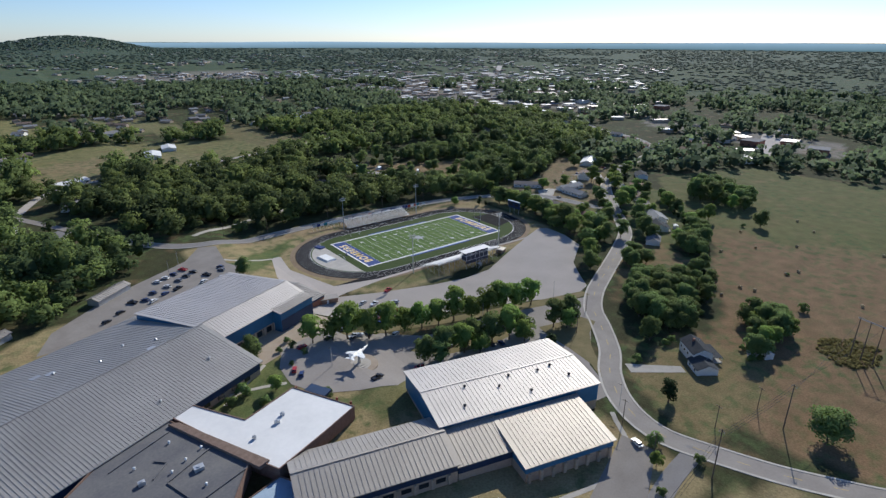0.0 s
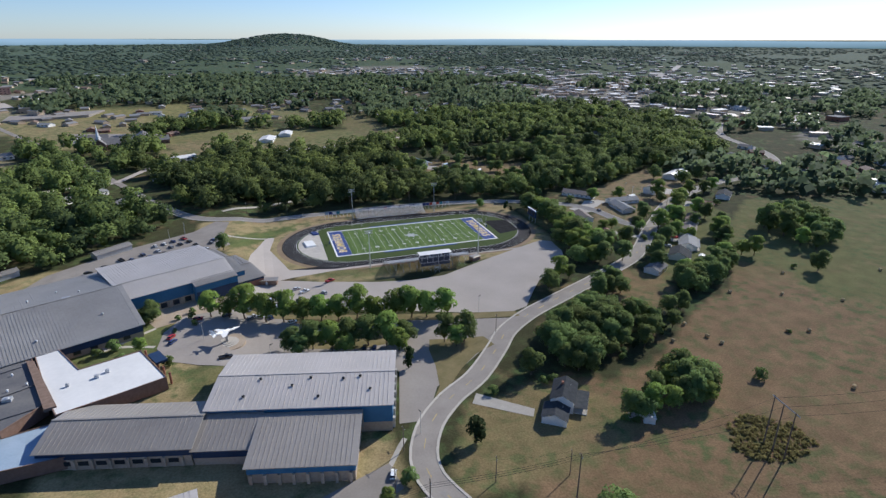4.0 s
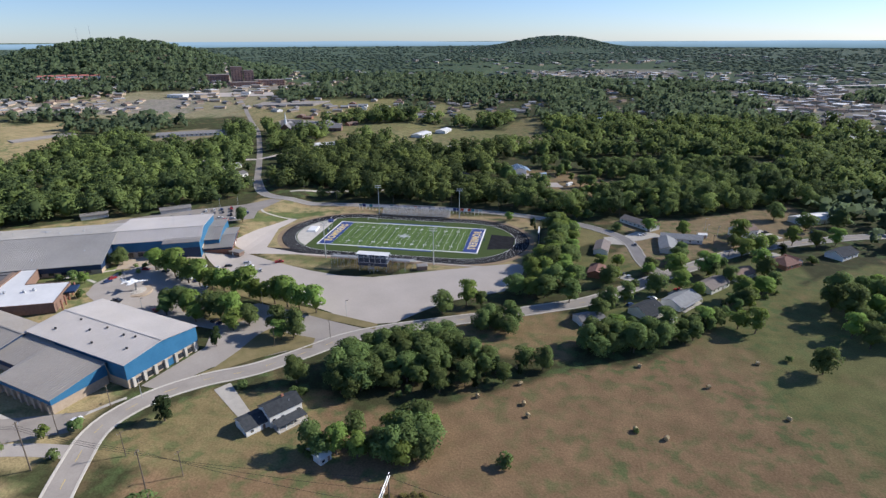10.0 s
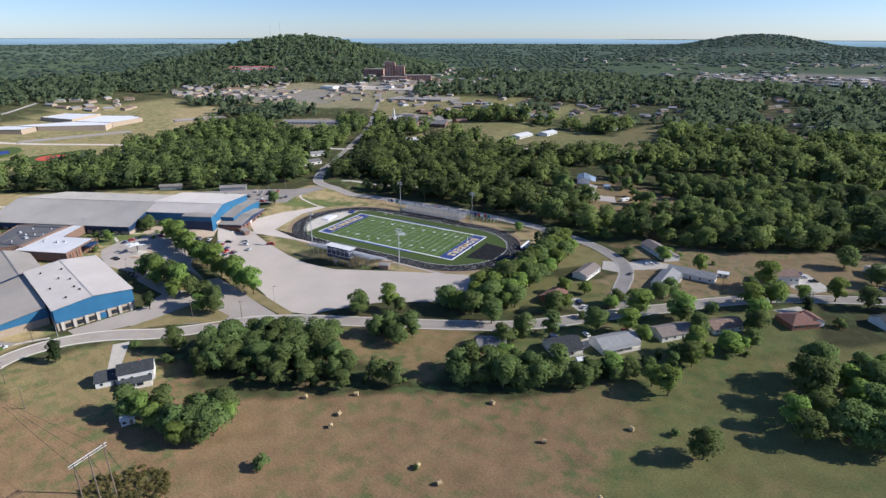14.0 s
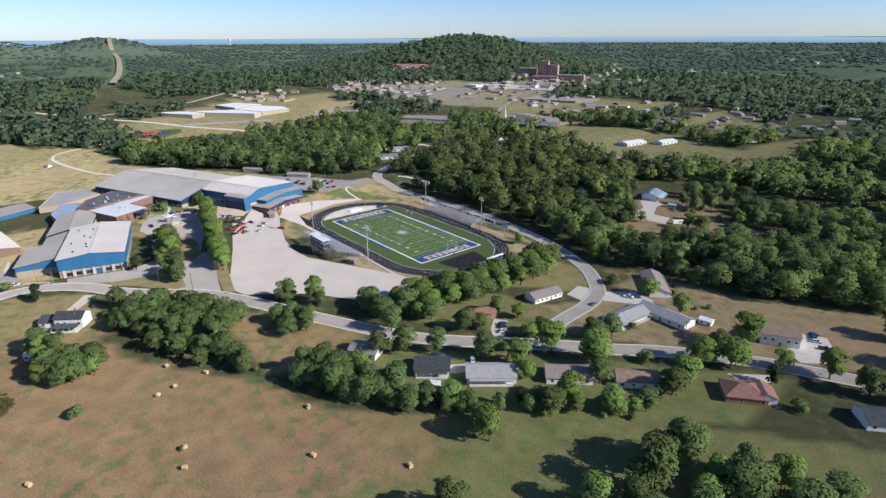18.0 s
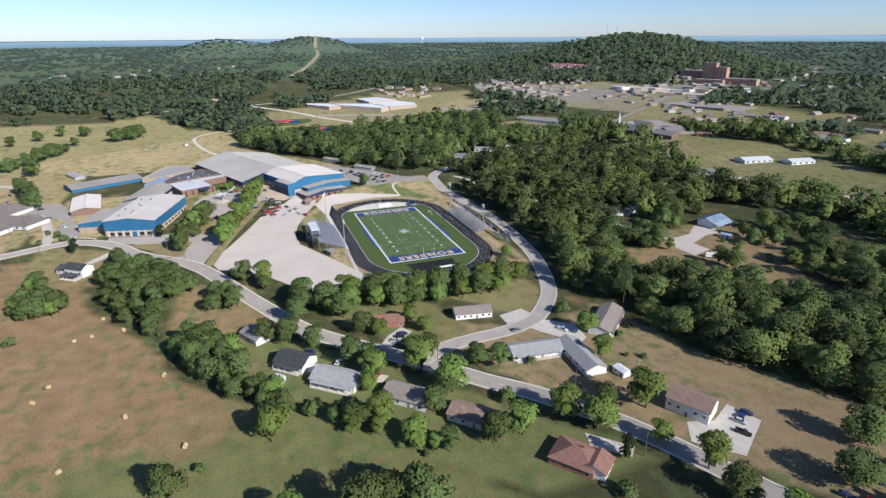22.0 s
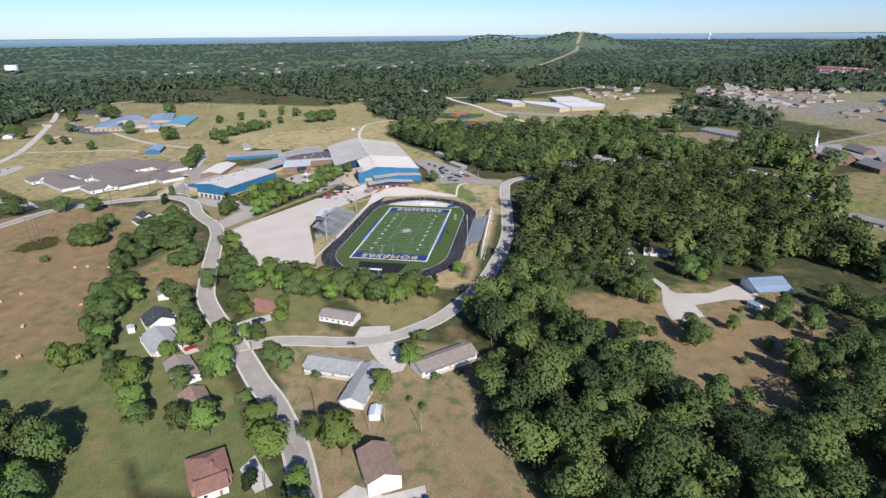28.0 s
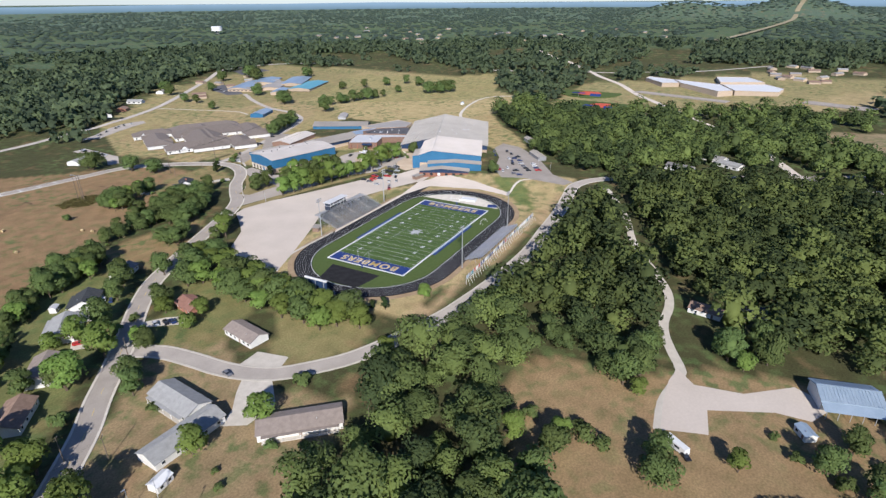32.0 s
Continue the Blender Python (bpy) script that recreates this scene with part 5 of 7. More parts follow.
# ---- trees ----
def crown(seed, r, h, base, lobes, per, leaf, flat=0.0):
    """Leaf clumps on a cluster of rounded lobes, and a ragged core behind them: vertices, quads."""
    g = np.random.default_rng(seed)
    V, F, N = [], [], []
    mid = np.array([0, 0, base + (h - base) * 0.38])
    cz = base + (h - base) * 0.5
    L = []
    for i in range(lobes):
        a, e = g.uniform(0, 2 * math.pi), g.uniform(-0.85, 1.0)
        k = math.sqrt(max(0.0, 1 - (e * 0.85) ** 2))
        q = g.uniform(0.45, 0.72)
        L.append((r * q * k * math.cos(a), r * q * k * math.sin(a), cz + e * (h - base) * 0.36, r * g.uniform(0.34, 0.52)))
    for x, y, z, s in L:
        d = g.normal(size=(per, 3))
        d /= np.linalg.norm(d, axis=1)[:, None]
        d[:, 2] = np.where(d[:, 2] < -0.35, -d[:, 2], d[:, 2])
        p = np.array([x, y, z]) + d * s * g.uniform(0.78, 1.12, (per, 1)) * np.array([1, 1, 0.85])
        nrm = d + g.normal(scale=0.45, size=(per, 3))
        nrm /= np.linalg.norm(nrm, axis=1)[:, None]
        t = np.cross(nrm, g.normal(size=(per, 3)))
        t /= np.linalg.norm(t, axis=1)[:, None]
        u = np.cross(nrm, t)
        sz = leaf * g.uniform(0.6, 1.35, (per, 1))
        q4 = np.stack([p - t * sz - u * sz * 0.7, p + t * sz - u * sz * 0.7, p + t * sz * 0.8 + u * sz * 0.7, p - t * sz * 0.8 + u * sz * 0.7], 1)
        F.append(np.arange(per * 4).reshape(-1, 4) + sum(len(v) for v in V))
        V.append(q4.reshape(-1, 3))
        c = p - mid
        c /= np.linalg.norm(c, axis=1)[:, None]
        N.append(np.repeat(0.4 * d + 0.7 * c + 0.14 * nrm + np.array([0, 0, 0.25]), 4, 0))
    return np.concatenate(V), np.concatenate(F), np.concatenate(N)


def core(seed, r, h, base, n=7, m=5):
    """A ragged closed shape inside the crown."""
    g = np.random.default_rng(seed + 99)
    V = [(0, 0, base + 0.05 * h)]
    for j in range(1, m):
        e = math.pi * j / m
        for i in range(n):
            a = 2 * math.pi * (i + 0.5 * (j % 2)) / n
            q = r * 0.38 * math.sin(e) ** 0.8 * g.uniform(0.8, 1.12)
            V.append((q * math.cos(a), q * math.sin(a), base + (h - base) * (0.44 - 0.35 * math.cos(e))))
    V.append((0, 0, base + (h - base) * 0.8))
    F = []
    for i in range(n):
        F.append((0, 1 + (i + 1) % n, 1 + i, 1 + i))
        F.append((len(V) - 1, 1 + (m - 2) * n + i, 1 + (m - 2) * n + (i + 1) % n, 1 + (m - 2) * n + (i + 1) % n))
        for j in range(m - 2):
            a, b = 1 + j * n, 1 + (j + 1) * n
            F.append((a + i, a + (i + 1) % n, b + (i + 1) % n, b + i))
    V = np.array(V)
    return V, np.array(F), V - np.array([0, 0, base + (h - base) * 0.4])


def fast_mesh(name, V, F, mat, tint=None, N=None):
    """A mesh from arrays; a quad whose last two corners agree is a triangle."""
    me = bpy.data.meshes.new(name)
    tri = F[:, 2] == F[:, 3]
    loops = np.concatenate([F[~tri].ravel(), F[tri][:, :3].ravel()])
    count = np.concatenate([np.full((~tri).sum(), 4), np.full(tri.sum(), 3)])
    me.vertices.add(len(V))
    me.vertices.foreach_set("co", np.ascontiguousarray(V, np.float32).ravel())
    me.loops.add(len(loops))
    me.loops.foreach_set("vertex_index", loops.astype(np.int32))
    me.polygons.add(len(count))
    me.polygons.foreach_set("loop_start", np.concatenate([[0], np.cumsum(count)[:-1]]).astype(np.int32))
    me.update(calc_edges=True)
    a = me.attributes.new("tint", "FLOAT", "POINT")
    a.data.foreach_set("value", (np.full(len(V), 0.3) if tint is None else tint).astype(np.float32))
    me.materials.append(mat)
    if N is not None:
        me.shade_smooth()
        me.normals_split_custom_set_from_vertices((N / np.linalg.norm(N, axis=1)[:, None]).tolist())
    return me


def full_crown(seed, r, h, base, lobes, per, leaf, n=8, m=6):
    V1, F1, N1 = crown(seed, r, h, base, lobes, per, leaf)
    V2, F2, N2 = core(seed, r, h, base, n, m)
    return np.concatenate([V1, V2]), np.concatenate([F1, F2 + len(V1)]), np.concatenate([N1, N2])


def trunk_mb(seed, h, base, r):
    g = random.Random(seed)
    m = MB()
    p = Vector((0, 0, -0.2))
    q = Vector((g.uniform(-0.2, 0.2), g.uniform(-0.2, 0.2), base * 1.15))
    m.tube(p, q, r, r * 0.7, 7)
    top = Vector((g.uniform(-0.6, 0.6), g.uniform(-0.6, 0.6), h * 0.72))
    m.tube(q, top, r * 0.7, r * 0.2, 6)
    for i in range(5):
        a = g.uniform(0, 6.28)
        e = q + Vector((math.cos(a), math.sin(a), 0)) * h * g.uniform(0.14, 0.26) + Vector((0, 0, h * g.uniform(0.12, 0.34)))
        m.tube(q.lerp(top, 0.12 * i), e, r * 0.38, r * 0.1, 5)
    return m


# kinds of tree: seed, radius, height, base, lobes, clumps a lobe, clump size, leaves, label
KINDS = {
    "broad": (11, 5.6, 12.5, 1.0, 20, 130, 0.31, LEAF, "broad green deciduous tree in full leaf", "tree"),
    "broad2": (12, 5.0, 13.5, 1.2, 19, 130, 0.30, LEAF, "tall green deciduous tree in full leaf", "tree"),
    "broad3": (13, 6.4, 11.5, 0.8, 21, 130, 0.32, LEAF, "wide spreading green tree with uneven outline", "tree"),
    "bright": (14, 3.9, 9.5, 1.2, 16, 110, 0.27, LEAF_BRIGHT, "bright green rounded street tree", "tree"),
    "bright2": (15, 4.4, 10.5, 1.3, 16, 120, 0.28, LEAF_BRIGHT, "light green leafy yard tree", "tree"),
    "cedar": (16, 2.6, 9.5, 0.6, 14, 90, 0.24, LEAF_DARK, "dark green dense cedar", "tree"),
    "bush": (17, 2.4, 3.4, 0.2, 9, 60, 0.23, LEAF, "low dense rounded green bush", "bush"),
}
PROTO = {}
for kind, (sd, r, h, base, lobes, per, leaf, mat, label, cat) in KINDS.items():
    V, F, N = full_crown(sd, r, h, base, lobes, per, leaf)
    PROTO[kind] = (fast_mesh("crown", V, F, mat, None, N), trunk_mb(sd, h, base, 0.09 + 0.022 * h).mesh("trunk", BARK))
TREE_SPOTS = []


def tree(kind, x, y, s=1.0, sz=None, group=""):
    lab, cat = KINDS[kind][8:]
    t = new(cat)
    t.matrix_basis = pose(x, y, up(x, y) - 0.05, 0, 0, TR.uniform(0, 360)) @ Matrix.Diagonal((s, s, s * (sz or TR.uniform(0.88, 1.12)), 1))
    tagged(t, lab, cat, group)
    part("crown", PROTO[kind][0], None, t)
    part("trunk", PROTO[kind][1], None, t)
    TREE_SPOTS.append((x, y))
    return t


TR = random.Random(7)


def clump(poly, n, kinds, lo, hi, group, gap=4.6):
    """Trees spread over a patch, not too close to one another."""
    xs, ys = [p[0] for p in poly], [p[1] for p in poly]
    got, tries = [], 0
    while len(got) < n and tries < 4000:
        tries += 1
        x, y = TR.uniform(min(xs), max(xs)), TR.uniform(min(ys), max(ys))
        if inside([x], [y], poly)[0] and all(math.hypot(x - a, y - b) > gap for a, b in got):
            got.append((x, y))
            tree(TR.choice(kinds), x, y, TR.uniform(lo, hi), group=group)


B3 = ["broad", "broad2", "broad3"]
# rows in the school lot
for i in range(14):
    x = -127 + i * 8.6
    tree(TR.choice(["bright", "bright2"]), x + TR.uniform(-1, 1), -95.5 - (x + 127) * 0.252 + TR.uniform(-1, 1), TR.uniform(1.3, 1.62), group="row of trees along the lot")
for x, y, k, s in ((-91, -133, "broad", 0.85), (-88, -140, "broad2", 0.75), (-82, -135, "broad2", 0.95), (-74, -139, "bright2", 1.15), (-66, -137, "broad", 0.95), (-69, -144, "bright", 1.0), (-58, -140, "broad2", 0.95), (-50, -143, "bright2", 1.2), (-46, -149, "bright", 1.05), (-41, -142.5, "broad", 0.85), (-24, -147, "broad2", 0.9), (-15, -149, "broad", 0.95), (-20, -152, "bright2", 0.95)):
    tree(k, x, y, s * 1.14, group="trees in the school island")
# thicket between street and meadow
clump([(12, -182), (20, -163), (38, -146), (54, -138), (62, -142), (68, -156), (56, -170), (40, -184), (24, -191)], 36, B3 + ["broad2"], 0.72, 1.05, "thicket beside the meadow", 5.4)
clump([(58, -160), (72, -154), (88, -158), (102, -150), (105, -153), (82, -171), (56, -182), (40, -188)], 24, ["broad2", "broad", "broad3", "cedar", "bush"], 0.55, 0.85, "hedgerow along the meadow", 4.4)
for x, y, k, s in ((2, -183, "broad", 0.95), (8, -190, "bush", 1.0), (20, -168, "broad2", 0.95), (30, -154, "broad3", 0.85), (60, -101, "bright2", 1.3), (67.5, -101, "broad2", 0.7), (132, -94, "broad", 1.05), (142, -84, "broad2", 0.9), (118, 68, "broad3", 1.0), (130, 61, "broad", 0.75)):
    tree(k, x, y, s, group="trees beside the street")
clump([(68, -120), (84, -115), (90, -121), (84, -128), (71, -128)], 7, B3, 0.72, 0.95, "trees beside the street", 5)
# hedgerow behind the houses
clump([(117, -136), (124, -124), (140, -119), (155, -113), (160, -121), (146, -133), (124, -141)], 17, B3 + ["broad2"], 0.75, 1.05, "trees behind the houses", 5.5)
clump([(160, -126), (172, -116), (190, -94), (206, -78), (198, -74), (182, -90), (164, -112)], 18, ["broad2", "cedar", "bush", "bright2", "broad"], 0.5, 0.82, "hedgerow along the meadow", 3.8)
clump([(204, -76), (222, -64), (232, -44), (226, -40), (212, -56), (200, -70)], 8, ["bright2", "broad2", "bush"], 0.6, 0.85, "hedgerow along the meadow", 4.2)
# clump in the meadow
clump([(22, -220), (30, -214), (44, -212), (52, -202), (64, -202), (68, -208), (62, -220), (44, -224), (32, -226)], 17, B3 + ["bright2"], 0.7, 1.05, "clump of trees in the meadow", 4.4)
# great trees at the meadow's end
clump([(234, -112), (234, -98), (241, -76), (252, -58), (276, -49), (288, -50), (290, -88), (262, -116)], 20, ["broad", "broad2", "bright2", "broad3"], 1.0, 1.4, "great trees at the meadow's edge", 8.5)
tree("bright2", 198.5, -106.5, 1.15, 1.1), tree("broad", 215, -138, 1.05, 1.0), tree("bush", 89.7, -215, 1.3), tree("bush", 205, -130, 0.8), tree("bush", 134, -190, 0.5)
# behind the end zone
for x, y, k, s in ((49, -112, "broad", 0.8), (84, -82, "broad3", 0.75), (92, -86, "bright2", 0.9), (100, -84, "broad", 0.9), (96, -72, "broad2", 0.9), (104, -72, "broad", 1.0), (92, -60, "bright2", 1.0), (100, -58, "broad2", 1.0), (110, -62, "bright2", 1.0), (116, -66, "broad", 0.9), (102, -46, "broad", 1.05), (110, -48, "broad2", 0.9), (96, -36, "broad2", 0.95), (104, -34, "bright2", 1.0), (113, -38, "broad", 0.95), (97, -24, "broad", 1.0), (106, -24, "broad2", 1.0), (114, -28, "broad3", 0.75), (99, -12, "bright2", 1.1), (107, -12, "broad", 1.0), (116, -16, "broad2", 0.8), (100, 2, "broad2", 0.95), (108, 2, "broad", 1.05), (117, -2, "bright2", 0.9), (100, 14, "bright2", 1.05), (109, 14, "broad2", 1.0), (116, 10, "broad", 0.9), (103, 26, "broad", 1.0), (111, 25, "bright2", 1.0), (117, 20, "bright", 1.0), (108, 35, "bright2", 0.95), (92, -46, "broad3", 0.7)):
    tree("bright2" if k == "broad2" else k, x + (7 if x < 102 and -31 < y < 20 else 0), y, s * 1.4, 0.85, group="belt of trees behind the end zone")
for x, y, k, s in ((71, 47, "bright", 0.85), (89, 36, "cedar", 0.85), (91, 30, "cedar", 0.6), (122, 59, "bright2", 0.95), (-124, -1, "broad", 0.85), (-154, -94, "broad3", 0.75), (-152, -92, "broad", 0.8), (-45.5, -164, "cedar", 1.0), (-164, -116, "bush", 1.3), (-170, -119, "bush", 1.1), (-153, -120, "bright", 0.75), (-160, -126, "bush", 1.0), (-135, -94, "bush", 0.8), (-133, -102, "bush", 0.7), (-141, -94, "bush", 0.7), (-135, -88, "bush", 0.7), (-141, -107, "bush", 0.5), (-140, -137, "bush", 1.1), (-70, -232, "bright", 0.6), (-62, -226, "bush", 1.3), (-58, -240, "bush", 0.9), (4, -190, "bush", 0.9), (-18, -190, "bush", 1.0), (21, -220.5, "bush", 0.8), (27.5, -213.8, "bush", 0.7), (24.5, -222.5, "bush", 0.7), (-80, -240, "bush", 0.8)):
    tree(k, x, y, s)
# yards
for x, y, k, s in ((193.5, -37, "bright2", 1.2), (174, -44, "bright2", 1.15), (173, -63, "bright2", 0.9), (226, -23, "bright2", 0.95), (222, -4, "bright2", 1.05), (232, 4, "bright", 1.2), (228.5, 27.7, "bright2", 1.15), (194, 32, "bright2", 0.8), (180, -20, "broad", 0.7), (184, -12, "broad2", 0.6), (172, 40, "bright", 0.95), (159.5, -42, "bright", 0.7), (246, 19, "bright2", 0.7), (262, -6, "bush", 1.0), (150, 39, "bush", 1.2), (139, -53, "bright", 0.75), (143, -32, "bright", 0.7), (135, -60, "broad", 0.7), (150, -60, "bush", 0.8), (194, -40, "broad2", 0.7), (226, -33, "broad", 0.75), (202, -77, "broad", 0.75), (175, -104, "bright2", 0.85), (182, -102, "broad", 0.6), (139, -133, "broad2", 0.7), (134, -118, "bright2", 0.75), (127, -104, "broad", 0.7), (113, -88, "broad2", 0.75), (113, -71, "bright2", 0.75), (162, -36, "broad", 0.6), (133, -36, "bright2", 0.7), (206, -20, "bush", 1.1), (160, -58, "bush", 0.9), (181, -68, "bright", 0.7), (203, -48, "broad2", 0.65), (222, 14, "broad", 0.6), (135, -127, "bright2", 0.9), (204, -69, "bright2", 0.9), (216, -60, "bright2", 0.85), (192, -103, "bright", 0.85), (160, -70, "broad", 0.8), (248, 4, "cedar", 0.7), (262, 26, "bright2", 0.9), (196, 44, "bush", 0.4), (200, 50, "bush", 0.5), (186, 2, "bush", 0.7), (182, -4, "bush", 0.5), (276, 24, "broad2", 0.8), (290, 30, "bright2", 0.9), (270, 84, "broad", 0.9), (284, 62, "broad3", 0.8), (308, 70, "broad", 0.9), (180, 52, "bush", 0.7), (175, 61, "bush", 0.6)):
    tree(k, x, y, s * 1.45, TR.uniform(0.78, 0.95), group="trees in the yards")
# scattered over the fields beyond the school
for x, y, k, sc in ((-251, -521, "broad", 0.9), (-254, -500, "broad2", 0.8), (-234, -447, "broad", 0.8), (-333, -560, "broad", 1.0), (-456, -603, "broad3", 1.6), (-444, -578, "broad3", 1.5), (-340, -472, "broad", 1.3), (-303, -387, "broad3", 1.4), (-185, -278, "broad2", 1.1), (-158, -268, "broad", 1.1), (-172, -274, "broad2", 1.0), (-200, -284, "broad", 1.0), (-214, -291, "broad2", 1.0), (-319, -332, "broad", 1.1), (-35, -215, "cedar", 1.0), (-7, -286, "broad", 1.0), (-10, -261, "broad3", 0.9), (7, -318, "broad3", 1.2), (-278, -584, "broad", 1.2), (-293, -615, "broad3", 1.2), (-409, -620, "broad", 1.3), (-342, -320, "broad", 1.1), (-364, -315, "broad2", 1.1), (-388, -309, "broad3", 1.2), (-511, -524, "broad3", 1.3), (-312, -392, "broad", 1.2), (-330, -327, "broad2", 0.8), (-352, -319, "broad", 0.8), (-376, -313, "broad2", 0.8), (-400, -305, "broad", 0.9), (-416, -301, "broad2", 0.7), (-456, -300, "broad", 0.8), (-470, -255, "broad3", 1.3), (-480, -246, "broad", 1.2), (-488, -240, "broad2", 1.2), (-494, -232, "broad3", 1.3), (-476, -238, "broad", 1.1), (-286, -302, "broad2", 1.2), (-520, -300, "broad", 1.1), (-530, -330, "broad2", 1.0), (-500, -350, "broad", 1.0), (-470, -372, "broad2", 0.9), (-440, -392, "broad", 0.9)):
    tree(k, x, y, sc * 1.3, 0.85, group="scattered field trees")
# in the barn clearing
for x, y, k, s in ((94, 146, "broad", 1.1), (98, 152, "bright2", 0.8), (87, 151, "broad2", 1.1), (90, 140, "broad3", 0.9), (172, 138, "broad3", 1.5), (146, 111, "broad2", 1.2), (140, 134, "broad", 1), (133, 134, "bright2", 0.9), (129, 163, "broad2", 0.9), (110, 210, "broad", 0.9), (121, 186, "bright2", 0.8), (116, 222, "broad2", 1), (161, 199, "broad", 1.1), (151, 212, "broad2", 1.1), (144, 230, "broad", 1.1), (148, 203, "bright", 1), (175, 121, "broad2", 1.1), (141, 120, "bright2", 1), (64, 186, "bright", 1), (55, 194, "broad", 1.1), (60, 180, "broad2", 1.1), (96, 218, "broad", 0.85), (104, 228, "bush", 1.4), (74, 150, "broad", 1), (66, 152, "broad2", 0.9), (158, 140, "bush", 1.2), (127, 121, "bush", 1.4), (100, 196, "bush", 0.8), (56, 178, "broad", 1), (48, 190, "broad2", 1), (168, 166, "bush", 1.5), (136, 196, "bush", 1.2), (150, 182, "bush", 1.0), (154, 132, "broad", 1.1), (129, 141, "bush", 1.5), (130, 147, "bush", 1.3), (126, 138, "bush", 1.2), (138, 165, "broad3", 1.0), (170, 141, "broad2", 1.0), (174, 128, "broad", 1.2), (145, 202, "broad", 1.0), (118, 222, "broad2", 0.9), (180, 134, "broad2", 1.2), (184, 160, "broad", 1.0), (178, 174, "bush", 1.6), (186, 150, "broad3", 0.9), (114, 214, "bush", 1.3), (108, 202, "bush", 1.0)):
    tree(k, x, y, s, group="trees in the barn clearing")

# ---- the woods: one mesh each, coarser with distance ----
def scatter(poly, step, seed, keep):
    g = np.random.default_rng(seed)
    xs, ys = [p[0] for p in poly], [p[1] for p in poly]
    X, Y = np.meshgrid(np.arange(min(xs), max(xs), step), np.arange(min(ys), max(ys), step))
    X, Y = X.ravel() + g.uniform(-0.5, 0.5, X.size) * step * 0.9, Y.ravel() + g.uniform(-0.5, 0.5, Y.size) * step * 0.9
    ok = inside(X, Y, poly)
    X, Y = X[ok], Y[ok]
    ok = keep(X, Y)
    return X[ok], Y[ok], g


def woods(name, X, Y, g, protos, size, mat, label, lo=0.6, hi=1.3, calm=0.0, tint=(-0.2, 0.8)):
    VV, FF, TT, NN, n = [], [], [], [], 0
    Zs = rise(X, Y)
    for x, y, z in zip(X, Y, Zs):
        V, F, N = protos[g.integers(len(protos))]
        a, s = g.uniform(0, 6.28), size * g.uniform(lo, hi)
        c, d = math.cos(a) * s, math.sin(a) * s
        P = np.empty_like(V)
        P[:, 0], P[:, 1], P[:, 2] = V[:, 0] * c - V[:, 1] * d + x, V[:, 0] * d + V[:, 1] * c + y, V[:, 2] * s * g.uniform(0.65, 0.95) + z
        Q = np.empty_like(N)
        c, d = math.cos(a), math.sin(a)
        Q[:, 0], Q[:, 1], Q[:, 2] = N[:, 0] * c - N[:, 1] * d, N[:, 0] * d + N[:, 1] * c, N[:, 2]
        Q /= np.linalg.norm(Q, axis=1)[:, None]
        Q[:, 2] += calm
        NN.append(Q)
        VV.append(P)
        FF.append(F + n)
        TT.append(np.full(len(V), g.uniform(*tint)))
        n += len(V)
    me = fast_mesh(name, np.concatenate(VV), np.concatenate(FF), mat, np.concatenate(TT), np.concatenate(NN))
    return tagged(new(name, me), label, "woods", kind="stuff")


GAPS = [[(84, 116), (101, 107), (118, 105), (133, 115), (150, 121), (166, 129), (190, 144), (197, 165), (186, 188), (172, 200), (150, 214), (118, 246), (78, 236), (44, 240), (46, 206), (40, 190), (36, 158), (66, 164), (86, 146)],
        [(-190, 380), (-20, 300), (90, 400), (60, 470), (-100, 520), (-230, 460)], [(95, 395), (180, 380), (200, 440), (110, 470)], [(20, 236), (60, 228), (80, 262), (40, 290)],
        [(-260, 140), (-236, 140), (-236, 172), (-262, 170)], [(-195, 255), (-160, 255), (-160, 290), (-195, 290)]]
NEARW = [(-150, 98), (-128, 82), (-60, 84), (30, 82), (94, 79), (125, 75), (163, 72), (200, 77), (250, 85), (330, 120), (330, 300), (60, 300), (-230, 300), (-190, 190)]
FARW = [(-215, 225), (-230, 300), (330, 300), (330, 120), (420, 150), (520, 300), (560, 560), (-380, 560), (-330, 440), (-270, 320)]
WESTW = [(-168, 92), (-160, 66), (-176, 44), (-192, 22), (-215, 0), (-262, -28), (-300, -60), (-350, -92), (-420, -130), (-436, -60), (-424, 40), (-440, 90), (-470, 140), (-470, 300), (-330, 400), (-280, 300), (-235, 215)]


def value_noise(X, Y, s, seed):
    """Smooth patches in 0 to 1."""
    g = np.random.default_rng(seed).random((64, 64))
    u, v = X / s + 1000.5, Y / s + 1000.5
    i, j = np.floor(u).astype(int), np.floor(v).astype(int)
    a, b = smooth01(u - i), smooth01(v - j)
    q = lambda m, n: g[m % 64, n % 64]
    return (q(i, j) * (1 - a) + q(i + 1, j) * a) * (1 - b) + (q(i, j + 1) * (1 - a) + q(i + 1, j + 1) * a) * b


FARB = [(-410, -510, 95), (-236, -362, 26), (-118, -322, 75), (-660, 110, 90), (-262, 400, 30), (-225, 430, 34), (-630, 895, 85), (-930, 700, 50), (-480, 4, 46), (-560, -34, 46), (-440, 4, 46), (-520, -20, 46), (-432, -36, 34), (-84, 425, 24), (-58, 460, 24), (-118, 575, 34), (185, 605, 20), (-395, 345, 50), (-270, -262, 20)]


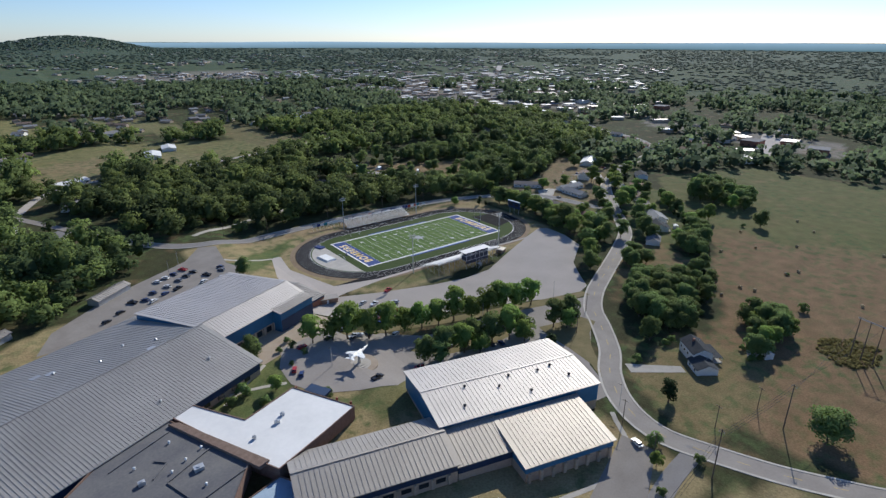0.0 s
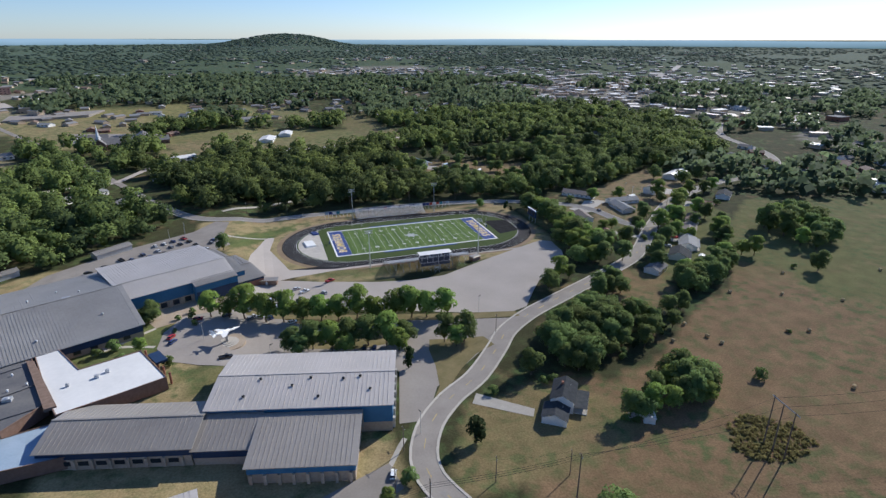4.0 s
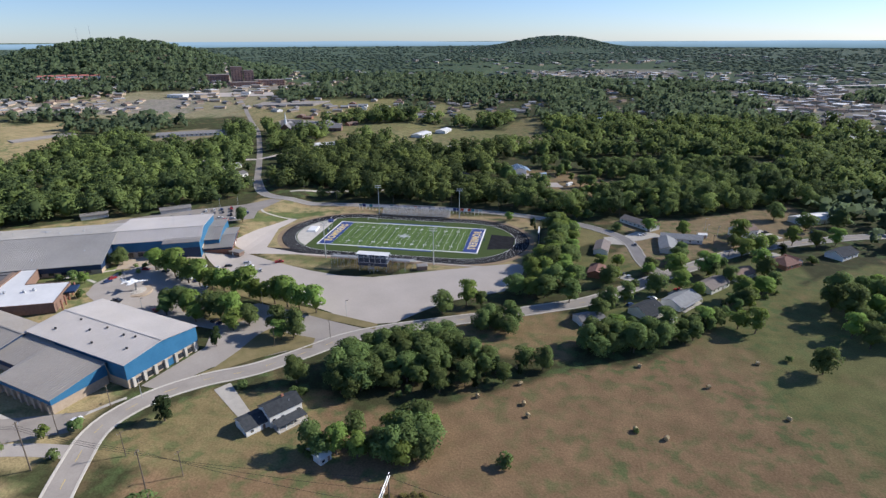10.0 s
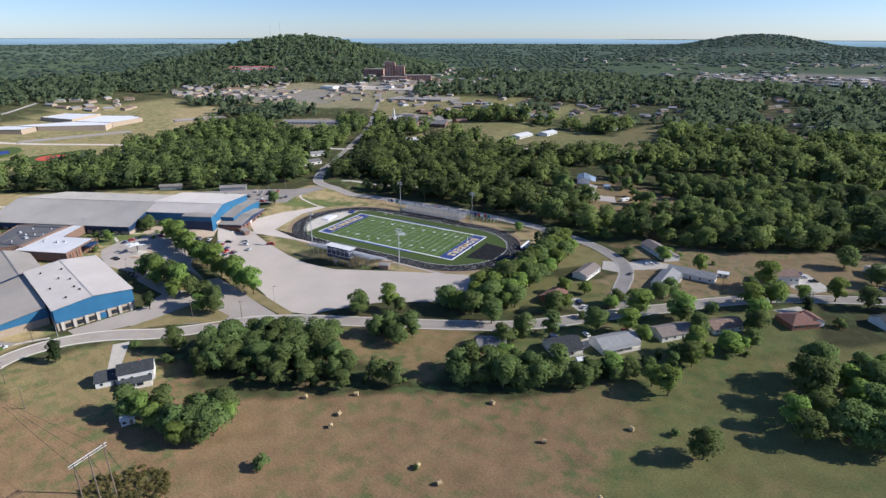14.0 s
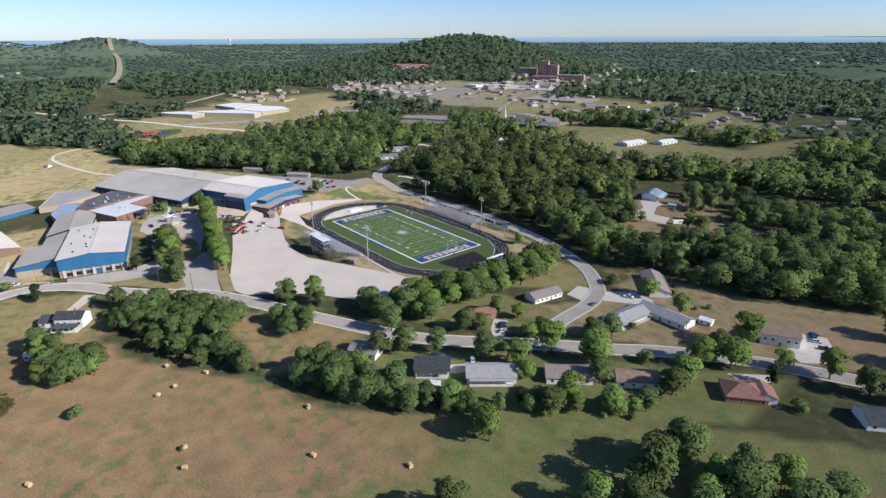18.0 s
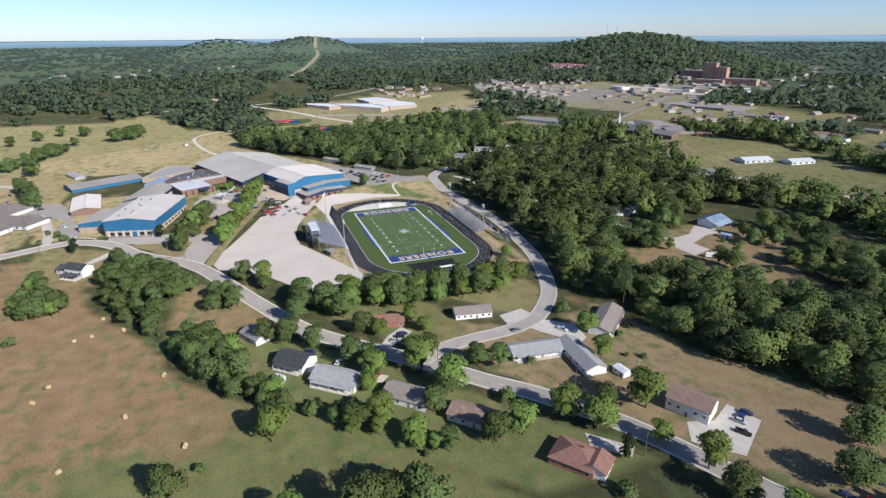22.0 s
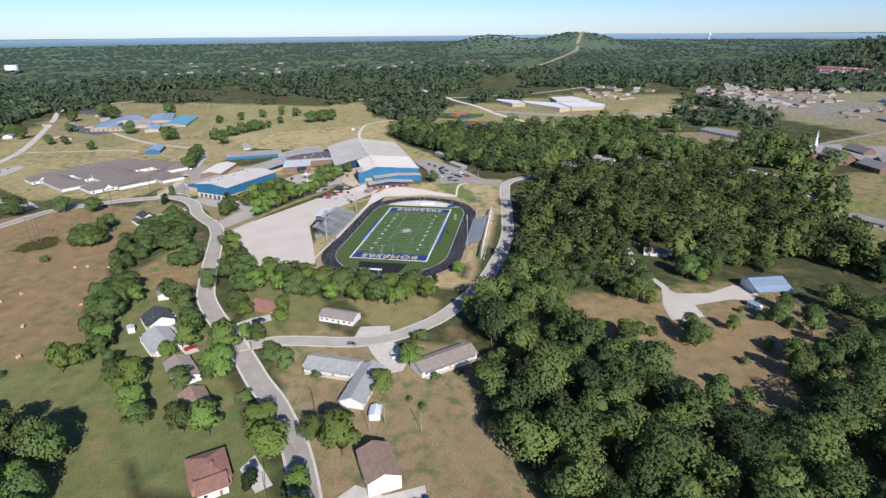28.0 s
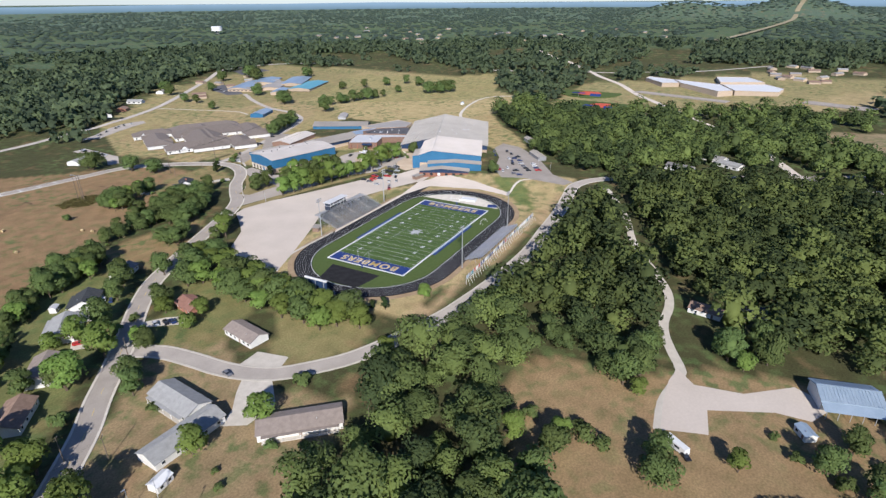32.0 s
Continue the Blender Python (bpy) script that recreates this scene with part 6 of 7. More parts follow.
def keep_near(X, Y):
    ok = (off_line(X, Y, R2) > 9) & (off_line(X, Y, R7) > 8) & (off_line(X, Y, R6) > 8) & (off_line(X, Y, R1) > 11) & (off_line(X, Y, R5) > 9)
    for p in GAPS:
        ok &= ~inside(X, Y, p)
    for p in CLEAR:
        ok &= ~inside(X, Y, p)
    for x, y, r in FARB:
        ok &= np.hypot(X - x, Y - y) > r
    n = value_noise(X, Y, 46, 15) * 0.55 + value_noise(X, Y, 17, 16) * 0.45
    ok &= (n < np.where(Y > 230, 0.66, 0.76)) | (off_line(X, Y, R2) < 40) | ((X > 105) & (X < 195) & (Y < 130))
    for x, y in ((17, 186), (23, 169), (57, 148), (66, 218), (-253, 154), (-250, 152), (-232, 166), (-362, 142), (-385, 122), (74, 236), (-165, 262), (-180, 306), (-62, 338), (-185, 215), (-205, 130)):
        ok &= np.hypot(X - x, Y - y) > 13
    return ok


P_HI = [full_crown(s, r, h, 0.9, 17, 84, 0.27, 7, 5) for s, r, h in ((31, 5.2, 13, ), (32, 4.6, 14.5), (33, 5.6, 12), (34, 4.2, 12.5))]
P_MID = [full_crown(s, r, h, 0.6, 13, 38, 0.43, 6, 5) for s, r, h in ((41, 5.4, 12.5), (42, 4.8, 14), (43, 5.8, 11.5))]
P_NORTH = [full_crown(s, r, h, 0.5, 10, 20, 0.62, 6, 4) for s, r, h in ((45, 5.4, 12.5), (46, 4.8, 14), (47, 5.8, 11.5))]
P_FAR = [full_crown(s, r, h, 0.0, 5, 4, 1.6, 5, 4) for s, r, h in ((51, 5.8, 11), (52, 5.4, 12.5), (53, 6.4, 10.5))]
P_DOT = [core(s, r * 1.86, h * 0.90, -0.5, 5, 4) for s, r, h in ((61, 7, 10), (62, 8, 11), (63, 9, 9))]
P_LOW = [core(s, r * 2.1, h * 0.5, -0.5, 5, 4) for s, r, h in ((64, 7, 10), (65, 8, 11), (66, 9, 9))]

NEAR_END = [(70, 80), (94, 78), (112, 70), (128, 63), (147, 66), (158, 72), (182, 72), (200, 77), (250, 85), (330, 120), (330, 260), (60, 260)]
X, Y, g = scatter(NEAR_END, 11.8, 1, keep_near)
woods("near_woods", X, Y, g, P_HI, 1.5, LEAF, "dense green deciduous woods beside the lane", calm=0.15)
X, Y, g = scatter([(-150, 98), (-128, 82), (-60, 84), (30, 82), (70, 80), (60, 260), (60, 300), (-230, 300), (-190, 190)], 11.2, 2, keep_near)
woods("stadium_woods", X, Y, g, P_MID, 1.58, LEAF, "dense green deciduous woods behind the stadium", calm=0.2)
X, Y, g = scatter(WESTW, 12.2, 3, keep_near)
woods("west_woods", X, Y, g, P_MID, 1.6, LEAF, "dense green woods behind the school", calm=0.2)
X, Y, g = scatter(FARW, 13, 4, keep_near)
woods("north_woods", X, Y, g, P_NORTH, 1.7, LEAF, "green woods with clearings and houses", calm=0.8, tint=(0.0, 0.9))

CUT = [(-2600, 326), (-2397, 283), (-2161, 256), (-1536, 132), (-1176, 46), (-890, -23), (-760, -60)]
TOWN = [(640, 830, 300), (700, 560, 220), (250, 1480, 260), (420, 2080, 220), (620, 120, 140), (-600, 830, 150), (-680, 520, 200), (640, 480, 260), (900, 900, 300), (760, 1150, 260), (1050, 1000, 300), (700, 330, 150), (1300, 1300, 260), (2200, 1500, 200), (560, -20, 120), (-600, 800, 170), (-700, 520, 200), (-620, 140, 170), (-430, -540, 140), (-110, -340, 130), (-40, 660, 150), (400, 1500, 260), (-100, 1700, 240)]


ALLW = [NEARW, FARW, WESTW]


def keep_far(X, Y):
    ok = np.ones(X.shape, bool)
    for p in ALLW + CLEAR:
        ok &= ~inside(X, Y, p)
    for line, w in ((R1, 13), (R2, 12), (R7, 10), (R5, 13), (R8, 12), (CUT, 20)):
        ok &= off_line(X, Y, line) > w
    n = value_noise(X, Y, 90, 5) * 0.6 + value_noise(X, Y, 38, 6) * 0.4
    lim = np.where(np.hypot(X, Y) > 800, 0.74, 0.60)
    for x, y, r in TOWN:
        lim = np.minimum(lim, 0.37 + 0.24 * np.clip(np.hypot(X - x, Y - y) / r - 0.6, 0, 1))
    for hx, hy, a, s in HILLS:
        lim = np.where(np.hypot(X - hx, Y - hy) < s * 1.2, 2.0, lim)
    for x, y, r in FARB:
        ok &= np.hypot(X - x, Y - y) > r
    south = (Y < -150) & (Y > -420) & (np.hypot(X, Y) < 700) & (X > -60)
    return ok & (n < lim) & ~south & ~((np.hypot(X, Y + 60) < 330) & (Y < 80))


ring = lambda a, b: (lambda X, Y: keep_far(X, Y) & (np.hypot(X, Y) >= a) & (np.hypot(X, Y) < b))
sq = lambda r: [(-r, -r), (r, -r), (r, r), (-r, r)]
# the far woods take the leaf colours with haze painted in
X, Y, g = scatter(sq(1250), 16.5, 7, ring(300, 1250))
woods("town_woods", X, Y, g, P_FAR, 1.6, LEAF_TOWN_HAZED, "green tree cover among houses and fields", 0.65, 1.3, 2.0, (-0.15, 0.6))
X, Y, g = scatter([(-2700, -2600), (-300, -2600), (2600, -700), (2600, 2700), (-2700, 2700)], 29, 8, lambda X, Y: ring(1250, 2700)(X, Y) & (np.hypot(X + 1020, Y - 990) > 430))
woods("hill_woods", X, Y, g, P_LOW, 1.5, LEAF_FAR_HAZED, "distant wooded hills", 0.6, 1.2, 3.5, (0.0, 0.4))
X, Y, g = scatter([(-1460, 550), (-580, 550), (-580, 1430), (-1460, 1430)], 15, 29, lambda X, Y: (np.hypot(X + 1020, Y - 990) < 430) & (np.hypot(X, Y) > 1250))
woods("near_hill_woods", X, Y, g, P_FAR, 1.45, LEAF_TOWN_HAZED, "wooded hill behind the hospital", 0.7, 1.25, 1.4, (-0.1, 0.5))
X, Y, g = scatter([(-500, 2600), (700, 2600), (700, 3500), (-500, 3500)], 20, 19, lambda X, Y: np.hypot(X - 104, Y - 2990) < 520)
woods("far_hill_woods", X, Y, g, P_DOT, 0.8, LEAF_FAR_HAZED, "wooded hill beyond the town", 0.7, 1.2, 1.0, (0.0, 0.4))

X, Y, g = scatter([(-3400, -2900), (-300, -2900), (3400, -900), (3400, 3450), (-3400, 3450)], 36, 9, ring(2650, 3430))
woods("remote_woods", X, Y, g, P_LOW, 1.7, LEAF_FAR_HAZED, "wooded plain under the horizon", 0.6, 1.2, 4.0, (0.0, 0.4))
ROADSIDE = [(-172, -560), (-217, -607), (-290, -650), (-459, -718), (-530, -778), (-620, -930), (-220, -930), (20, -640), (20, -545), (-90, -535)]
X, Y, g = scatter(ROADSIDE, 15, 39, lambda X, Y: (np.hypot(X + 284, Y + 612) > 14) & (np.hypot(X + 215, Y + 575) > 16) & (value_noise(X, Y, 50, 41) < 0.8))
woods("roadside_woods", X, Y, g, P_FAR, 1.6, LEAF_TOWN_HAZED, "green woods along the far road", 0.65, 1.3)

setting("power_line_cut", ribbon(MB(), spline(CUT[:5], 30), -8, 8, 5.0), surf("bare_cut_soil", (0.23, 0.20, 0.12), (0.31, 0.265, 0.17), 0.02, 1.0), "bare tan strip cut up the wooded hill", "ground")
setting("bare_strip", ribbon(MB(), spline([(-840, -830), (-869, -803), (-970, -690), (-1074, -600), (-1150, -560)], 20), -13, 13, 3.0), MATS["bare_cut_soil"], "bare pale strip of soil among the far woods", "ground")

# weeds round the power poles
X, Y, g = scatter([(47, -245), (54, -235), (66, -231), (78, -242), (77, -252), (60, -256), (50, -252)], 1.5, 23, lambda X, Y: value_noise(X, Y, 6, 24) < 0.86)
P_WEED = [full_crown(s, 1.4, 1.1, 0.0, 6, 16, 0.2, 5, 4) for s in (81, 82, 83)]
woods("brush", X, Y, g, P_WEED, 0.95, leaf_mat("dry_weeds", (0.20, 0.19, 0.07), (0.36, 0.335, 0.125), 0.5), "olive and brown weeds round the power poles", 0.5, 1.2, 2.0)

# ---- hay bales ----
bale = thing("hay_bale", 76, -179.5, 0, 20, "round golden hay bale lying on the mown meadow", "hay bale", "hay bales on the meadow")
roll = MB()
for i in range(16):
    a, b2 = 2 * math.pi * i / 16, 2 * math.pi * (i + 1) / 16
    pa, pb2 = (0.78 * math.cos(a), 0.78 + 0.78 * math.sin(a)), (0.78 * math.cos(b2), 0.78 + 0.78 * math.sin(b2))
    roll.face((pa[0], -0.78, pa[1]), (pb2[0], -0.78, pb2[1]), (pb2[0], 0.78, pb2[1]), (pa[0], 0.78, pa[1]))
    for s in (-0.78, 0.78):
        roll.face((0, s * 0.94, 0.78), (pa[0], s, pa[1]), (pb2[0], s, pb2[1]))
part("roll", roll, HAY, bale)
m = MB()
for s in (-0.5, -0.2, 0.15, 0.45):
    for i in range(16):
        a, b2 = 2 * math.pi * i / 16, 2 * math.pi * (i + 1) / 16
        m.tube((0.79 * math.cos(a), s, 0.78 + 0.79 * math.sin(a)), (0.79 * math.cos(b2), s, 0.78 + 0.79 * math.sin(b2)), 0.025, None, 3)
part("twine", m, surf("pale_twine", (0.5, 0.42, 0.28), (0.55, 0.47, 0.33), 2.0), bale)
for i, (x, y) in enumerate(((94, -181), (96, -188), (141, -146), (166, -157), (144, -192), (134, -189), (190, -173), (191, -135), (92, -168), (90, -156), (232, -168), (260, -210), (215, -215), (120, -232), (250, -150))):
    q = copy_thing(bale, pose(x, y, up(x, y), 0, 0, 37 * i))

# ---- cars ----
def paint(name, c):
    m = surf(name, c, tuple(v * 1.12 for v in c), 0.8, 0.3, 0.1, bump=0.0, spread=0.05, spec=0.6)
    return m


def car_mesh(L=4.6, W=1.8, truck=False):
    """Body and glass of a car, loaf-shaped, nose towards its own +x."""
    body, glass = MB(), MB()
    a, b = L / 2, W / 2
    sec = [(-a, 0.45, 0.82), (-a + 0.15, 0.32, 0.98), (a - 1.1, 0.3, 0.95), (a - 0.2, 0.32, 0.82), (a, 0.42, 0.68)]
    for (x0, l0, h0), (x1, l1, h1) in zip(sec, sec[1:]):
        body.face((x0, -b, l0), (x1, -b, l1), (x1, -b * 0.97, h1), (x0, -b * 0.97, h0))
        body.face((x0, b, l0), (x0, b * 0.97, h0), (x1, b * 0.97, h1), (x1, b, l1))
        body.face((x0, -b * 0.97, h0), (x1, -b * 0.97, h1), (x1, b * 0.97, h1), (x0, b * 0.97, h0))
        body.face((x0, -b, l0), (x0, b, l0), (x1, b, l1), (x1, -b, l1))
    body.face((-a, -b, 0.45), (-a, -b, 0.82), (-a, b, 0.82), (-a, b, 0.45)).face((a, -b, 0.42), (a, b, 0.42), (a, b, 0.68), (a, -b, 0.68))
    x0, x1, x2, x3 = (-0.4, -0.2, 0.75, 1.35) if truck else (-a + 0.25, -a + 0.85, 0.35, 1.15)
    h, k = (1.75 if truck else 1.48), b * 0.74
    glass.face((x0, -b * 0.93, 0.96), (x3, -b * 0.93, 0.94), (x2, -k, h - 0.05), (x1, -k, h - 0.05))
    glass.face((x0, b * 0.93, 0.96), (x1, k, h - 0.05), (x2, k, h - 0.05), (x3, b * 0.93, 0.94))
    glass.face((x0, -b * 0.93, 0.96), (x1, -k, h - 0.05), (x1, k, h - 0.05), (x0, b * 0.93, 0.96))
    glass.face((x3, -b * 0.93, 0.94), (x3, b * 0.93, 0.94), (x2, k, h - 0.05), (x2, -k, h - 0.05))
    body.box((x1 + x2) / 2, 0, h - 0.02, x2 - x1 + 0.06, 2 * k + 0.06, 0.07)
    if truck:
        body.box(-a / 2 - 0.25, b - 0.08, 1.0, a - 0.3, 0.12, 0.35).box(-a / 2 - 0.25, -b + 0.08, 1.0, a - 0.3, 0.12, 0.35)
    return body, glass


def car(name, cat, color, mat, L=4.6, W=1.8, truck=False):
    t = thing(name, 0, 0, 0, 0, "%s %s parked on the pavement" % (color, "pickup truck" if truck else "saloon car"), cat, "parked vehicles")
    body, glass = car_mesh(L, W, truck)
    part("body", body, mat, t)
    part("glasshouse", glass, GLASS, t)
    for x in (-L * 0.31, L * 0.31):
        for y in (-W / 2 + 0.1, W / 2 - 0.1):
            w = MB()
            w.tube((x, y - 0.11, 0.33), (x, y + 0.11, 0.33), 0.33, 0.33, 10)
            part("wheel", w, RUBBER, t)
    return t


PAINTS = [("white", (0.75, 0.75, 0.74)), ("silver", (0.5, 0.51, 0.52)), ("black", (0.02, 0.02, 0.022)), ("red", (0.4, 0.03, 0.03)), ("dark blue", (0.03, 0.05, 0.14)), ("grey", (0.2, 0.2, 0.21))]
CARS = []
for nm, c in PAINTS:
    CARS.append(car("car", "car", nm, paint(nm.replace(" ", "_") + "_car_paint", c)))
for nm, c in PAINTS[:4]:
    CARS.append(car("pickup_truck", "truck", nm, MATS[nm.replace(" ", "_") + "_car_paint"], 5.5, 1.95, True))
SPOTS = [(-99, -98, 110), (-89, -92, 110), (-96, -86, 110), (-103, -88, 110), (-109, -90, 110), (-80, -72, 20), (-111, -84, 110), (-73, -86, 110), (-84, -83, 110), (-93, -74, 20), (-89, -106, 20), (-119, -97, 20), (-108, -100, 20), (-109, -84, 110), (-102, -84, 110), (-92, -81, 110), (-87, -90, 110), (-75, -93, 110), (-75, -86, 110), (-84, -67.5, 20), (-98, -78, 110), (-80, -87, 110), (-70, -77, 110), (-65, -62, 30), (-112, -86, 110), (-105, -80, 110),
         (-142, -112, 60), (-141, -116.7, 60), (-97, -137, 150), (-90, -143, 150), (-84, -128, 0), (-76, -131, 10), (-94, -151 + 8, 150), (-132, -97, 10), (-104, -98, 0), (-60, -142, 75), (-56, -144, 75), (-118, -137.5, 10),
         (-173, -7, 35), (-159, 2, 35), (-171, 4, 125), (-156, 13, 125), (-138, -1, 20), (-132, 14, 125), (-131, 19, 125), (-135, 3, 20), (-166, 18, 125), (-156, 24, 125), (-189, -28, 35), (-178, -22, 35), (-189, -11, 35), (-176, -3, 125), (-182, -2, 125), (-163, 8, 125), (-166, -1, 35), (-151, 17, 125), (-146, 21, 125), (-161, 21, 125), (-150, 28, 125), (-196, -18, 35), (-141, 12, 125), (-145, 3, 35),
         (145, -90, 50), (144, -86, 50), (157, -76, 140), (173, -63, 140), (253, 50, 30), (248, 54, 30), (245, 60, 30), (246, 57, 120), (145, -45, 70), (143, -43, 70), (148, -48, 70), (159, 9, 80), (122, 171, 40), (-86, -242, 40), (-96, -234, 40), (-120, -250, 120), (-150, -262, 120), (-66, -222, 70), (166, 30, 30), (286, 56, 30), (290, 60, 120), (306, 66, 120)]
random.seed(12)
first = {}
for i, (x, y, a) in enumerate(SPOTS):
    k = random.choice([0, 1, 1, 2, 2, 2, 3, 4, 4, 5, 5, 6, 8, 8, 9])
    m = pose(x, y, up(x, y) + 0.13, 0, 0, a + random.uniform(-4, 4))
    if k in first:
        copy_thing(CARS[k], m)
    else:
        CARS[k].matrix_basis, first[k] = m, 1
for k in range(len(CARS)):
    if k not in first:
        CARS[k].matrix_basis = pose(-128 + 3 * k, -98, up(-128 + 3 * k, -98) + 0.13, 0, 0, 10)
camper = thing("travel_trailer", 119, 168, 0, 55, "white travel trailer parked on dry grass", "trailer")
part("body", MB().box(0, 0, 1.65, 8.5, 2.4, 2.4, 0, 0.96), WHITE, camper)
part("window", MB().box(1, -1.2, 1.9, 2.0, 0.06, 0.8), GLASS, camper)
for x in (-0.9, 0.9):
    part("wheel", MB().tube((x, -1.2, 0.35), (x, 1.2, 0.35), 0.35, 0.35, 10), RUBBER, camper)
part("hitch", MB().tube((4.2, 0, 0.5), (5.6, 0, 0.5), 0.1), BLACKMETAL, camper)

# ---- poles and wires ----
def pole(x, y, rz, h=11.0, label="weathered wooden utility pole with a crossarm"):
    t = thing("utility_pole", x, y, up(x, y), rz, label, "utility pole", "utility poles")
    part("post", MB().cyl(0, 0, -0.3, h, 0.17, 0.11, 7), WOODPOLE, t)
    part("crossarm", MB().box(0, 0, h - 0.6, 2.4, 0.12, 0.14), WOODPOLE, t)
    for e in (-1.05, 0, 1.05):
        part("insulator", MB().cyl(e, 0, h - 0.53, h - 0.3, 0.06, 0.05, 6), STEEL, t)
    return t


P0 = pole(-36, -234, 75, 10)
POLES = [(-12, -238, 75), (-67, -229, 120), (112, 66.5, 120), (155, 73, 100), (186, 78, 100), (60, 77, 95), (20, 80, 90), (-30, 80, 90), (-80, 77, 85), (208, 10, 40), (-4, -283, 60), (-86, -264, 30), (2, -146, 40), (62, -98, 60), (-20, -158, 45), (-60, -212, 100), (215, -2, 40), (250, 10, 40), (170, -35, 45), (290, 48, 60), (-110, 80, 70)]
for x, y, a in POLES:
    copy_thing(P0, pose(x, y, up(x, y), 0, 0, a))
for x, y in ((217, 34), (213, 52), (211, 38)):
    t = thing("yard_light_pole", x, y, 0, 0, "slim pale yard light pole on the lawn", "lamp post")
    part("post", MB().cyl(0, 0, -0.2, 8.5, 0.12, 0.08, 7), STEEL, t)
    part("lamp", MB().box(0.5, 0, 8.4, 1.1, 0.25, 0.18), STEEL, t)
for x, y, a in ((-100, -142, 30), (-128, -118, 200), (-52, -205, 100), (2, -124, 30), (-46, -120, 60), (-150, 38, 30), (-158, 25, 30)):
    t = thing("lamp_post", x, y, up(x, y), a, "tall grey steel car park lamp post", "lamp post", "lamp posts")
    part("post", MB().cyl(0, 0, 0, 9.0, 0.12, 0.08, 7), STEEL, t)
    part("lamp", MB().box(0.7, 0, 8.95, 1.4, 0.3, 0.16), BLACKMETAL, t)


def tall_pole(x, y, h):
    t = thing("power_pole", x, y, up(x, y), 0, "tall dark wooden power line pole in the meadow", "utility pole", "power line poles")
    part("post", MB().cyl(0, 0, -0.3, h, 0.24, 0.15, 8), WOODPOLE, t)
    part("crossarm", MB().box(0, 0, h - 0.5, 0.16, 1.7, 0.16), WOODPOLE, t)
    for e in (-0.75, 0.75):
        part("insulator", MB().cyl(0, e, h - 1.3, h - 0.55, 0.08, 0.08, 6), STEEL, t)
    return t


ROW = ((59.5, -245.6, 19.5), (58.7, -249.8, 19.0), (58.9, -254.2, 18.6))
pyl = thing("power_pylon", 59, -250, 0, 0, "three dark wooden posts joined by a pale beam in the weeds", "pylon")
for x, y, h in ROW:
    part("post", MB().cyl(x - 59, y + 250, -0.3, h, 0.26, 0.17, 8), WOODPOLE, pyl)
part("crossarm", MB().tube((0.4, 5.4, 19.2), (0, -5.6, 18.2), 0.16).tube((0.8, 5.2, 18.6), (0.4, -5.6, 17.7), 0.1), STEEL, pyl, "pale beam across the posts")
for x, y, h in ((-16.2, -249, 19.0), (-61, -246, 19.0)):
    tall_pole(x, y, h)
hf = thing("power_pylon", 111, -261, 0, 0, "steel H-frame of the power line with a pale double crossarm", "pylon")
for e in (-3.0, 3.0):
    part("post", MB().cyl(0, e, -0.3, 20.6, 0.26, 0.18, 8), STEEL, hf)
for e in (-0.35, 0.35):
    part("crossarm", MB().box(e, 0, 20.0, 0.16, 10.5, 0.22), STEEL, hf, "pale crossarm")
part("brace", MB().tube((0, -3, 10), (0, 3, 16), 0.09).tube((0, 3, 10), (0, -3, 16), 0.09), STEEL, hf)
for e in (-4.9, 0, 4.9):
    part("insulator", MB().cyl(0, e, 18.6, 19.8, 0.1, 0.1, 6), STEEL, hf)


def wire(p, q, sag, r=0.025):
    """A hanging cable."""
    t = thing("power_line", *[(a + b) / 2 for a, b in zip(p[:2], q[:2])], 0, 0, "thin dark sagging power cable between poles", "power line", "power lines")
    c, m, pts = ((p[0] + q[0]) / 2, (p[1] + q[1]) / 2), MB(), []
    for i in range(11):
        k = i / 10
        pts.append((p[0] + (q[0] - p[0]) * k - c[0], p[1] + (q[1] - p[1]) * k - c[1], p[2] + (q[2] - p[2]) * k - sag * 4 * k * (1 - k)))
    for a in pts:
        m.v += [(a[0], a[1], a[2] + r), (a[0] + r, a[1] + r, a[2]), (a[0], a[1], a[2] - r), (a[0] - r, a[1] - r, a[2])]
    for i in range(10):
        for j in range(4):
            m.f.append((4 * i + j, 4 * i + (j + 1) % 4, 4 * i + 4 + (j + 1) % 4, 4 * i + 4 + j))
    part("cable", m, BLACKMETAL, t)


for k, (x, y, h) in enumerate(ROW):
    wire((x, y, h - 1.0), (111, -265.9 + 4.9 * (2 - k), 18.7), 0.8, 0.05)
    wire((x, y, h - 1.0), (-16.2, -249.8 + 0.8 * k, 18.0), 1.4, 0.05)
    wire((-16.2, -249.8 + 0.8 * k, 18.0), (-61, -246.8 + 0.8 * k, 18.0), 0.8, 0.05)
    wire((-61, -246.8 + 0.8 * k, 18.0), (-170, -262 + 0.8 * k, 22.0), 1.6, 0.05)
    wire((111, -265.9 + 4.9 * (2 - k), 18.7), (360, -300 + 4.9 * k, 18.7), 4.0, 0.05)
for a, b2 in (((-36, -234), (-12, -238)), ((112, 66.5), (155, 73)), ((155, 73), (186, 78)), ((60, 77), (112, 66.5)), ((20, 80), (60, 77)), ((-30, 80), (20, 80)), ((-80, 77), (-30, 80)), ((-110, 80), (-80, 77)), ((208, 10), (250, 10)), ((170, -35), (208, 10)), ((250, 10), (290, 48))):
    h = 10.0
    wire((*a, 9.6), (*b2, 9.6), 0.7, 0.02)

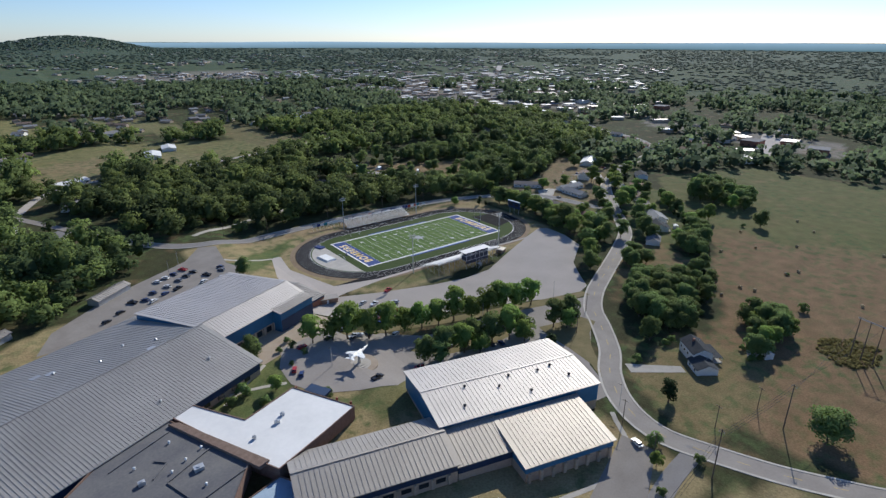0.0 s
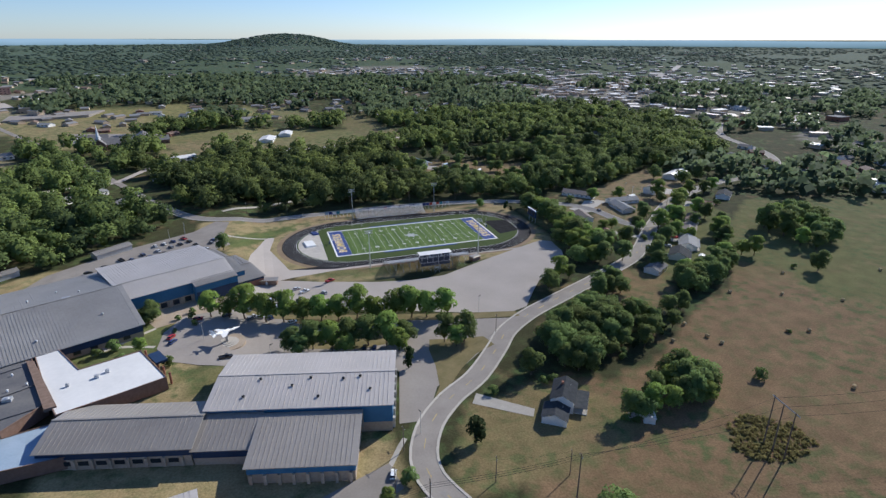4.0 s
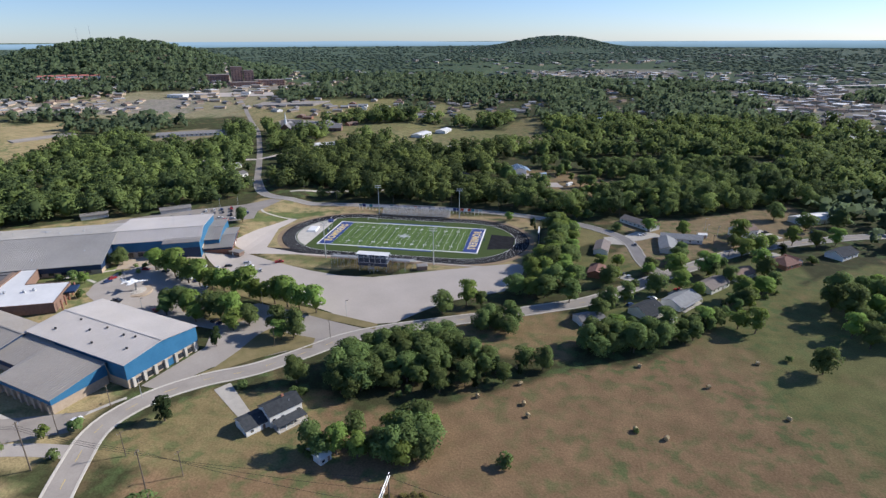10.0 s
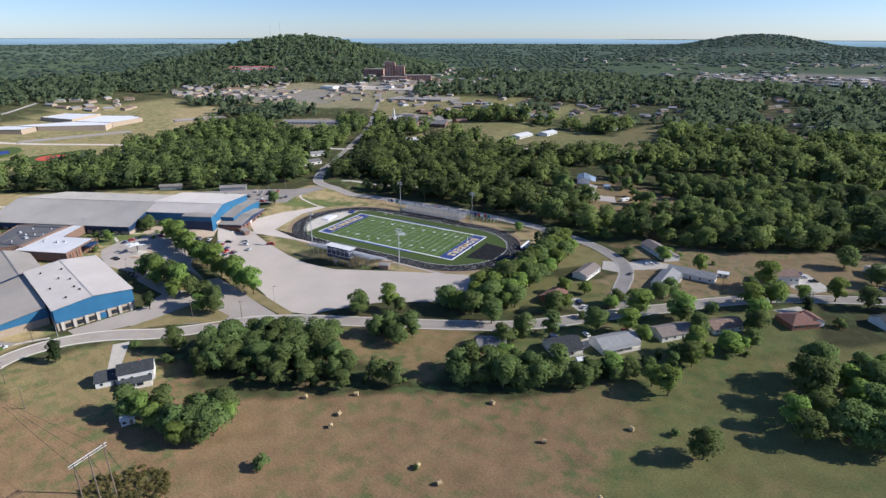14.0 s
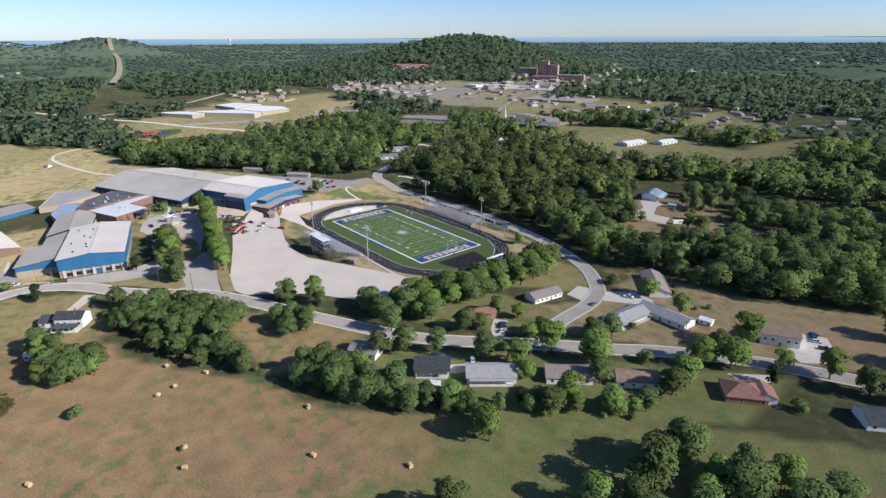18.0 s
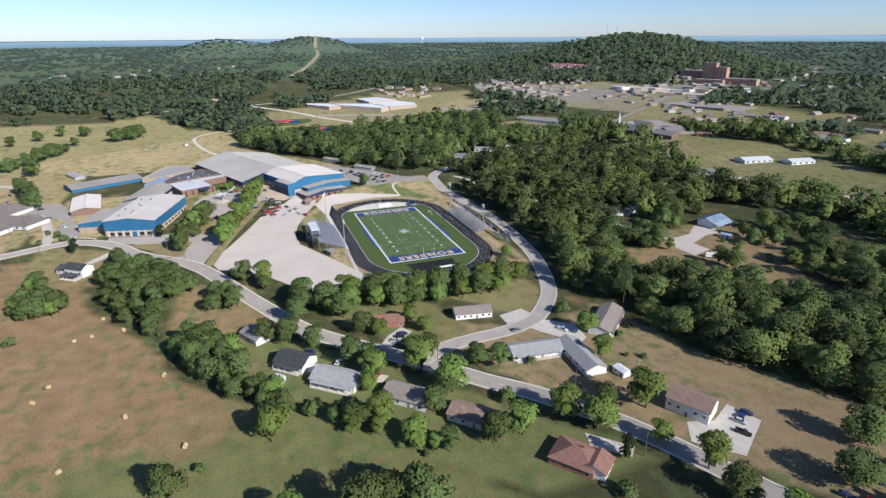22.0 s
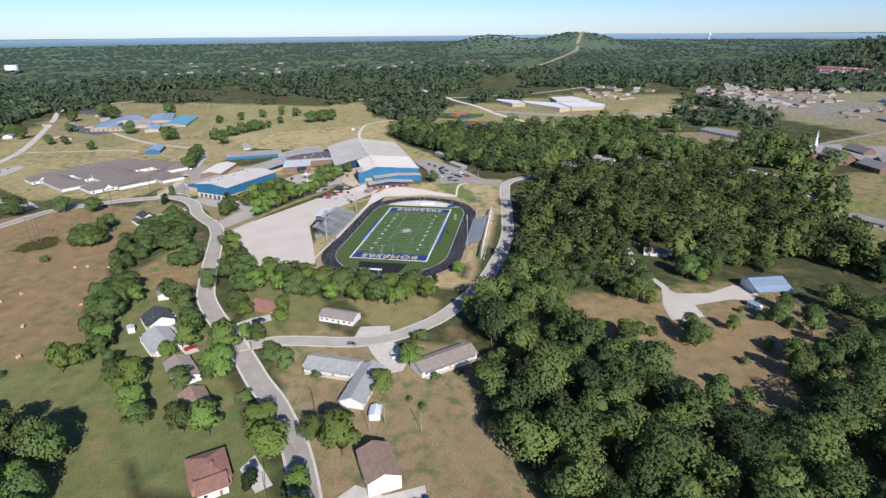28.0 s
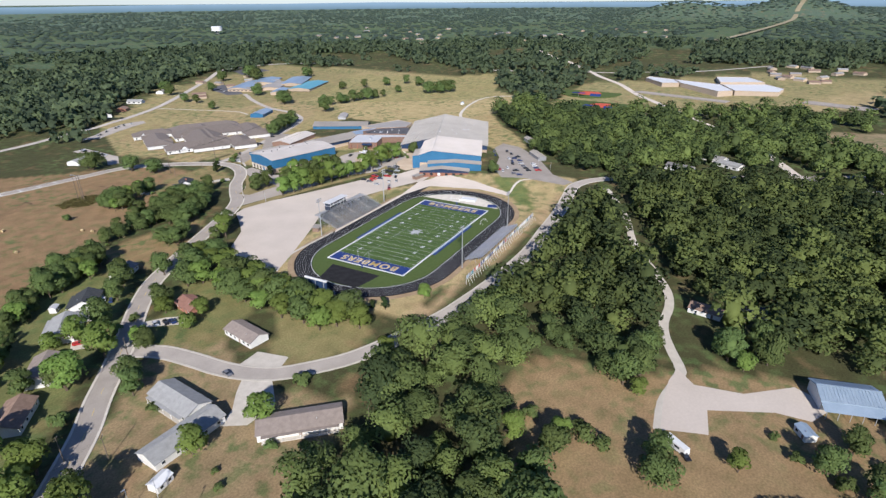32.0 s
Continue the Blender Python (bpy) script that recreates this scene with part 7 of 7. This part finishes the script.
# ---- beyond: schools, church, hospital, town ----
RW = spline([(-52, -236), (-80, -240), (-136, -257), (-200, -280), (-240, -303), (-264, -340), (-276, -388), (-306, -447), (-340, -499)], 6)
road("road_5", RW, 6.5, "worn asphalt road beside the school", False, LANE, 0.06)
RF = spline([(140, -470), (40, -462), (-40, -469), (-102, -480), (-149, -494), (-212, -524), (-284, -571), (-351, -617), (-418, -664), (-500, -722), (-564, -716), (-635, -666), (-690, -560)], 8)
road("road_6", RF, 8, "grey asphalt road over the fields", False, LANE, 0.3)
setting("footpath_field", ribbon(MB(), spline([(-204, -515), (-216, -478), (-226, -445), (-237, -406), (-230, -380)], 6), -1.2, 1.2, 0.06), CONC, "pale track over dry grass", "footpath")
for poly, mat, lab in (([(-50, -434), (-72, -443), (-101, -462), (-125, -466), (-143, -461), (-138, -448), (-120, -443), (-100, -440), (-66, -424)], LANE, "worn asphalt lot beside the low building"),
                       ([(-34, -398), (-30, -340), (-16, -318), (-8, -322), (-20, -342), (-22, -398)], LANE, "worn asphalt drive with a turning loop"),
                       ([(-350, -592), (-320, -514), (-338, -500), (-372, -548), (-384, -592)], DARKROOF, "dark asphalt school lot"), ([(-503, -697), (-476, -646), (-540, -640), (-560, -700)], DARKROOF, "dark asphalt school lot")):
    paved("far_parking_lot", poly, 0.1, mat, lab, "parking lot")
RG = spline([(-225, 215), (-190, 290), (-95, 330), (50, 380), (150, 420)], 8)
road("road_7", RG, 7, "pale asphalt road among the trees", False, LOT, 0.3)

paved("pavement_shed", [(21.3, -219.3), (28.2, -215.1), (31.7, -217.4), (27.6, -221.0)], 0.1, CONC, "small pale concrete pad beside the white shed", "pavement")
nur = thing("nursing_home", -118, -322, up(-118, -322), 0, "sprawling low building with brown-grey hip roofs and white gables", "building")
for cx2, cy2, l, w, a in ((0, 0, 100, 28, 60), (34, 30, 64, 24, 150), (-26, -34, 74, 26, 150), (40, -26, 58, 24, 60), (-40, 22, 64, 24, 60), (4, 52, 44, 22, 60), (22, -56, 40, 22, 150), (16, 14, 80, 34, 60), (-12, -10, 74, 34, 150)):
    c, s = math.cos(radians(a)), math.sin(radians(a))
    rh = 0.38 * w / 2
    wl = MB().box(cx2, cy2, 1.6, l - 1.2, w - 1.2, 3.2, radians(a))
    part("wall", wl, SIDING, nur)
    A, B = l / 2, w / 2
    P = lambda x, y, z: (cx2 + x * c - y * s, cy2 + x * s + y * c, z)
    for sg in (-1, 1):
        part("roof", MB().face(P(-A, sg * B, 3.1), P(A, sg * B, 3.1), P(A - B, 0, 3.1 + rh), P(-A + B, 0, 3.1 + rh)).face(P(sg * A, -B, 3.1), P(sg * A, B, 3.1), P(sg * (A - B), 0, 3.1 + rh)), UMBERROOF, nur)
        for e in (-0.25,) if sg < 0 else (0.25,):
            gx0 = e * l
            part("gable", MB().face(P(gx0 - 4.2, sg * (B + 0.4), 2.6), P(gx0 + 4.2, sg * (B + 0.4), 2.6), P(gx0, sg * (B + 0.4), 5.9)), WHITE, nur, "white pointed gable")
            part("gable_roof", MB().face(P(gx0 - 4.6, sg * (B + 0.5), 2.7), P(gx0, sg * (B + 0.5), 6.1), P(gx0, sg * B * 0.1, 6.1)).face(P(gx0 + 4.6, sg * (B + 0.5), 2.7), P(gx0, sg * (B + 0.5), 6.1), P(gx0, sg * B * 0.1, 6.1)), UMBERROOF, nur)
        for i in range(8):
            wx = -A + 3 + i * (l - 6) / 7
            q = P(wx, sg * (B - 0.55), 1.5)
            part("window", MB().box(*q, 1.4, 0.12, 1.3, radians(a)), GLASS, nur)


def block(name, x, y, rz, L, W, h, roofmat, wallmat, label, cat, bands=0, gable=0.0):
    """A plain far building with a roof slab and rows of windows."""
    t = thing(name, x, y, up(x, y) - 0.5, rz, label, cat)
    part("wall", MB().box(0, 0, h / 2, L, W, h), wallmat, t)
    if gable:
        for s in (-1, 1):
            part("roof", MB().face((-L / 2 - 0.5, s * (W / 2 + 0.5), h), (L / 2 + 0.5, s * (W / 2 + 0.5), h), (L / 2 + 0.5, 0, h + gable), (-L / 2 - 0.5, 0, h + gable)), roofmat, t)
        for s in (-1, 1):
            part("gable", MB().face((s * L / 2, -W / 2, h), (s * L / 2, W / 2, h), (s * L / 2, 0, h + gable)), wallmat, t)
    else:
        part("roof", MB().box(0, 0, h + 0.25, L + 0.8, W + 0.8, 0.5), roofmat, t)
    for k in range(bands):
        for s in (-1, 1):
            n = max(2, int(L / 6))
            for i in range(n):
                part("window", MB().box(-L / 2 + (i + 0.5) * L / n, s * (W / 2 + 0.03), 1.9 + 3.5 * k, L / n * 0.4, 0.1, 1.3), GLASS, t)
    return t


for x, y, a, L, W, roofm in ((-392, -545, 25, 90, 30, BLUEROOF), (-440, -550, 30, 66, 34, BLUEROOF), (-462, -505, 30, 90, 34, BLUEROOF), (-410, -505, 30, 70, 30, METALROOF), (-366, -520, 115, 50, 26, METALROOF), (-436, -456, 20, 90, 34, surf("turquoise_roof", (0.16, 0.42, 0.50), (0.2, 0.48, 0.56), 0.2, 0.5)), (-376, -462, 30, 46, 18, BLUEROOF)):
    block("school_block", x, y, a, L, W, 3.6, roofm, TANBRICK, "low school block with a pale blue metal roof", "school building", 1, 1.8)
block("pavilion", -236, -362, 24, 34, 16, 4.2, BLUEROOF, BLUEWALL, "blue metal shed with a pale roof", "shed", 0, 2.2)
block("storage_shed", -270, -262, 30, 26, 9, 3.0, METALROOF, STEEL, "long low grey metal shed in the grass", "shed", 0, 1.2)
block("small_hut", -408, -168, 20, 6, 4, 2.6, BLUEROOF, WHITE, "small hut with a blue roof in the field", "shed", 0, 1.2)
for poly, h in (([(-711, 23), (-690, 20), (-640, 52), (-650, 75), (-690, 62)], 5.2), ([(-690, 64), (-650, 77), (-600, 120), (-585, 132), (-600, 150), (-660, 130)], 6.4), ([(-662, 132), (-602, 152), (-612, 205), (-650, 212), (-690, 190)], 5.4), ([(-664, 130), (-692, 188), (-745, 165), (-730, 120)], 5.8)):
    ms, cx, cy = flat_block("middle_school", poly, h + 5, MEMBRANE, TANBRICK, "large modern school with a white flat roof", 0.5)
    ms.location.z = min(up(*p) for p in poly) - 4
for poly, mat, lab in (([(-600, 30), (-560, 150), (-545, 145), (-585, 20)], ASPHALT, "asphalt school lot"), ([(-590, 240), (-560, 310), (-540, 300), (-570, 230)], ASPHALT, "asphalt school lot"), ([(-320, 420), (-230, 420), (-220, 470), (-330, 500)], ASPHALT, "asphalt church lot"), ([(-440, 600), (-340, 640), (-330, 700), (-450, 660)], ASPHALT, "asphalt lot")):
    cx2, cy2 = poly[0]
    setting("far_parking_lot", MB().prism(poly, up(cx2, cy2) - 3, max(up(*p) for p in poly) + 0.15), mat, lab, "parking lot")
for x, y in ((-478, 4), (-560, -34)):
    d = thing("baseball_diamond", x, y, up(x, y) + 0.15, 0, "red clay baseball infield with blue dugout roofs", "baseball field")
    part("outfield", MB().cyl(0, 0, -3, 0.25, 44, 44, 24), TURFMAT, d)
    part("infield", MB().cyl(8, 0, -1, 0.35, 17, 17, 20), RED, d)
    part("dugout", MB().box(30, 14, 1.6, 5, 14, 3.0), BLUEPAINT, d)
    part("stand_roof", MB().box(36, -8, 4.2, 9, 18, 0.3), BLUEPAINT, d)
    part("stand_post", MB().box(36, -8, 2, 0.5, 0.5, 4.2), STEEL, d)
# church
ch = block("church", -262, 400, 12, 44, 18, 6, SHINGLE, BROWNBRICK, "brick church with grey steep roofs and a white spire", "church", 1, 7)
part("cross_wing", MB().box(-14, 0, 3.5, 14, 34, 7).face((-21, -17, 7), (-7, -17, 7), (-14, -17, 14)).face((-21, 17, 7), (-7, 17, 7), (-14, 17, 14)), BROWNBRICK, ch)
for s in (-1, 1):
    part("wing_roof", MB().face((-14 + s * 7.6, -17.5, 6.8), (-14 + s * 7.6, 17.5, 6.8), (-14, 17.5, 14.2), (-14, -17.5, 14.2)), SHINGLE, ch)
part("spire", MB().cyl(-14, -10, 8, 15, 2.2, 2.0, 8).cyl(-14, -10, 15, 30, 1.9, 0.05, 8), WHITE, ch, "white pointed spire")
for x, y, a, L, W in ((-218, 420, 12, 30, 16), (-236, 446, 100, 36, 18), (-290, 440, 12, 30, 14)):
    block("church_hall", x, y, a, L, W, 5, SHINGLE, BROWNBRICK, "church hall with a steep grey roof", "church", 1, 5)
# hospital; its brick is paler than BRICK, haze painted into the colour
for x, y, a, L, W, h, b2 in ((-637, 896, 30, 26, 20, 37, 9), (-612, 905, 30, 22, 24, 30, 7), (-560, 905, 30, 66, 30, 12, 3), (-690, 900, 30, 50, 34, 14, 3), (-600, 860, 30, 60, 26, 9, 2)):
    block("hospital_wing", x, y, a, L, W, h, TAUPE, surf("hazed_pink_brick", (0.40, 0.235, 0.175), (0.48, 0.30, 0.23), 0.4, 0.9), "red-brick hospital block with a flat roof", "hospital", b2)
for i in range(12):
    x, y = -968 + (i % 6) * 17 - (i // 6) * 10, 660 + (i % 6) * 13 + (i // 6) * 26
    block("apartment_house", x, y, 40, 18, 12, 7, surf("red_tile_roof", (0.35, 0.12, 0.10), (0.42, 0.17, 0.13), 0.5), SIDING, "white apartment house with a red roof", "house", 2, 3)
for x, y, a, L, W, roofm, lab in ((-362, 142, 35, 30, 16, WHITEROOF, "low building with a white roof in the woods"), (-385, 122, 35, 26, 14, WHITEROOF, "low white-roofed building in the woods"), (-250, 152, 60, 22, 10, SHINGLE, "grey-roofed house at the wood's edge"), (-232, 166, 60, 20, 10, PALESHINGLE, "pale-roofed house at the wood's edge"), (-395, 345, 30, 90, 26, SHINGLE, "long grey-roofed building by the road"), (-84, 425, 80, 34, 18, WHITEROOF, "white-roofed hall beside a lot"), (-58, 460, 80, 28, 16, WHITEROOF, "white-roofed hall beside a lot"), (-118, 575, 20, 50, 26, SHINGLE, "grey-roofed building on open grass"), (-165, 262, 40, 18, 11, WHITEROOF, "white-roofed house among trees"), (-180, 306, 30, 34, 14, WHITEROOF, "low white-roofed building by the road"), (-62, 338, 40, 26, 12, METALROOF, "grey-roofed house by the clearing"), (-185, 215, 60, 18, 11, SHINGLE, "house under the trees"), (185, 605, 40, 26, 14, BLUEROOF, "house with a pale blue roof among trees"), (-205, 130, 70, 20, 12, SHINGLE, "long roof among trees")):
    block("far_building", x, y, a, L, W, 3.6, roofm, SIDING, lab, "building", 1, 2.0)

RS = random.Random(31)
ROOFS = [METALROOF, PALEROOF, SHINGLE, WHITEROOF, SHINGLE, PALESHINGLE, BROWNSHINGLE]
shop = []
for i in range(6):
    L, W, h = RS.uniform(18, 46), RS.uniform(14, 28), RS.uniform(4, 8)
    shop.append(block("town_building", 740 + 60 * (i % 3), 400 + 60 * (i // 3), RS.uniform(0, 90), L, W, h, ROOFS[i % 4], [SIDING, TANBRICK, BRICK][i % 3], "low town building with a pale flat roof", "building", 1))
home = []
for i in range(6):
    home.append(block("town_house", 430 + 34 * i, 60 + 30 * (i % 2), RS.uniform(0, 180), RS.uniform(14, 20), RS.uniform(9, 12), 3.2, [SHINGLE, PALESHINGLE, BROWNSHINGLE][i % 3], [SIDING, SIDING, BRICK][i % 3], "small house with a gable roof in the town", "house", 1, 2.2))
TAKEN = []


def spread(cx, cy, rx, ry, n, gap):
    """Places for buildings, apart from one another."""
    out = []
    for _ in range(n * 6):
        a, q = RS.uniform(0, 6.28), math.sqrt(RS.random())
        x, y = cx + rx * q * math.cos(a), cy + ry * q * math.sin(a)
        if len(out) < n and all(abs(x - u) + abs(y - v) > gap for u, v in TAKEN) and math.hypot(x, y) > 330 and float(off_line([x], [y], R2)[0]) > 16:
            TAKEN.append((x, y))
            out.append((x, y, RS.choice([10, 55, 100, 145]) + RS.uniform(-8, 8)))
    return out


for cx2, cy2, rx, ry, n in ((790, 480, 130, 160, 10), (700, 320, 110, 80, 8), (540, 0, 110, 70, 6), (-520, 690, 120, 90, 8)):
    for x, y, a in spread(cx2, cy2, rx, ry, n, 44):
        copy_thing(RS.choice(shop), pose(x, y, up(x, y) - 0.3, 0, 0, a))
for cx2, cy2, rx, ry, n in ((480, 120, 130, 100, 10), (-260, 560, 120, 120, 8), (150, 560, 250, 150, 10), (420, 330, 200, 150, 10)):
    for x, y, a in spread(cx2, cy2, rx, ry, n, 26):
        copy_thing(RS.choice(home), pose(x, y, up(x, y) - 0.3, 0, 0, a))

for k, (x, y, a) in enumerate(((-284, -612, 30), (-215, -575, 120), (-172, -541, 40), (-138, -522, 60), (-2, -351, 20))):
    copy_thing(home[k % 3], pose(x, y, up(x, y) - 0.3, 0, 0, a))
for k, (x, y, a) in enumerate(((-104, -454, 60), (-108, -455, 60), (-116, -457, 60), (-125, -456, 60), (-88, -446, 60), (-72, -436, 60), (-76, -438, 60), (-28, -392, 0), (-27, -386, 0), (-28, -372, 0), (-27, -360, 0), (-26, -354, 0), (-176, -291, 30), (-184, -294, 30), (-210, -300, 30), (-340, -540, 25), (-350, -562, 25), (-346, -556, 25))):
    copy_thing(CARS[(k * 5 + 2) % len(CARS)], pose(x, y, up(x, y) + 0.15, 0, 0, a))

# the far town: hundreds of small roofs, one mesh for each kind of roof
far_town = {}


def far_box(x, y, a, L, W, h, gable, mat):
    wl, rf = far_town.setdefault(mat.name, (MB(), MB(), mat))[:2]
    z = up(x, y) - 0.5
    c, s = math.cos(radians(a)), math.sin(radians(a))
    P = lambda u, v, w: (x + u * c - v * s, y + u * s + v * c, z + w)
    wl.box(x, y, z + h / 2, L, W, h, radians(a))
    A, B = L / 2 + 0.5, W / 2 + 0.5
    if gable:
        for e in (-1, 1):
            rf.face(P(-A, e * B, h), P(A, e * B, h), P(A, 0, h + gable), P(-A, 0, h + gable))
            wl.face(P(e * L / 2, -W / 2, h), P(e * L / 2, W / 2, h), P(e * L / 2, 0, h + gable))
    else:
        rf.box(x, y, z + h + 0.2, L + 1, W + 1, 0.5, radians(a))


for cx2, cy2, rx, ry, n in ((950, 900, 260, 220, 80), (1100, 1050, 200, 160, 30), (760, 1180, 240, 140, 46), (1350, 1350, 260, 220, 24), (300, 1500, 380, 220, 36), (-100, 1900, 400, 260, 30), (-450, 1250, 240, 180, 22), (1900, 1900, 300, 300, 20), (860, 2300, 400, 300, 30), (640, 830, 180, 260, 120), (720, 480, 110, 180, 40), (240, 1470, 220, 130, 60), (420, 2080, 200, 120, 30), (620, 110, 60, 170, 9), (-590, 800, 140, 90, 24), (640, 560, 220, 160, 60), (1000, 700, 260, 200, 70), (1500, 1000, 300, 250, 60), (600, 1350, 300, 200, 60), (1200, 1600, 400, 300, 70)):
    for x, y, a in spread(cx2, cy2, rx, ry, int(n * 0.75), 38):
        far_box(x, y, a, RS.uniform(12, 30), RS.uniform(9, 20), RS.uniform(3.4, 6), 0, RS.choice([WHITEROOF, METALROOF, WHITEROOF, PALEROOF, BROWNSHINGLE, SHINGLE, PALEROOF]))
for cx2, cy2, rx, ry, n in ((-740, 500, 140, 110, 60), (-860, 620, 130, 110, 30), (-480, 620, 130, 140, 22), (420, 560, 300, 200, 26), (-100, 950, 500, 350, 90), (500, 1000, 300, 250, 50), (-330, -620, 160, 120, 10), (-800, 250, 90, 70, 16), (-900, 1250, 300, 250, 24), (0, 2700, 600, 300, 30), (-1500, -300, 300, 300, 16), (-1300, -900, 300, 300, 14), (250, 800, 350, 200, 70), (-250, 700, 200, 160, 40), (-300, 1100, 300, 250, 60), (-760, 900, 200, 160, 40), (700, 750, 300, 200, 60)):
    for x, y, a in spread(cx2, cy2, rx, ry, n, 22):
        far_box(x, y, a, RS.uniform(12, 20), RS.uniform(8, 12), 3.2, 2.0, RS.choice([SHINGLE, PALESHINGLE, BROWNSHINGLE, SHINGLE]))
for mn, (wl, rf, mat) in far_town.items():
    ob = tagged(new("far_town_walls", wl.mesh("far_town_walls", TANBRICK)), "pale walls of the far town's houses", "town", kind="stuff")
    tagged(new("far_town_roofs", rf.mesh("far_town_roofs", mat)), "small roofs of the far town among trees", "town", kind="stuff")
for cx2, cy2, L, W, a in ((950, 900, 420, 26, 25), (900, 980, 300, 24, 115), (760, 1170, 360, 24, 10), (1050, 1060, 260, 40, 60), (800, 500, 200, 40, 70), (730, 350, 160, 60, 40), (600, 20, 240, 26, 20), (-560, 720, 180, 60, 30), (-700, 480, 200, 20, 20), (1250, 1250, 400, 20, 45)):
    m = MB()
    line = [(cx2 + (k / 8 - 0.5) * L * math.cos(radians(a)), cy2 + (k / 8 - 0.5) * L * math.sin(radians(a))) for k in range(9)]
    tagged(new("far_parking_lot", ribbon(m, line, -W / 2, W / 2, 0.8).mesh("far_parking_lot", LOT)), "pale paved street and lots of the town", "parking lot", kind="structure")
tank = thing("water_tower", -1102, -1407, up(-1102, -1407), 0, "white water tank on a rise above the woods", "water tower")
part("tank", MB().cyl(0, 0, 10, 24, 17, 17, 20), WHITE, tank)
part("base", MB().cyl(0, 0, -1, 10, 6, 5, 12), CONC, tank)
tank2 = thing("water_tower", 200, 3300, up(200, 3300), 0, "slim white water tower on the skyline", "water tower")
part("bulb", MB().cyl(0, 0, 30, 42, 9, 9, 14), WHITE, tank2)
part("stem", MB().cyl(0, 0, -1, 30, 2.5, 2.5, 10), WHITE, tank2)
tank3 = thing("water_tower", -3230, 1075, up(-3230, 1075), 0, "slim white water tower on the wooded skyline", "water tower")
part("bulb", MB().cyl(0, 0, 24, 36, 8, 8, 14), WHITE, tank3)
part("stem", MB().cyl(0, 0, -1, 24, 2.2, 2.2, 10), WHITE, tank3)
for x, y in ((-1085, 935), (-1060, 950)):
    mast = thing("radio_mast", x, y, up(x, y), 0, "thin steel radio mast on the hilltop", "mast")
    part("lattice", MB().cyl(0, 0, 0, 46, 0.5, 0.3, 4), STEEL, mast)
